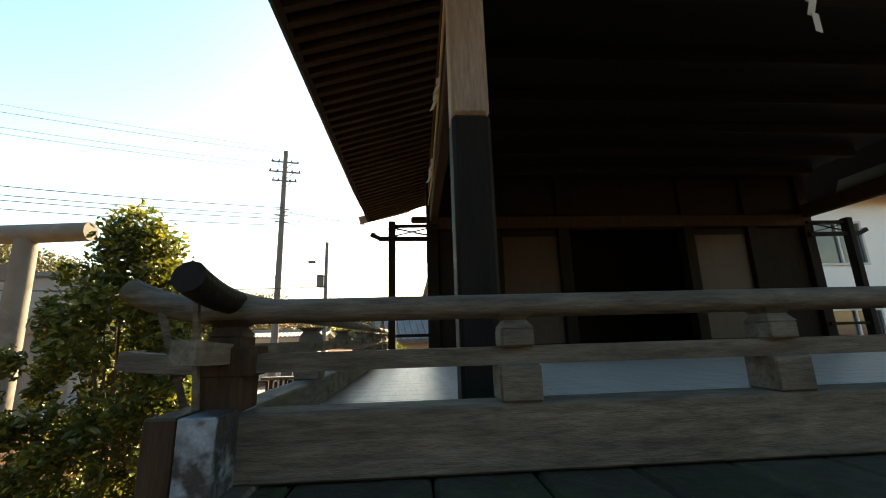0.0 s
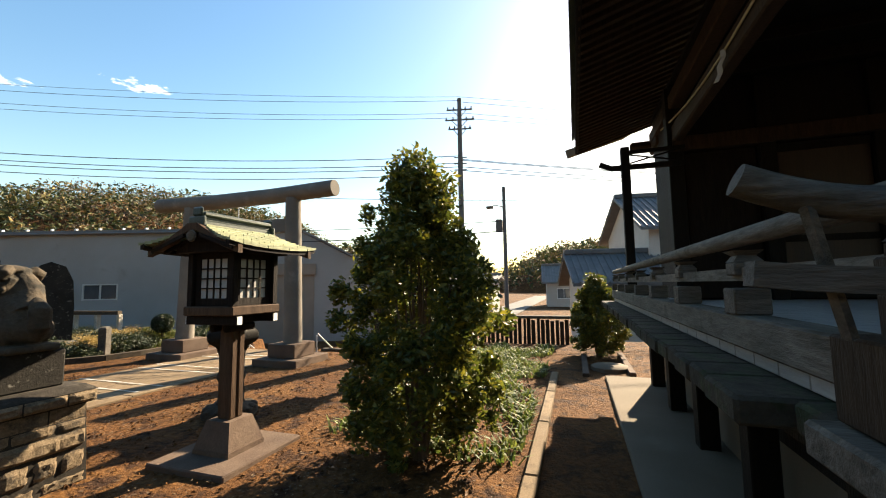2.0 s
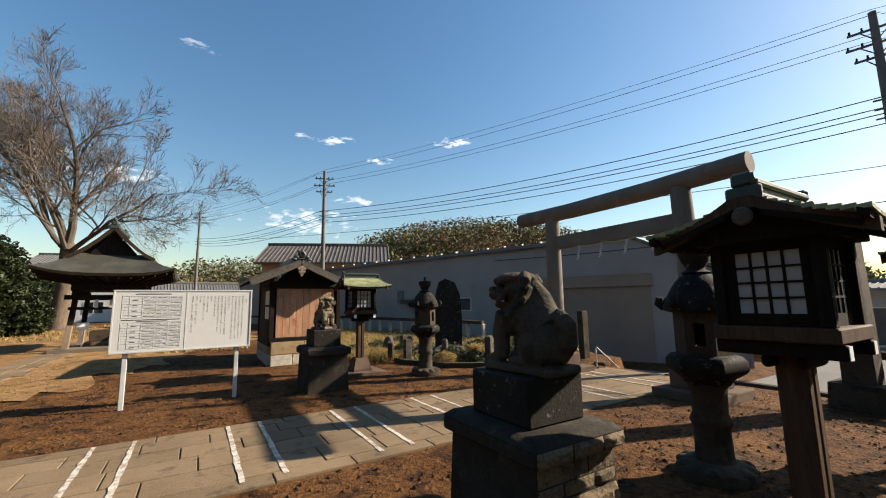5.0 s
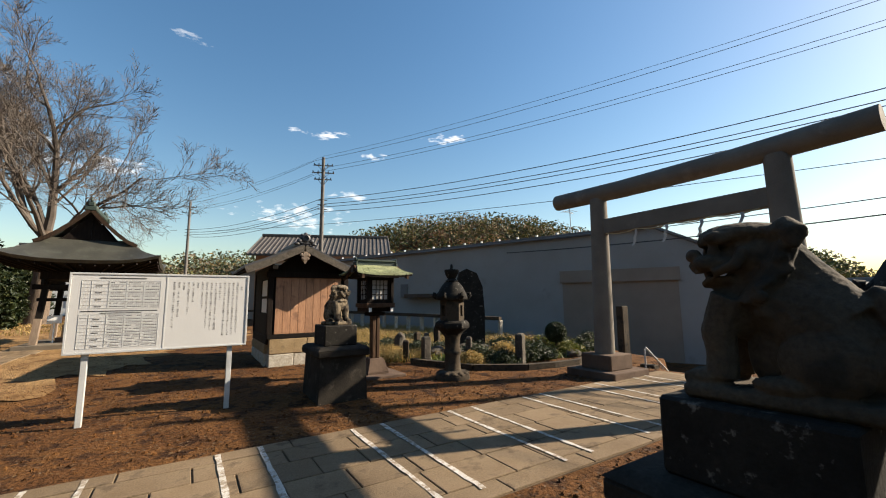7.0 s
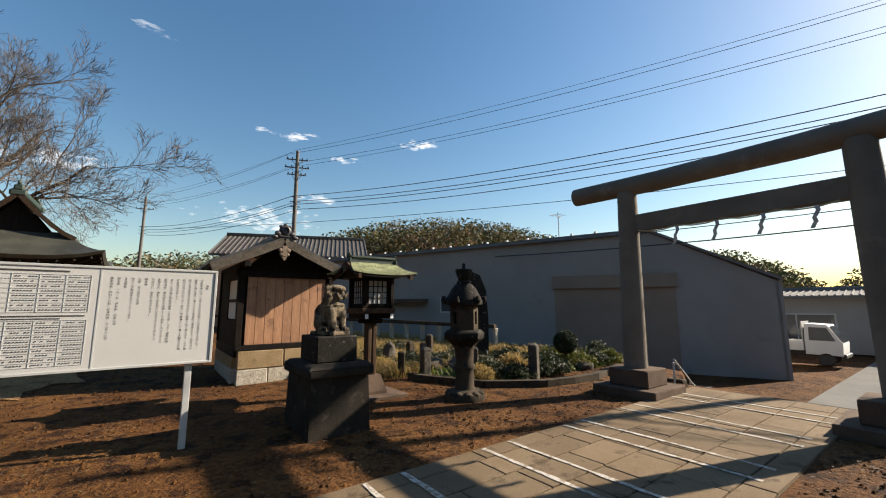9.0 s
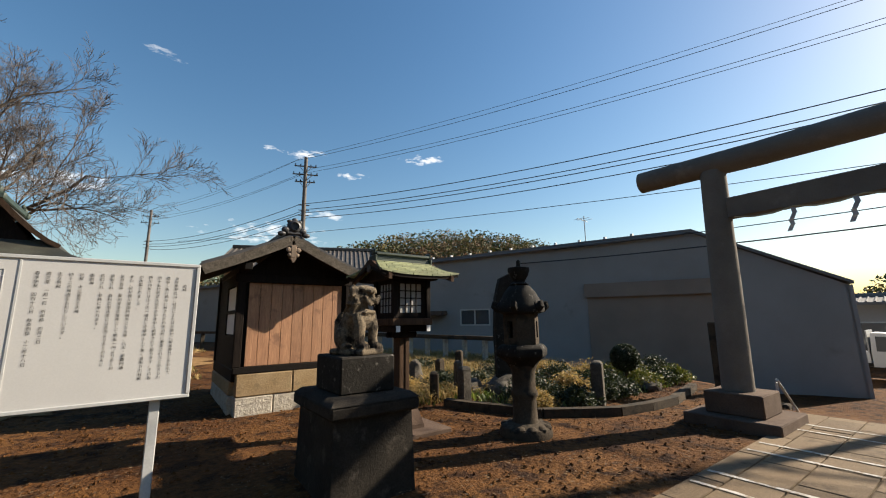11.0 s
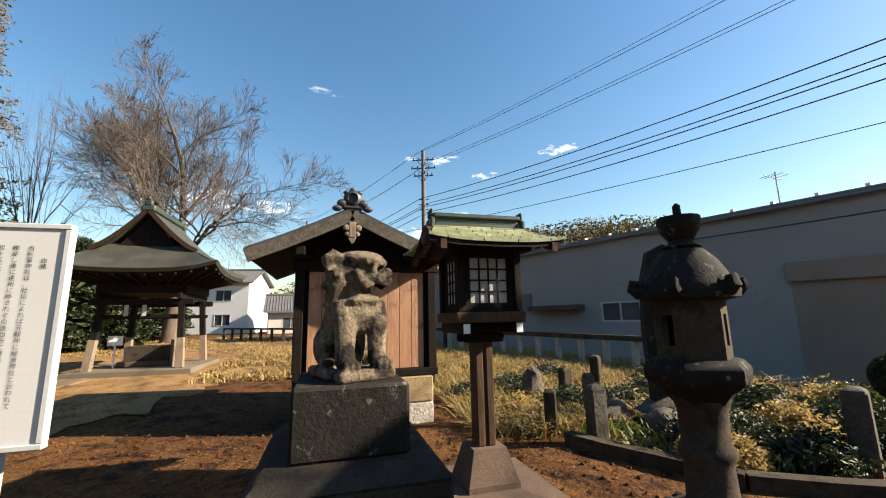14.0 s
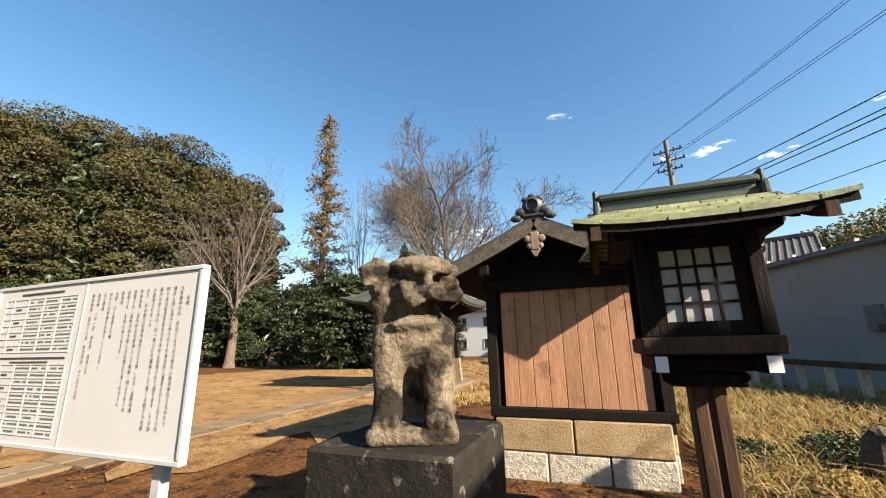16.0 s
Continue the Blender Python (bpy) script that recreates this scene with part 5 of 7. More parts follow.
for i, (x, y, z, r) in enumerate([(7.2, 11.5, 0.08, (0.28, 0.24, 0.22)), (7.6, 11.0, 0.08, (0.24, 0.2, 0.18)), (8.0, 10.4, 0.1, (0.3, 0.24, 0.24)), (9.0, 10.7, 0.1, (0.3, 0.26, 0.26)), (9.5, 10.0, 0.06, (0.2, 0.18, 0.16)), (7.0, 13.3, 0.15, (0.2, 0.2, 0.34)), (10.4, 9.6, 0.06, (0.28, 0.2, 0.14))]):
    single("rock", rock(Build(), (0, 0, 0), r, 7.3 * i), M_ROCK, "rough grey garden rock half sunk in the soil", "rock", (x, y, z), "garden rocks")
gk = tagged(new("kerb_garden"), "curved low stone kerb round the garden bed", "kerb", kind="structure")
pts = [(6.2, 11.0), (6.38, 10.55), (6.68, 10.0), (6.95, 9.5), (7.45, 9.18), (8.0, 8.87), (8.7, 8.75), (9.5, 8.72), (10.3, 8.9), (11.2, 9.1)]
for a, c in zip(pts, pts[1:]):
    part("kerb_stone", Build().beam((*a, 0.02), (*c, 0.02), 0.14, 0.2).settle(), M_STONE, gk)


def in_bed(n, rng, x0, x1, y0, y1):
    out = []
    while len(out) < n:
        x, y = rng.uniform(x0, x1), rng.uniform(y0, y1)
        if noise.noise((x * 1.3, y * 1.3, 6)) + 0.45 * rng.uniform() < 0.08:
            continue
        if x < np.interp(y, EDGE_Y, EDGE_X) and not (abs(x - 8.07) < 0.3 and abs(y - 11.14) < 0.2) and not (2.9 < x < 5.2 and 12.2 < y < 15.0):
            out.append((x, y, 0.0))
    return np.array(out)


rng = np.random.default_rng(21)
c = in_bed(17000, rng, 5.4, 12.6, 12.3, 21.0)
c = np.concatenate([c, in_bed(2600, rng, 5.6, 12.6, 21.0, 26.0), in_bed(1500, rng, 5.3, 8.2, 11.2, 12.3)])
single("dry_grass", blades(c, 0.25, rng, 1.6, 0.009).settle(), L_DRY, "tangled dry yellow grass of the garden", "grass", kind="stuff", smooth=0)
c = np.concatenate([in_bed(2600, rng, 5.4, 12.5, 11.0, 18.0), in_bed(1800, rng, 6.6, 12.4, 9.5, 12.0)])
single("weeds", blades(c, 0.17, rng, 0.9, 0.013).settle(), L_GREEN, "green weeds growing through the dry grass", "weeds", kind="stuff", smooth=0)
c = np.concatenate([np.stack([rng.uniform(-9, 4, 6500), rng.uniform(25.5, 44, 6500), np.zeros(6500)], 1), np.stack([rng.uniform(0.4, 3.1, 3000), rng.uniform(17, 26, 3000), np.zeros(3000)], 1)])
c = np.array([p for p in c if noise.noise((p[0] * 0.6, p[1] * 0.6, 4)) > -0.1])
single("dry_grass", blades(c, 0.14, rng, 1.1, 0.018).settle(), L_DRY, "short dry grass in the open yard", "grass", kind="stuff", smooth=0)
c = []
while len(c) < 5200:
    x, y = rng.uniform(5.2, 12.5), rng.uniform(-1.35, 0.9)
    if noise.noise((x * 0.9, y * 0.9, 9)) > -0.12:
        c.append((x, y, 0.0))
single("ground_cover", blades(np.array(c), 0.13, rng, 1.2, 0.014), L_GREEN, "low green and yellow ground cover beside the kerb", "weeds", kind="stuff", smooth=0)
c = []
while len(c) < 20000:
    x, y = rng.uniform(-6, 12), rng.uniform(-1.3, 16)
    if 4.75 < y < 7.2 or (x < 1.6 and y < 4.8) or x > np.interp(y, EDGE_Y, EDGE_X):
        continue
    if noise.noise((x * 0.7, y * 0.7, 2)) + 0.25 * rng.uniform() > 0.02:
        c.append((x, y, 0.012))
lit = leaves(c, 0.045, rng)
lit.v = [(p[0], p[1], 0.006 + abs(p[2] - 0.012) * 0.45) for p in lit.v]
c = []
while len(c) < 7000:
    x, y = rng.uniform(-3, 11), rng.uniform(-1.2, 16)
    if 4.75 < y < 7.2 or (x < 1.6 and y < 4.8) or x > np.interp(y, EDGE_Y, EDGE_X):
        continue
    c.append((x, y))
peb = Build()
for x, y in c:
    r, a = rng.uniform(0.008, 0.028), rng.uniform(0, 3)
    peb.add([(x + r * math.cos(a + q * 1.571) * (1.3 if q % 2 else 0.8), y + r * math.sin(a + q * 1.571) * (1.3 if q % 2 else 0.8), -0.004) for q in range(4)] + [(x, y, r * 0.7)], [(0, 1, 4), (1, 2, 4), (2, 3, 4), (3, 0, 4)])
single("earth_clods", peb.settle(), M_EARTH, "small clods and pebbles loose on the bare earth", "earth", kind="stuff", smooth=0)
single("leaf_litter", lit.settle(), L_LITTER, "brown fallen leaves scattered on the earth", "leaves", kind="stuff", smooth=0)


def shrub(name, at, w, h, count, size, material, label, seed, skirt=0.1, upright=0.0):
    """A dense bush: stems and many leaves in an uneven crown."""
    rng = np.random.default_rng(seed)
    t = thing(name, label, "shrub", at)
    for i in range(16):
        a, q = rng.uniform(0, 2 * math.pi), rng.uniform(0.15, 0.75)
        top = (w * q * math.cos(a), w * q * math.sin(a), h * rng.uniform(0.55, 0.95) * (1 - 0.25 * q))
        part("stem", Build().tube([(0.06 * math.cos(a), 0.06 * math.sin(a), -0.05), (top[0] * 0.5, top[1] * 0.5, top[2] * 0.55), top], [0.022, 0.016, 0.006], 6), M_BARK, t)
    cl = []
    for i in range(150):
        z = skirt + (1 - skirt) * rng.uniform() ** 1.15
        prof = (0.72 + 0.5 * z if z < 0.5 else 0.97 - 1.5 * (z - 0.5)) * (0.8 + 0.35 * rng.uniform())
        a = rng.uniform(0, 2 * math.pi)
        r = w * prof * rng.uniform(0.35, 1.0) ** 0.5
        cl.append((r * math.cos(a), r * math.sin(a), z * h, rng.uniform(0.08, 0.26) * w * 1.2))
    for i in range(14):
        a, q = rng.uniform(0, 2 * math.pi), rng.uniform(0.1, 0.7)
        cl.append((w * q * 0.6 * math.cos(a), w * q * 0.6 * math.sin(a), h * rng.uniform(0.86, 1.04) * (1 - 0.3 * q), 0.09 * w))
    for i in range(60):
        a, z = rng.uniform(0, 2 * math.pi), rng.uniform(0.1, 0.85)
        r = w * (0.72 + 0.5 * z if z < 0.5 else 0.97 - 1.3 * (z - 0.5)) * rng.uniform(1.05, 1.32)
        cl.append((r * math.cos(a), r * math.sin(a), z * h, 0.12 * w))
    cl = np.array(cl)
    weight = cl[:, 3] + 0.04 * w
    k = rng.choice(len(cl), count, p=weight / weight.sum())
    dv = rng.normal(size=(count, 3))
    dv = dv / np.linalg.norm(dv, axis=1)[:, None] * rng.uniform(size=(count, 1)) ** 0.45
    p = cl[k, :3] + dv * cl[k, 3:4] * np.array([1.15, 1.15, 1.4])
    p[:, 2] = np.maximum(p[:, 2], 0.04)
    part("crown", leaves(p, size, rng), material, t, smooth=0)
    return t


shrub("camellia_shrub", (5.22, -0.38, 0), 0.76, 2.85, 36000, 0.074, L_SHRUB, "tall glossy evergreen shrub, some leaves coloured yellow as if sunlit", 31, 0.05)
shrub("yellow_shrub", (11.4, -2.4, 0), 0.56, 1.75, 14000, 0.09, L_BUSH, "yellow-green bush behind the hall", 32)
shrub("small_shrub", (8.0, 0.9, 0), 0.3, 0.55, 1500, 0.05, L_BUSH, "small young green shrub in bare earth", 33)
ball = thing("clipped_bush", "clipped round dark green bush", "shrub", (10.2, 9.97, 0))
rng = np.random.default_rng(34)
part("trunk", Build().tube([(0, 0, -0.05), (0.01, 0, 0.4)], [0.05, 0.035], 8), M_BARK, ball)
dv = rng.normal(size=(9000, 3))
dv = dv / np.linalg.norm(dv, axis=1)[:, None] * (rng.uniform(0.3, 1.0, (9000, 1)) ** 0.25)
part("crown", leaves(dv * np.array([0.30, 0.30, 0.29]) + np.array([0, 0, 0.63]), 0.045, rng), L_DARK, ball, smooth=0)
for i, (x, y, w, h) in enumerate([(7.6, 10.3, 0.5, 0.42), (8.9, 9.9, 0.5, 0.42), (9.7, 10.5, 0.55, 0.45), (10.5, 9.9, 0.45, 0.34), (12.1, 10.3, 0.45, 0.45), (7.0, 12.2, 0.4, 0.3), (8.3, 10.0, 0.45, 0.4), (9.3, 9.75, 0.4, 0.36), (10.1, 10.4, 0.5, 0.42), (11.2, 9.9, 0.4, 0.36), (7.2, 9.9, 0.35, 0.3), (7.9, 9.55, 0.35, 0.3), (9.0, 10.8, 0.5, 0.44), (11.8, 9.75, 0.35, 0.32), (6.2, 12.4, 0.4, 0.2), (7.8, 12.2, 0.45, 0.25), (8.9, 12.6, 0.5, 0.25), (6.9, 14.0, 0.45, 0.22), (10.0, 12.0, 0.5, 0.3), (5.9, 13.6, 0.35, 0.2), (8.2, 14.8, 0.5, 0.25), (10.2, 13.8, 0.5, 0.25)]):
    shrub("garden_plant", (x, y, 0), w, h, 3600, 0.055, L_DRY if i % 4 == 2 else L_BUSH if i % 5 == 3 else L_DARK, "low leafy garden plant among rocks", 40 + i)

# ---------------------------------------------------------------- fences
fence = thing("stone_fence", "low weathered stone post-and-rail fence along the terrace edge", "fence")
a, c = Vector((11.3, 13.6, 0)), Vector((8.2, 22.4, 0))
n = 13
for i in range(n):
    p = a.lerp(c, i / (n - 1))
    part("post", Build().box(p.x - 0.07, p.y - 0.07, -0.1, p.x + 0.07, p.y + 0.07, 0.72, 0.012).settle(), M_ROUGHSTONE, fence)
part("rail", Build().beam((a.x, a.y, 0.78), (c.x, c.y, 0.78), 0.2, 0.13).settle(), M_STONE, fence)
a, c = Vector((8.1, 22.6, 0)), Vector((-4.0, 40.0, 0))
fence2 = thing("stone_fence", "far run of the low stone fence along the yard", "fence")
for i in range(16):
    p = a.lerp(c, i / 15)
    part("post", Build().box(p.x - 0.08, p.y - 0.08, -0.1, p.x + 0.08, p.y + 0.08, 0.75, 0.012).settle(), M_STONE, fence2)
part("rail", Build().beam((a.x, a.y, 0.8), (c.x, c.y, 0.8), 0.16, 0.12).settle(), M_STONE, fence2)
fence3 = thing("timber_fence", "old low timber fence with an uneven bark-like infill", "fence")
rng = np.random.default_rng(4)
for y in np.arange(-1.7, 1.1, 0.13):
    part("stake", Build().box(13.0, y, -0.1, 13.06, y + 0.1 * rng.uniform(0.6, 1.1), 0.62 + 0.1 * rng.uniform(), 0.01), M_POSTWOOD, fence3)
part("rail", Build().box(12.9, -1.8, 0.7, 13.12, 1.2, 0.78, 0.015), M_RAILWOOD, fence3)
fence4 = thing("stone_fence", "low stone rail fence by the terrace steps", "fence")
for y in (2.4, 1.6, 0.8):
    part("post", Build().box(10.45, y - 0.07, -0.1, 10.6, y + 0.07, 0.7, 0.012), M_STONE, fence4)
part("rail", Build().box(10.42, 0.7, 0.7, 10.63, 2.5, 0.82, 0.015), M_STONE, fence4)
hr = thing("handrail", "pale tubular steel handrail beside the terrace steps", "handrail")
for y in (4.55, 7.45):
    part("tube", Build().tube([(10.3, y, -0.02), (10.3, y, 0.42), (10.34, y, 0.47), (11.7, y, -0.5), (11.75, y, -0.55), (11.75, y, -1.05)], 0.02, 8), M_STEEL, hr)
    part("baluster", Build().tube([(11.0, y, -0.02), (11.0, y, -0.5)], 0.015, 6), M_STEEL, hr)

# ---------------------------------------------------------------- purification pavilion
pav = thing("purification_pavilion", "open timber water pavilion with a sweeping hipped and gabled copper roof", "pavilion", (-1.46, 20.5, 0.0))
pav.scale = (0.83, 0.83, 0.83)
part("floor", Build().box(-1.75, -1.75, -0.05, 1.75, 1.75, 0.14, 0.02), M_CONC, pav)
for sx in (-1, 1):
    for sy in (-1, 1):
        x, y = sx * 1.22, sy * 1.22
        part("post", Build().tube([(x * 1.04, y * 1.04, 0.2), (x * 0.92, y * 0.92, 2.5)], [0.13, 0.12], 4), M_HALLWOOD, pav)
        part("post_foot", Build().tube([(x * 1.05, y * 1.05, 0.14), (x * 1.0, y * 1.0, 1.1)], [0.145, 0.14], 4), M_PALEWOOD, pav, "pale weathered lower post")
for s in (-1, 1):
    part("tie_beam", Build().box(-1.5, s * 1.15 - 0.06, 2.2, 1.5, s * 1.15 + 0.06, 2.4, 0.02).box(-1.35, s * 1.13 - 0.05, 1.75, 1.35, s * 1.13 + 0.05, 1.88, 0.02), M_HALLWOOD, pav)
    part("tie_beam", Build().box(s * 1.15 - 0.06, -1.5, 2.38, s * 1.15 + 0.06, 1.5, 2.58, 0.02), M_HALLWOOD, pav)
part("ceiling_frame", Build().box(-1.3, -1.3, 2.58, 1.3, 1.3, 2.9, 0.02), M_DARKWOOD, pav)
E2 = 2.45
rows = []
for k in range(8):
    u = k / 7
    q = E2 * (1 - u) + 1.2 * u
    z = 3.28 + 0.95 * u ** 1.5
    ring = []
    for i in range(32):
        s_, f_ = divmod(i, 8)
        w = -1 + 2 * f_ / 8
        x, y = [(w, -1), (1, w), (-w, 1), (-1, -w)][s_]
        ring.append((x * q, y * q, z + 0.30 * abs(w) ** 3 * (1 - u)))
    rows.append(ring)
rb = Build()
for ring in rows:
    rb.v += ring
for k in range(7):
    rb.f += [(k * 32 + i, k * 32 + (i + 1) % 32, (k + 1) * 32 + (i + 1) % 32, (k + 1) * 32 + i) for i in range(32)]
o = len(rb.v)
rb.v += [(x * 0.97, y * 0.97, z - 0.12) for x, y, z in rows[0]]
rb.f += [(o + i, o + (i + 1) % 32, (i + 1) % 32, i) for i in range(32)]
under = Build()
under.v = [(x * 0.97, y * 0.97, z - 0.123) for x, y, z in rows[0]] + [(x * 0.45, y * 0.45, 2.9) for x, y, z in rows[0]]
under.f = [(32 + i, 32 + (i + 1) % 32, (i + 1) % 32, i) for i in range(32)]
part("soffit", under, M_HALLWOOD, pav)
for k in range(44):
    sd, f = divmod(k, 11)
    w = -0.9 + 1.8 * f / 10
    xa, ya = [(w, -1), (1, w), (-w, 1), (-1, -w)][sd]
    part("rafter", Build().beam((xa * 1.2, ya * 1.2, 2.86), (xa * 2.34, ya * 2.34, 3.1 + 0.28 * abs(w) ** 3), 0.06, 0.07), M_DARKWOOD, pav)
part("lower_roof", rb, M_PAVROOF, pav, "sweeping green-grey copper hip roof")
ub = []
for s in (-1, 1):
    g = [[(s * d, y, 4.05 + 1.4 * (1 - d / 1.55) ** 1.35) for d in (0, 0.25, 0.55, 0.9, 1.25, 1.55)] for y in (-1.5, 0, 1.5)]
    part("upper_roof", Build().slab(g[:: s], 0.09), M_PAVROOF, pav)
    bb = Build()
    pr = [(s * d, -1.5, 4.0 + 1.4 * (1 - d / 1.55) ** 1.35) for d in (0, 0.25, 0.55, 0.9, 1.25, 1.55)]
    for p, q in zip(pr, pr[1:]):
        bb.beam(p, q, 0.08, 0.14)
    part("barge_board", bb, M_POSTWOOD, pav)
    part("gable", Build().add([(-0.9, s * 1.25, 4.1), (0.9, s * 1.25, 4.1), (0, s * 1.25, 5.25)], [(0, 1, 2)] if s < 0 else [(2, 1, 0)]).box(-0.9, s * 1.2, 4.05, 0.9, s * 1.26, 4.2).box(-0.05, s * 1.25, 4.2, 0.05, s * 1.3, 5.2), M_DARKWOOD, pav)
part("ridge", Build().box(-0.12, -1.5, 5.4, 0.12, 1.5, 5.6, 0.03), M_COPPERDARK, pav)
for s in (-1, 1):
    part("ridge_ornament", Build().box(-0.22, s * 1.5 - 0.06, 5.32, 0.22, s * 1.5 + 0.06, 5.55, 0.05).box(-0.13, s * 1.5 - 0.06, 5.5, 0.13, s * 1.5 + 0.06, 5.72, 0.05).ball((0, s * 1.5, 5.78), (0.06, 0.06, 0.09), 8, 6), M_COPPERDARK, pav)
basin = thing("water_basin", "long grey stone water basin on a plinth", "basin", (-1.46, 20.5, 0.12))
basin.scale = (0.83, 0.83, 0.83)
part("plinth", Build().box(-0.85, -0.5, 0, 0.85, 0.5, 0.18, 0.02), M_PLINTH, basin)
part("trough", Build().box(-0.7, -0.38, 0.18, 0.7, -0.28, 0.68, 0.02).box(-0.7, 0.28, 0.18, 0.7, 0.38, 0.68, 0.02).box(-0.7, -0.28, 0.18, -0.6, 0.28, 0.68, 0.02).box(0.6, -0.28, 0.18, 0.7, 0.28, 0.68, 0.02).box(-0.6, -0.28, 0.18, 0.6, 0.28, 0.55), M_STONE, basin)
single("wooden_board", Build().box(-0.05, -0.3, 0, 0.0, 0.3, 0.75, 0.01), M_PALEWOOD, "upright wooden board beside the basin", "board", (-0.75, 19.98, 0.116), turn=25)
single("white_notice", Build().box(-0.18, -0.01, 0, 0.18, 0.01, 0.26, 0.004).box(-0.02, 0.011, -0.72, 0.02, 0.03, 0.1), M_WHITE, "small white notice standing by the basin", "notice", (-2.2, 20.0, 0.74))
single("cloth_streamer", Build().box(-0.05, -0.005, -0.3, 0.05, 0.005, 0), M_PAPER, "white cloth strip hanging under the pavilion roof", "paper streamer", (-1.8, 19.46, 2.03))
single("cloth_streamer", Build().box(-0.05, -0.005, -0.3, 0.05, 0.005, 0), M_PAPER, "white cloth strip hanging under the pavilion roof", "paper streamer", (-1.38, 19.46, 2.03))

# ---------------------------------------------------------------- long grey building across the street
A0 = Vector((18.15, 11.5, 0))
DIR = Vector((-0.46, 0.888, 0)).normalized()
OUT = Vector((-DIR.y, DIR.x, 0))
if OUT.x > 0:
    OUT = -OUT


def wp(s, z, o=0.0):
    """A place on the long wall: s metres along it, z up, o out from it."""
    p = A0 + DIR * s + OUT * o
    return (p.x, p.y, z)


bld = thing("grey_building", "long plain grey-walled building with a sloping roof end", "building")


def wall_piece(s0, s1, z0, z1, z0b=None, z1b=None, o=0.0, thick=0.2):
    z0b, z1b = z0 if z0b is None else z0b, z1 if z1b is None else z1b
    vs = [wp(s0, z0, o), wp(s1, z0b, o), wp(s1, z1b, o), wp(s0, z1, o)] + [wp(s0, z0, o - thick), wp(s1, z0b, o - thick), wp(s1, z1b, o - thick), wp(s0, z1, o - thick)]
    return vs, [(3, 2, 1, 0), (4, 5, 6, 7), (0, 1, 5, 4), (1, 2, 6, 5), (2, 3, 7, 6), (3, 0, 4, 7)]


wb = Build()
for q in ((-4.15, 0.0, -1.3, 2.45, -1.3, 4.62), (0.0, 8.12, -1.3, 4.62, -1.3, 4.42), (9.62, 30.0, -1.3, 4.38, -1.3, 3.88), (8.12, 9.62, -1.3, 1.22), (8.12, 9.62, 1.98, 4.42, 1.98, 4.38)):
    wb.add(*wall_piece(*q))
part("wall", wb, M_STUCCO, bld)
for s0 in (-4.15, 30.0):
    p0, p1 = Vector(wp(s0, -1.3)), Vector(wp(s0, -1.3, -12))
    h = 2.45 if s0 < 0 else 3.88
    part("end_wall", Build().beam((p0.x, p0.y, (h - 1.3) / 2), (p1.x, p1.y, (h - 1.3) / 2), 0.2, h + 1.3), M_STUCCO, bld)

part("roof", Build().add([wp(-4.25, 2.47, 0.12), wp(0, 4.63, 0.12), wp(30.1, 3.89, 0.12), wp(-4.25, 2.57, 0.12), wp(0, 4.75, 0.12), wp(30.1, 4.01, 0.12), wp(-4.25, 2.57, -12), wp(0, 4.75, -12), wp(30.1, 4.01, -12), wp(-4.25, 2.47, -12), wp(0, 4.63, -12), wp(30.1, 3.89, -12)], [(0, 1, 4, 3), (1, 2, 5, 4), (3, 4, 7, 6), (4, 5, 8, 7), (9, 10, 1, 0), (10, 11, 2, 1), (0, 3, 6, 9), (2, 11, 8, 5)]), M_ROOFMETAL, bld, "thin metal roof edge")
part("gutter", Build().tube([wp(0.2, 4.59, 0.17), wp(30, 3.86, 0.17)], 0.05, 6), M_ROOFMETAL, bld)
for i in range(28):
    part("snow_stop", Build().box(-0.05, -0.05, 0, 0.05, 0.05, 0.09), M_WHITE, bld).matrix_basis = Matrix.Translation(wp(2 + i, 4.75 - 0.0246 * (2 + i), 0.05))
bays = Build()
for q in ((-0.87, 3.87, -1.3, 2.32),):
    bays.add(*wall_piece(*q, o=0.03, thick=0.025))
part("shutter", bays, M_BEIGE, bld, "beige shutter bay")
part("shutter_box", Build().add(*wall_piece(-0.95, 3.95, 2.32, 2.87, o=0.16, thick=0.15)), M_BEIGE, bld, "beige boxed canopy over the shutter")
win = part("window", Build().add(*wall_piece(8.12, 9.62, 1.92, 1.98, o=0.02, thick=0.1)).add(*wall_piece(8.12, 9.62, 1.22, 1.28, o=0.02, thick=0.1)).add(*wall_piece(8.12, 8.18, 1.28, 1.92, o=0.02, thick=0.1)).add(*wall_piece(9.56, 9.62, 1.28, 1.92, o=0.02, thick=0.1)).add(*wall_piece(8.84, 8.90, 1.28, 1.92, o=0.02, thick=0.1)), M_CREAM, bld, "pale-framed sliding window")
part("pane", Build().add(*wall_piece(8.18, 8.84, 1.28, 1.92, o=-0.02, thick=0.02)).add(*wall_piece(8.90, 9.56, 1.28, 1.92, o=-0.03, thick=0.02)), M_GLASS, win)
part("awning", Build().add(*wall_piece(10.3, 12.65, 1.72, 1.92, o=0.6, thick=0.6)), M_PLINTH, bld, "small flat awning")
part("vent", Build().add(*wall_piece(12.8, 13.25, 1.75, 2.5, o=0.12, thick=0.12)), M_ROOFMETAL, bld)
ant = thing("roof_antenna", "thin television antenna on the building's roof", "antenna", wp(4.2, 4.55, -4))
part("mast", Build().tube([(0, 0, 0), (0, 0, 2.2)], 0.025, 6), M_STEEL, ant)
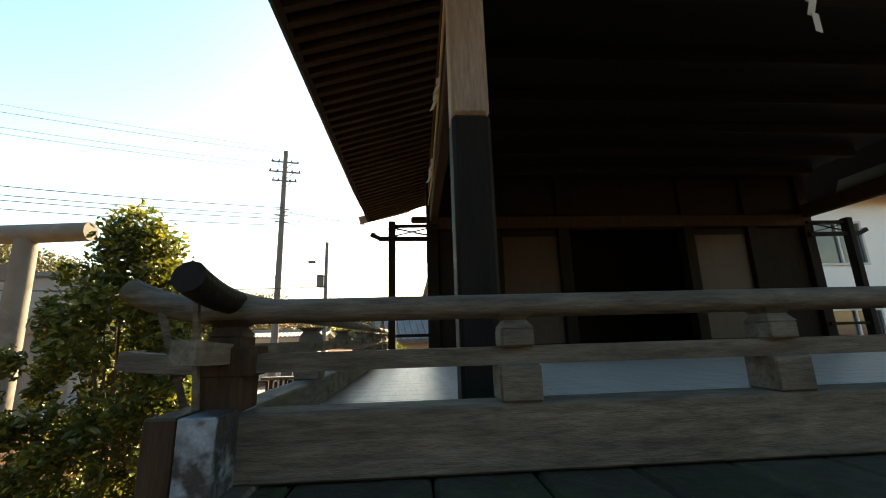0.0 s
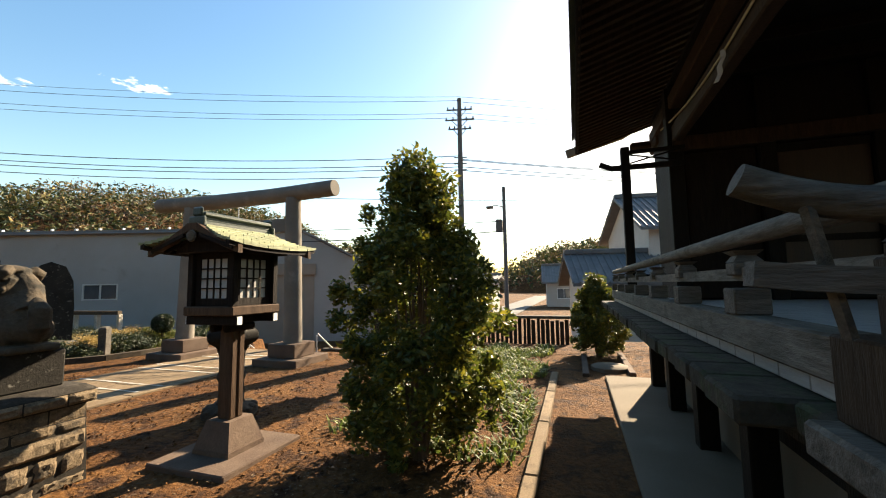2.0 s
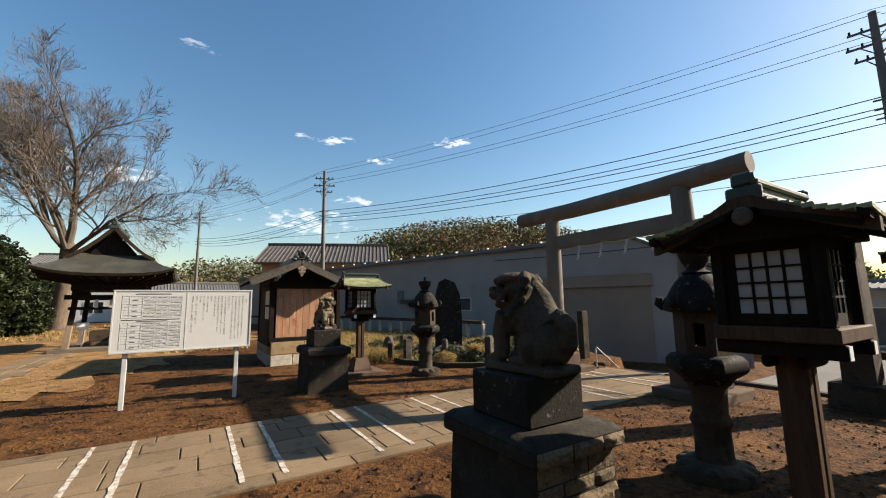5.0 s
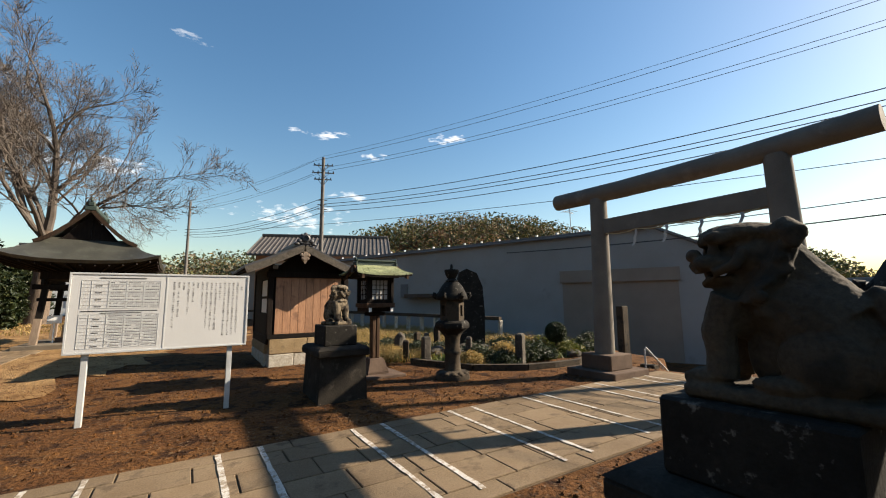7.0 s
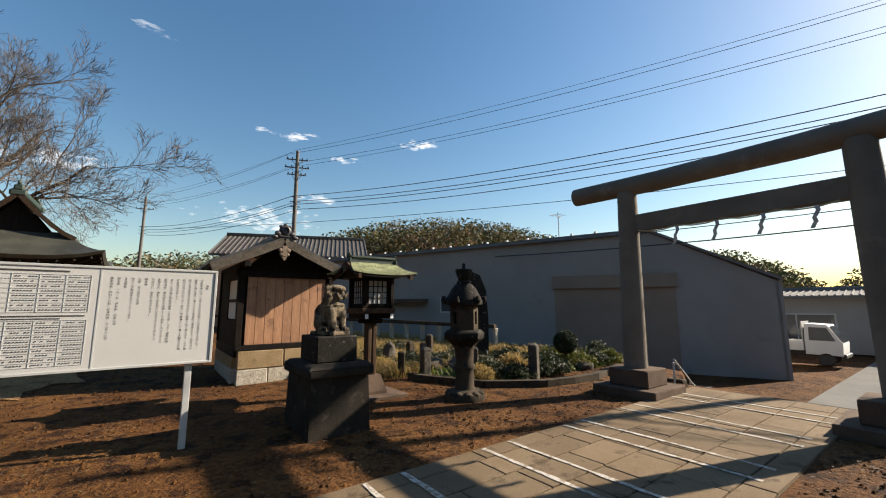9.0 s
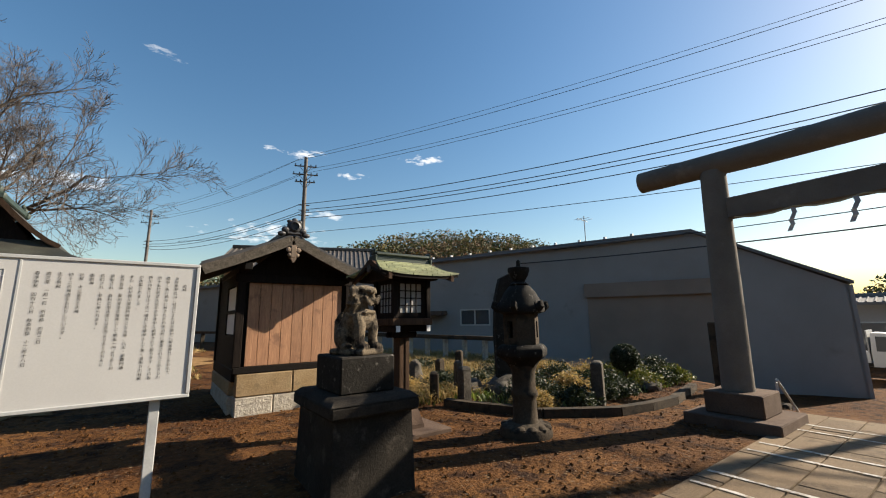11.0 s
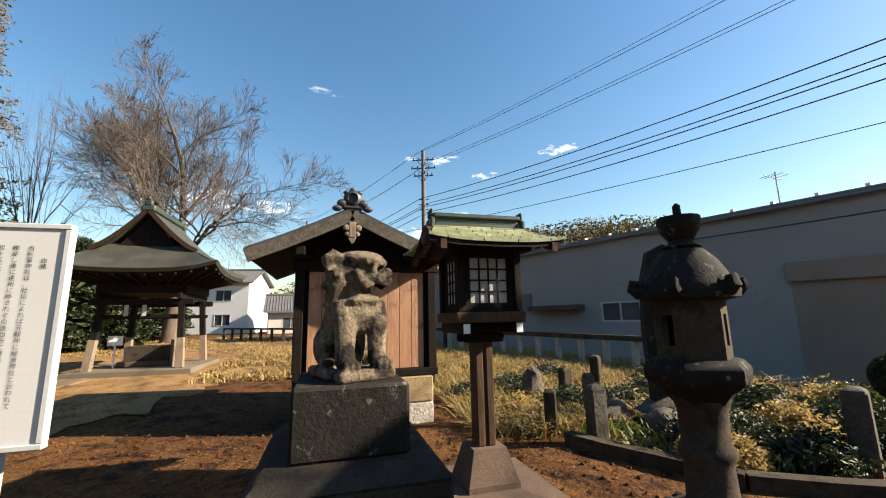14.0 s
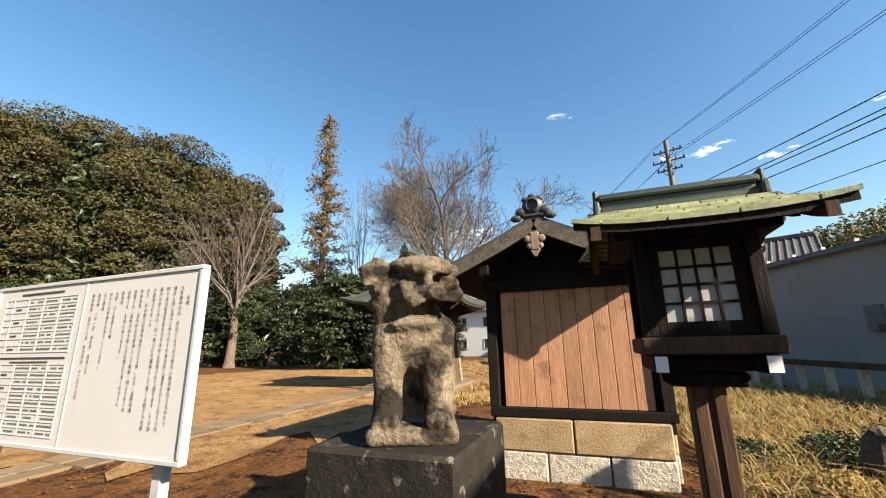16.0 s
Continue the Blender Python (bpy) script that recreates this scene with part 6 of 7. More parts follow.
part("elements", Build().tube([(-0.6, 0, 2.0), (0.6, 0.2, 2.0)], 0.015, 5).tube([(-0.4, -0.3, 2.0), (-0.4, 0.3, 2.0)], 0.012, 5).tube([(0, -0.3, 2.06), (0, 0.4, 2.06)], 0.012, 5).tube([(0.4, -0.2, 2.07), (0.4, 0.4, 2.07)], 0.012, 5), M_STEEL, ant)

# ---------------------------------------------------------------- utility poles and wires


def utility_pole(x, y, z0, top, turn, double):
    t = thing("utility_pole", "tall concrete utility pole with crossarms and insulators", "utility pole", (x, y, z0), "street utility poles", turn=turn)
    h = top - z0
    part("pole", Build().tube([(0, 0, -0.1), (0, 0, h)], [0.17, 0.10], 14), M_POLE, t)
    for k, dz in enumerate((0.55, 1.05, 1.5) if double else (0.6, 1.2)):
        w = (0.62, 0.70, 0.55)[k]
        part("crossarm", Build().box(-w, -0.03, h - dz - 0.03, w, 0.03, h - dz + 0.03), M_POLE, t)
        for q in (-w + 0.06, -w * 0.45, w * 0.45, w - 0.06):
            part("insulator", Build().lathe(q, 0, [(0.02, h - dz + 0.03), (0.04, h - dz + 0.06), (0.02, h - dz + 0.09), (0.035, h - dz + 0.12), (0.015, h - dz + 0.15)], 8), M_DARKSTONE, t)
        part("brace", Build().beam((-w * 0.6, 0.05, h - dz), (0, 0.1, h - dz - 0.45), 0.03, 0.03).beam((w * 0.6, 0.05, h - dz), (0, 0.1, h - dz - 0.45), 0.03, 0.03), M_POLE, t)
    for dz in (2.9, 3.2, 3.5):
        part("bracket", Build().box(-0.3, -0.03, h - dz - 0.02, 0.3, 0.03, h - dz + 0.02), M_POLE, t)
    return t


P1, P2, P3, P4 = (19.04, 3.0), (8.43, 27.6), (1.03, 48.7), (34.0, -30.0)
utility_pole(*P1, -1.0, 10.6, 103, True)
utility_pole(*P2, -1.2, 10.74, 160, True)
utility_pole(*P3, -0.8, 11.4, 165, False)
utility_pole(*P4, -1.0, 10.4, 30, True)
small_pole = thing("telephone_pole", "short street pole with a lamp and junction box", "street pole", (20.3, 1.2, -1))
part("pole", Build().tube([(0, 0, 0), (0, 0, 7.4)], [0.11, 0.08], 10), M_POLE, small_pole)
part("lamp_arm", Build().tube([(0, 0, 6.4), (0.3, 0.5, 6.6), (0.35, 0.7, 6.55)], 0.025, 6).box(0.2, 0.6, 6.45, 0.5, 0.95, 6.56, 0.03), M_POLE, small_pole)
part("box", Build().box(-0.2, 0.1, 5.2, 0.2, 0.4, 5.8, 0.03), M_POLE, small_pole)


def cable(p, q, za, zb, off, sag, r=0.010):
    a, c = Vector((*p, za)), Vector((*q, zb))
    side = (c - a).cross(Vector((0, 0, 1))).normalized() * off
    pts = [a.lerp(c, i / 16) + side - Vector((0, 0, 4 * sag * (i / 16) * (1 - i / 16))) for i in range(17)]
    single("overhead_cable", Build().tube(pts, r, 5), M_CABLE, "thin black overhead cable between utility poles", "cable", group="overhead cables")


for p, q, h0, h1 in ((P1, P2, 10.6, 11.0), (P2, P3, 11.0, 11.66), (P1, P4, 10.6, 10.4)):
    cable(p, q, h0 + 0.1, h1 + 0.1, 0, 0.35, 0.008)
    for off, dz in ((-0.65, 0.4), (0.6, 0.45), (0.0, 0.95)):
        cable(p, q, h0 - dz, h1 - dz, off, 0.45)
    for off, dz in ((-0.25, 2.9), (0.2, 3.1), (0.0, 3.35), (0.25, 3.6)):
        cable(p, q, h0 - dz, h1 - dz, off, 0.55, 0.018)
cable((13.2, 26.5), (19.5, 1.0), 4.9, 4.6, 0, 0.35, 0.016)
cable((13.0, 26.5), (19.5, 1.0), 4.5, 4.1, 0.2, 0.45, 0.022)
cable((3.0, 40.0), (30.0, -12.0), 7.5, 6.8, 0, 0.9, 0.014)

# ---------------------------------------------------------------- neighbouring houses


def house(at, turn, w, d, h, ridge, wall_m, roof_m, label, openings, overhang=0.5, category="house"):
    """A gabled house; its long front faces its own -y."""
    t = thing("house", label, category, at, turn=turn)
    wb = Build()
    xs = sorted({-w / 2, w / 2, *[o[0] for o in openings], *[o[1] for o in openings]})
    for x0, x1 in zip(xs, xs[1:]):
        cuts = sorted((o[2], o[3]) for o in openings if o[0] <= x0 and x1 <= o[1])
        z = 0.0
        for z0, z1 in cuts:
            wb.box(x0, -d / 2, z, x1, -d / 2 + 0.2, z0)
            z = z1
        wb.box(x0, -d / 2, z, x1, -d / 2 + 0.2, h)
    wb.box(-w / 2, -d / 2 + 0.2, 0, -w / 2 + 0.2, d / 2, h).box(w / 2 - 0.2, -d / 2 + 0.2, 0, w / 2, d / 2, h).box(-w / 2 + 0.2, d / 2 - 0.2, 0, w / 2 - 0.2, d / 2, h)
    for s in (-1, 1):
        wb.add([(s * w / 2, -d / 2, h), (s * w / 2, d / 2, h), (s * w / 2, 0, ridge), (s * (w / 2 - 0.2), -d / 2, h), (s * (w / 2 - 0.2), d / 2, h), (s * (w / 2 - 0.2), 0, ridge)], [(0, 1, 2), (5, 4, 3), (0, 3, 4, 1), (1, 4, 5, 2), (2, 5, 3, 0)])
    part("wall", wb, wall_m, t)
    sl = (ridge - h) / (d / 2)
    for s in (-1, 1):
        e = d / 2 + overhang
        part("roof", Build().slab([[(x, s * y, ridge + 0.08 - sl * y) for x in (-w / 2 - overhang, w / 2 + overhang)] for y in (0, e)][:: -s], 0.14), roof_m, t)
        n = int((w + 2 * overhang) / 0.3)
        for i in range(n + 1):
            x = -w / 2 - overhang + (w + 2 * overhang) * i / n
            part("tile_roll", Build().tube([(x, 0, ridge + 0.1), (x, s * e, ridge + 0.1 - sl * e)], 0.045, 6), roof_m, t)
    part("ridge", Build().box(-w / 2 - overhang, -0.14, ridge + 0.05, w / 2 + overhang, 0.14, ridge + 0.3, 0.04), roof_m, t)
    for x0, x1, z0, z1 in openings:
        f = part("window", Build().box(x0, -d / 2 - 0.03, z0, x1, -d / 2 + 0.08, z0 + 0.07).box(x0, -d / 2 - 0.03, z1 - 0.07, x1, -d / 2 + 0.08, z1).box(x0, -d / 2 - 0.03, z0 + 0.07, x0 + 0.07, -d / 2 + 0.08, z1 - 0.07).box(x1 - 0.07, -d / 2 - 0.03, z0 + 0.07, x1, -d / 2 + 0.08, z1 - 0.07).box((x0 + x1) / 2 - 0.03, -d / 2 - 0.02, z0 + 0.07, (x0 + x1) / 2 + 0.03, -d / 2 + 0.08, z1 - 0.07), M_STEEL, t)
        part("pane", Build().box(x0 + 0.07, -d / 2 + 0.03, z0 + 0.07, x1 - 0.07, -d / 2 + 0.05, z1 - 0.07), M_GLASS, f)
    return t


M_BROWNTILE = surf("brown_grey_tile", (0.055, 0.048, 0.042), (0.085, 0.075, 0.066), 2, 0.7, 0.2, 40)
M_SLATE = surf("grey_house_tile", (0.085, 0.083, 0.08), (0.12, 0.117, 0.112), 2, 0.6, 0.1, 40)
house((21.9, -3.8, -1.0), -80, 3.8, 3.6, 2.9, 4.0, M_CREAM, M_SLATE, "low house with a glossy grey tiled roof", [(-1.2, 0.3, 0.8, 2.0)])
house((26.0, -8.6, -1.0), -80, 8.0, 7.0, 5.4, 7.3, M_CREAM, M_SLATE, "two-storey pale house with a dark roof", [(-3, -1.2, 1.0, 2.2), (1.0, 2.8, 3.6, 4.9), (-3, -1.4, 3.6, 4.9)])
house((10.8, 34.5, -0.6), -22, 9.0, 7.0, 5.4, 7.0, M_ORANGE, M_BROWNTILE, "two-storey house with orange walls and a brown-grey roof", [(-3.2, -1.4, 3.4, 4.6), (1.0, 3.0, 3.4, 4.6)])
house((-9.5, 62.0, 0), -10, 9.0, 7.0, 6.0, 7.6, M_WHITE, M_SLATE, "two-storey white house beyond the yard", [(-3.2, -1.6, 0.9, 2.2), (0.8, 2.6, 0.9, 2.2), (-3.2, -1.6, 3.7, 5.0), (0.8, 2.6, 3.7, 5.0)])
house((1.0, 56.0, -0.3), 5, 8.0, 6.0, 2.8, 4.4, M_CREAM, M_SLATE, "low pale house beyond the yard", [(-2.6, -0.9, 0.8, 2.0), (0.6, 2.4, 0.8, 2.0)])
house((34.6, 8.3, -1.0), -85, 7.6, 6.0, 3.05, 3.35, M_STUCCO, M_ROOFMETAL, "low grey garage with dark open bays along the street", [(-3.4, -0.1, 0.05, 2.1), (1.2, 3.0, 0.05, 2.1)])
house((60.0, -14.0, -1.0), -100, 9.0, 7.0, 5.2, 7.0, M_CREAM, M_SLATE, "distant pale house among trees", [(-3, -1.2, 1.0, 2.2), (1.0, 2.8, 3.4, 4.6)])
house((52.0, -2.0, -1.0), -85, 7.0, 6.0, 3.0, 4.8, M_STUCCO, M_SLATE, "distant low house with a dark roof", [(-2.4, -0.9, 0.9, 2.1), (0.8, 2.4, 0.9, 2.1)])
house((15.5, -17.5, 0), -90, 9.0, 8.0, 5.6, 7.4, M_WHITE, M_SLATE, "two-storey white-walled building behind the hall", [(-3.0, -1.4, 0.9, 2.2), (1.2, 2.8, 0.9, 2.2), (-3.0, -1.4, 3.4, 4.7), (1.2, 2.8, 3.4, 4.7)])
truck = thing("small_truck", "small white flatbed truck parked before the garage", "truck", (25.6, 8.7, -1.0), turn=-90)
cab = Build()
side = [(0.45, 0.45), (1.62, 0.45), (1.66, 0.95), (1.22, 1.72), (0.5, 1.76), (0.45, 1.0)]
cab.add([(x, -0.7, z) for x, z in side] + [(x, 0.7, z) for x, z in side], [tuple(range(6)), tuple(range(11, 5, -1))] + [(i, 6 + i, 6 + (i + 1) % 6, (i + 1) % 6) for i in range(6)])
part("cab", cab, M_WHITE, truck)
part("windscreen", Build().add([(1.66, -0.6, 1.02), (1.66, 0.6, 1.02), (1.29, 0.58, 1.66), (1.29, -0.58, 1.66)], [(0, 1, 2, 3)]), M_GLASS, truck)
for y in (-0.705, 0.705):
    part("side_window", Build().add([(0.6, y, 1.05), (1.45, y, 1.05), (1.2, y, 1.6), (0.62, y, 1.62)], [(0, 1, 2, 3) if y < 0 else (3, 2, 1, 0)]), M_GLASS, truck)
part("bumper", Build().box(1.6, -0.68, 0.35, 1.72, 0.68, 0.52, 0.03), M_CABLE, truck)
part("chassis", Build().box(-1.6, -0.45, 0.4, 1.5, 0.45, 0.58, 0.02), M_CABLE, truck)
part("bed", Build().box(-1.65, -0.7, 0.6, 0.4, 0.7, 0.68).box(-1.65, -0.7, 0.68, 0.4, -0.66, 0.98).box(-1.65, 0.66, 0.68, 0.4, 0.7, 0.98).box(-1.65, -0.66, 0.68, -1.61, 0.66, 0.98), M_WHITE, truck)
part("headboard", Build().box(0.36, -0.66, 0.68, 0.4, 0.66, 1.85), M_STEEL, truck)
for x in (-1.0, 1.1):
    for y in (-0.7, 0.58):
        wv = Build().lathe(0, 0, [(0.25, 0), (0.28, 0.03), (0.28, 0.09), (0.25, 0.12)], 16)
        wv.v = [(x + a, y + z, 0.28 + c) for a, c, z in wv.v]
        part("wheel", wv, M_CABLE, truck)

# ---------------------------------------------------------------- trees and hills


def branch(b, p, d, length, r, depth, rng, droop):
    """One limb that bends as it grows, with side limbs along its outer part."""
    n = 7 if depth > 2 else 5 if depth else 3
    pts, rad, ds = [p.copy()], [r], [d.copy()]
    for i in range(n):
        d = (d + Vector(rng.normal(size=3)) * (0.15 if depth else 0.2) + Vector((0, 0, -droop * (i / n) + 0.05))).normalized()
        p = p + d * length / n
        pts.append(p.copy())
        ds.append(d.copy())
        rad.append(max(0.011, r * (1 - 0.72 * (i + 1) / n)))
    b.tube(pts, rad, 8 if depth > 2 else 5 if depth > 1 else 3)
    if depth == 0:
        return
    kids = {4: 7, 3: 7, 2: 7, 1: 7}[depth]
    side = rng.uniform(0, 2 * math.pi)
    for k in range(kids):
        f = 0.22 + 0.78 * (k + rng.uniform(0, 0.8)) / kids
        j = min(n, max(1, round(f * n)))
        e = ds[j].cross(Vector((0.3, 0.2, 1))).normalized()
        e2 = ds[j].cross(e)
        side += 2.4 + rng.uniform(-0.5, 0.5)
        out = e * math.cos(side) + e2 * math.sin(side)
        nd = (ds[j] * rng.uniform(0.75, 1.1) + out * rng.uniform(0.5, 0.85) + Vector((0, 0, 0.05))).normalized()
        branch(b, pts[j], nd, length * rng.uniform(0.42, 0.62) * (1.15 - 0.35 * f), rad[j] * rng.uniform(0.5, 0.72), depth - 1, rng, droop)


def bare_tree(at, height, half, r, seed, label, depth=4, limbs=6, fork=0.33, droop=0.05):
    rng = np.random.default_rng(seed)
    t = thing("bare_tree", label, "tree", at, "bare winter trees")
    b = Build()
    z0 = height * fork
    for k in range(limbs):
        a = 2 * math.pi * k / limbs + rng.uniform(0, 0.7)
        lean = 0.15 if k == 0 else rng.uniform(0.5, 1.35)
        branch(b, Vector((0, 0, z0 * (1 - 0.12 * k / limbs))), Vector((lean * math.cos(a), lean * math.sin(a), 1.0)).normalized(), height * (0.55 if k == 0 else rng.uniform(0.46, 0.56)), r * (0.6 if k == 0 else rng.uniform(0.32, 0.46)), depth, rng, droop)
    v = np.array(b.v)
    v[:, 2] = z0 + (v[:, 2] - z0) * (height - z0) / (v[:, 2].max() - z0)
    v[:, :2] *= half / np.percentile(np.hypot(v[:, 0], v[:, 1]), 92)
    b.v = [tuple(p) for p in v.tolist()]
    part("trunk", Build().tube([(0, 0, -0.2), (0, 0, 0.5), (0.08, 0.05, z0 * 0.55), (0, 0, z0 + 0.3)], [r * 1.6, r * 1.1, r * 0.92, r * 0.7], 12), M_BARK, t)
    part("crown", b, M_TWIG, t)
    return t


bare_tree((-6.7, 37.8, -0.2), 19.8, 8.3, 0.54, 58, "large bare zelkova tree with a fan of fine branches", 4, 7, 0.3)
bare_tree((-16.5, 40.0, 0), 20.0, 2.6, 0.32, 52, "slender bare tree beside the evergreens", 2, 9, 0.3, 0.0)
bare_tree((-22.6, 31.5, 0), 18.5, 6.2, 0.34, 53, "leafless tree with spreading reddish limbs before the evergreens", 2, 11, 0.25)
bare_tree((-25.5, 28.0, 0), 10.0, 3.4, 0.2, 54, "small leafless tree with reddish twigs before the evergreens", 3, 6, 0.2)


def leafy_tree(name, at, w, h, count, size, material, seed, label, base=0.15):
    rng = np.random.default_rng(seed)
    t = thing(name, label, "tree", at)
    tb = Build().tube([(0, 0, -0.2), (0, 0, h * 0.25), (0.1, 0, h * 0.8)], [h * 0.04, h * 0.028, h * 0.008], 10)
    for k in range(10):
        a = 2.4 * k
        z = h * (0.22 + 0.055 * k)
        part("limb", Build().tube([(0, 0, z), (w * 0.3 * math.cos(a), w * 0.3 * math.sin(a), z + h * 0.06), (w * 0.6 * math.cos(a), w * 0.6 * math.sin(a), z + h * 0.1)], [h * 0.012, h * 0.008, h * 0.003], 6), M_BARK, t)
    part("trunk", tb, M_BARK, t)
    # billowing clumps over the outside, coarser dark leaves within to colour the gaps' shade
    m = 150
    z = base + (0.96 - base) * rng.uniform(size=m) ** 0.8
    pr = np.sqrt(np.maximum(0.03, 1 - np.abs((z - 0.42) / 0.56) ** 2.4))
    a = rng.uniform(0, 2 * math.pi, m)
    q = w * pr * rng.uniform(0.6, 1.0, m)
    cl = np.stack([q * np.cos(a), q * np.sin(a), z * h], 1)
    cr = w * 0.22 * rng.uniform(0.5, 1.4, m)
    k = rng.integers(0, m, count)
    dv = rng.normal(size=(count, 3))
    dv /= np.linalg.norm(dv, axis=1)[:, None]
    dv[:, 2] = np.where(dv[:, 2] < 0, dv[:, 2] * 0.15, dv[:, 2])
    p = cl[k] + dv * cr[k][:, None] * rng.uniform(0.85, 1.04, (count, 1)) * np.array([1, 1, 0.62])
    p[:, 2] = np.maximum(p[:, 2], 0.2)
    part("crown", leaves(p, size, rng), material, t, smooth=0)
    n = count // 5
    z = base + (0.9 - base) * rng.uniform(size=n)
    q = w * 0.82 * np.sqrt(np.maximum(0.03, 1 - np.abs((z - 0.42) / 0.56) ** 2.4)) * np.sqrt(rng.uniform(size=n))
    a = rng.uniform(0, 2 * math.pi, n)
    part("gap_shade_leaves", leaves(np.stack([q * np.cos(a), q * np.sin(a), z * h], 1), size * 2.6, rng), L_DARK, t, smooth=0)
    return t


# the last four oaks stay unseen, added to cut sky light from behind
for i, (x, y, w, h) in enumerate([(-29.5, 36.5, 5.6, 19.0), (-33.5, 31.5, 7.6, 21.5), (-36.5, 26, 8.0, 21), (-39, 19.5, 7.8, 20.5), (-41, 12.5, 7.6, 20), (-43, 5, 7, 19), (-42, -6, 7, 19), (-40, -17, 7, 20), (-36, -28, 7, 19)]):
    leafy_tree("evergreen_oak", (x, y, 0), w, h, 66000 if i < 5 else 16000, 0.26 if i < 5 else 0.5, L_OAK, 61 + i, "tall evergreen oak with olive foliage; rear ones added to block sky")
for i, (x, y, w, h) in enumerate([(-8.6, 31.0, 2.0, 5.6), (-11.6, 30.6, 2.6, 6.4), (-6.9, 31.8, 1.1, 3.0), (-12.5, 39, 2.8, 6.0), (-16, 38, 3.2, 6.8), (-20, 37, 3.4, 7.2), (-9.5, 43, 2.4, 4.8), (-24.5, 34, 3.6, 7.0), (-28.5, 29.5, 3.6, 7.0), (-31.5, 24, 3.6, 7.0), (-33.5, 18, 3.6, 6.8), (-35, 11, 3.6, 6.5)]):
    leafy_tree("evergreen_tree", (x, y, 0), w, h, 12000, 0.24, L_DARK, 71 + i, "low dark evergreen at the yard's edge", 0.02)

# thin ragged conifer
rng = np.random.default_rng(81)
con = thing("brown_conifer", "tall thin ragged conifer with browning foliage", "tree", (-20.3, 39.0, 0))
part("trunk", Build().tube([(0, 0, -0.2), (0.1, 0, 10), (0.0, 0.1, 19), (0.1, 0, 25.6)], [0.36, 0.28, 0.14, 0.03], 10), M_BARK, con)
tw, sp = Build(), []
z = 6.0
while z < 25.3:
    a = rng.uniform(0, 2 * math.pi)
    ln = (0.7 + 3.3 * (1 - z / 26.5)) * rng.uniform(0.3, 1.25)
    e = Vector((math.cos(a), math.sin(a), 0))
    p1, p2 = e * ln * 0.55 + Vector((0.05, 0, z + 0.12 * ln)), e * ln + Vector((0.05, 0, z + rng.uniform(-0.25, 0.35) * ln))
    tw.tube([(0.05, 0, z), p1, p2], [0.045, 0.03, 0.012], 4)
    if rng.uniform() < 0.8:
        for q in range(int(28 * ln)):
            f = rng.uniform(0.15, 1.05)
            sp.append(tuple(Vector((0.05, 0, z)).lerp(p1, f / 0.55) if f < 0.55 else p1.lerp(p2, (f - 0.55) / 0.45)))
    z += rng.uniform(0.03, 0.14)
sp = np.array(sp)
tagged(part("limb", tw, M_TWIG, con), kind="stuff")
part("crown", leaves(sp + rng.normal(size=sp.shape) * 0.2, 0.3, rng), L_CONIFER, con, smooth=0)


def wooded_hill(name, cx, cy, rx, ry, h, count, size, seed, label):
    rng = np.random.default_rng(seed)
    t = thing(name, label, "hill", (cx, cy, -1.2), kind="structure")
    n, rows = 28, []
    b = Build()
    for k in range(9):
        q = k / 8
        for i in range(n):
            a = 2 * math.pi * i / n
            b.v.append((rx * (1 - q) * math.cos(a), ry * (1 - q) * math.sin(a), h * (1 - (1 - q) ** 3.2) * (0.75 + 0.18 * noise.noise((3 * math.cos(a), 3 * math.sin(a), q * 2 + seed)))))
    for k in range(8):
        b.f += [(k * n + i, k * n + (i + 1) % n, (k + 1) * n + (i + 1) % n, (k + 1) * n + i) for i in range(n)]
    part("slope", b, M_EARTH, t)
    a, q = rng.uniform(0, 2 * math.pi, count), np.sqrt(rng.uniform(0, 1, count))
    k = rng.integers(0, count // 45, count)
    ca, cq = a[: count // 45], q[: count // 45]
    c = np.stack([rx * cq * np.cos(ca), ry * cq * np.sin(ca), h * (1 - cq**3.2) * 0.75], 1)
    cr = rng.uniform(1.6, 3.6, len(c))
    dv = rng.normal(size=(count, 3))
    dv /= np.linalg.norm(dv, axis=1)[:, None]
    p = c[k] + dv * cr[k][:, None] * np.array([1, 1, 1.15]) + np.array([0, 0, 1]) * cr[k][:, None] * 0.9
    kind = rng.integers(0, 5, len(c))[k]
    for nm, pick, mt in (("broadleaf_woods", kind < 2, L_HILL), ("pine_woods", kind == 2, L_PINE), ("bare_woods", kind > 2, L_BROWNWOOD)):
        part(nm, leaves(p[pick], size * (0.7 if nm == "bare_woods" else 1.0), rng), mt, t, smooth=0)
    return t


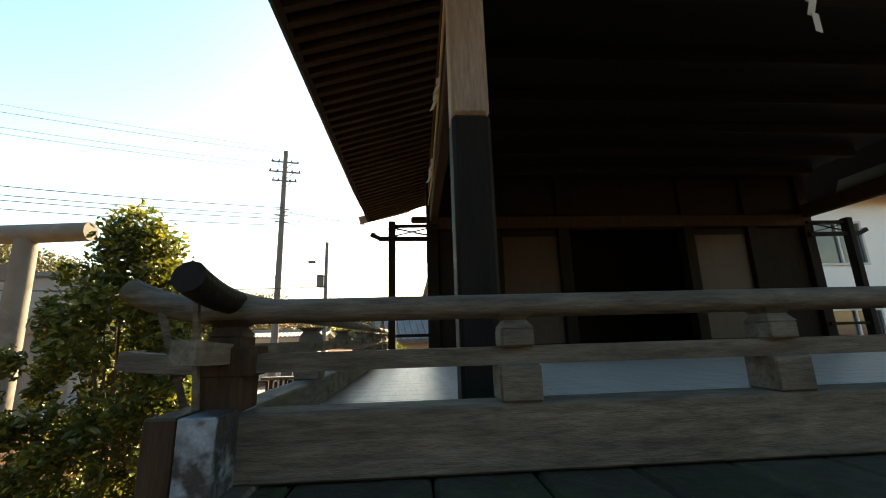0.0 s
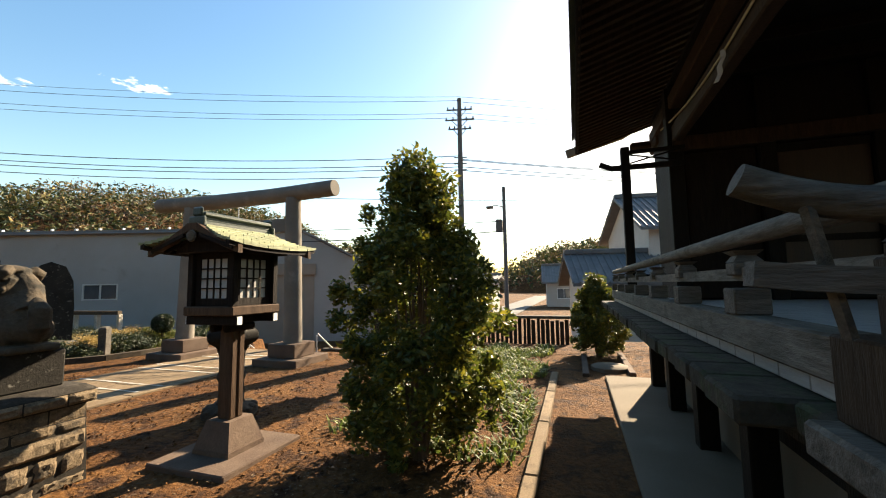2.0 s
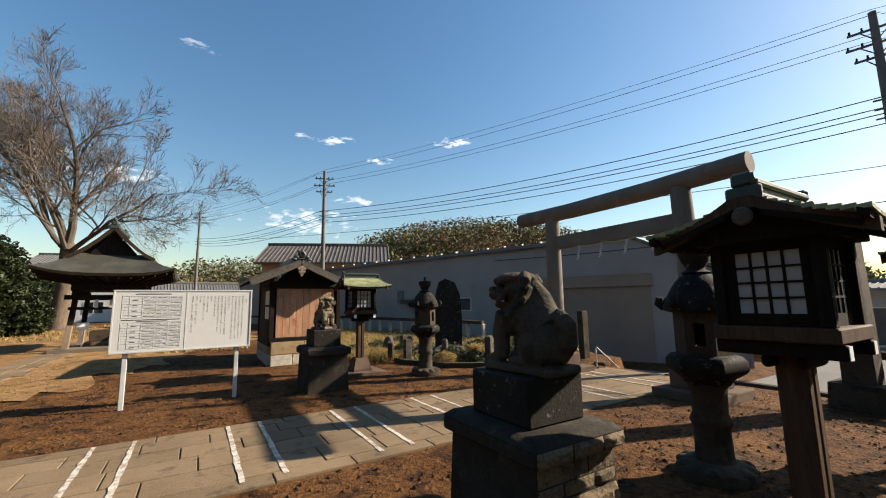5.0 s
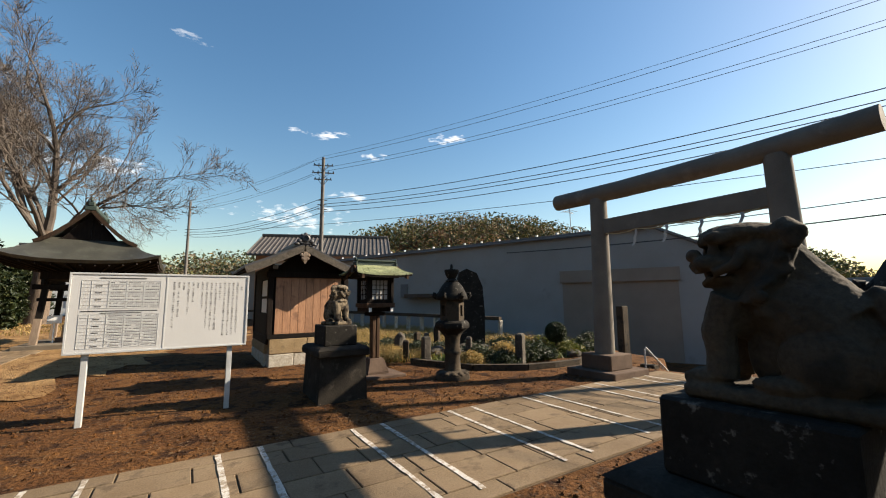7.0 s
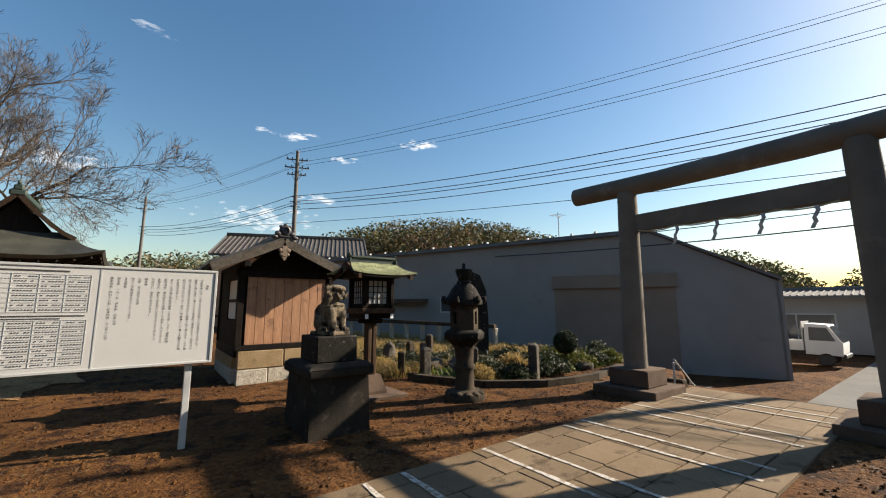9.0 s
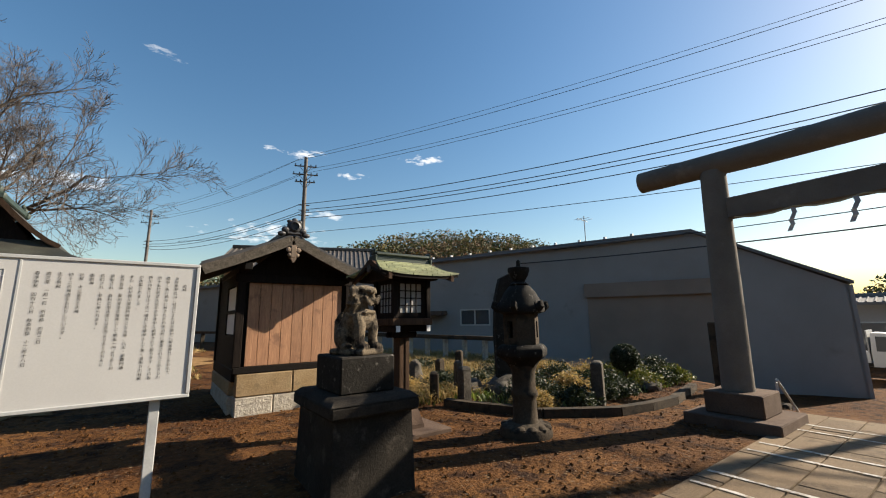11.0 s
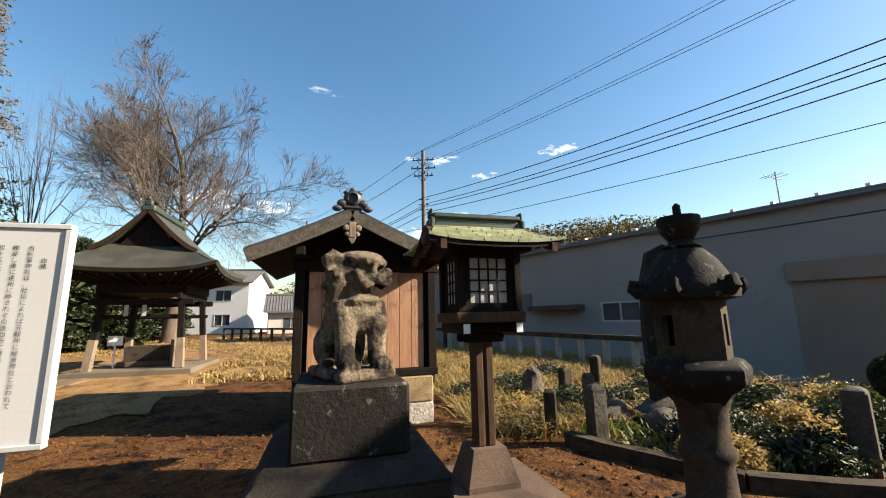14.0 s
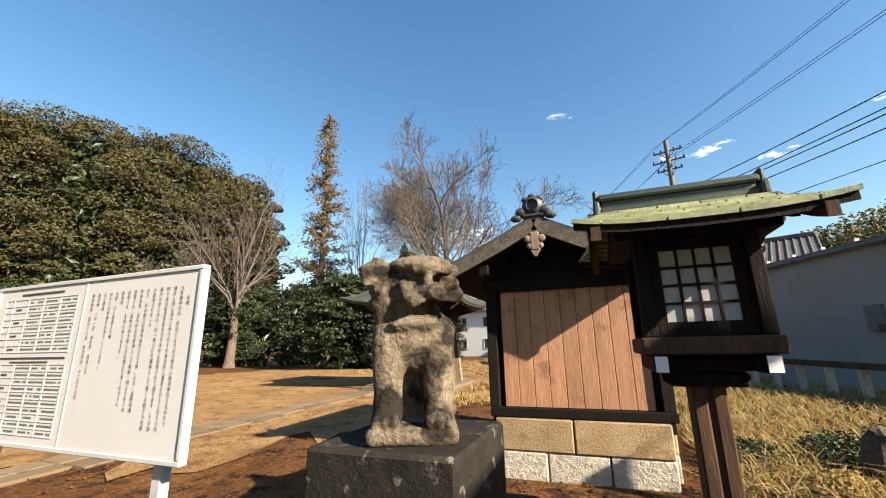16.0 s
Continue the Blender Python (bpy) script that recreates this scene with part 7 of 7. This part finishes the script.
wooded_hill("hill", 88, 108, 66, 46, 30, 110000, 0.95, 91, "wooded hill with olive and autumn-brown trees")
wooded_hill("hill", 150, 62, 64, 34, 18, 40000, 1.2, 92, "distant low wooded ridge")
wooded_hill("hill", 170, -15, 60, 45, 17, 38000, 1.3, 93, "distant low wooded ridge in haze")
wooded_hill("hill", 14, 125, 30, 26, 12, 26000, 0.9, 94, "low dark wooded rise beyond the houses")

# ---------------------------------------------------------------- tall stone lantern by the branch path
tall = thing("tall_stone_lantern", "tall tiered stone lantern on a stepped block base", "stone lantern", (-5.6, 10.3, 0))
rng = np.random.default_rng(15)
for k, (half, z0, z1) in enumerate(((1.0, -0.05, 0.3), (0.85, 0.3, 0.75), (0.85, 0.75, 1.2), (0.7, 1.2, 1.4))):
    part("core", Build().box(-half + 0.05, -half + 0.05, z0, half - 0.05, half - 0.05, z1), M_JOINT, tall)
    for q in range(4):
        m = pose(0, 0, 0, 0, 0, 90 * q)
        x = -half
        while x < half - 0.12:
            w = min(rng.uniform(0.3, 0.55), half - x)
            bb = Build().box(x + 0.006, -half, z0 + 0.006, x + w - 0.006, -half + 0.25, z1 - 0.006, 0.015)
            bb.v = [tuple(m @ Vector(p)) for p in bb.v]
            part("block", bb, M_STONE if k != 1 else M_ROUGHSTONE, tall)
            x += w
part("shaft", Build().lathe(0, 0, [(0.42, 1.4), (0.45, 1.5), (0.28, 1.62), (0.24, 2.2), (0.3, 2.35), (0.5, 2.45), (0.52, 2.6)], 16), M_STONE, tall)
part("fire_box", Build().lathe(0, 0, [(0.34, 2.6), (0.34, 3.15)], 6), M_ROUGHSTONE, tall)
part("cap", Build().lathe(0, 0, [(0.36, 3.12), (0.68, 3.22), (0.66, 3.3), (0.4, 3.5), (0.2, 3.72), (0.15, 3.76)], 6), M_DARKSTONE, tall)
part("finial", Build().lathe(0, 0, [(0.15, 3.74), (0.22, 3.82), (0.16, 3.9), (0.2, 4.0), (0.12, 4.14), (0.03, 4.28)], 12), M_STONE, tall)
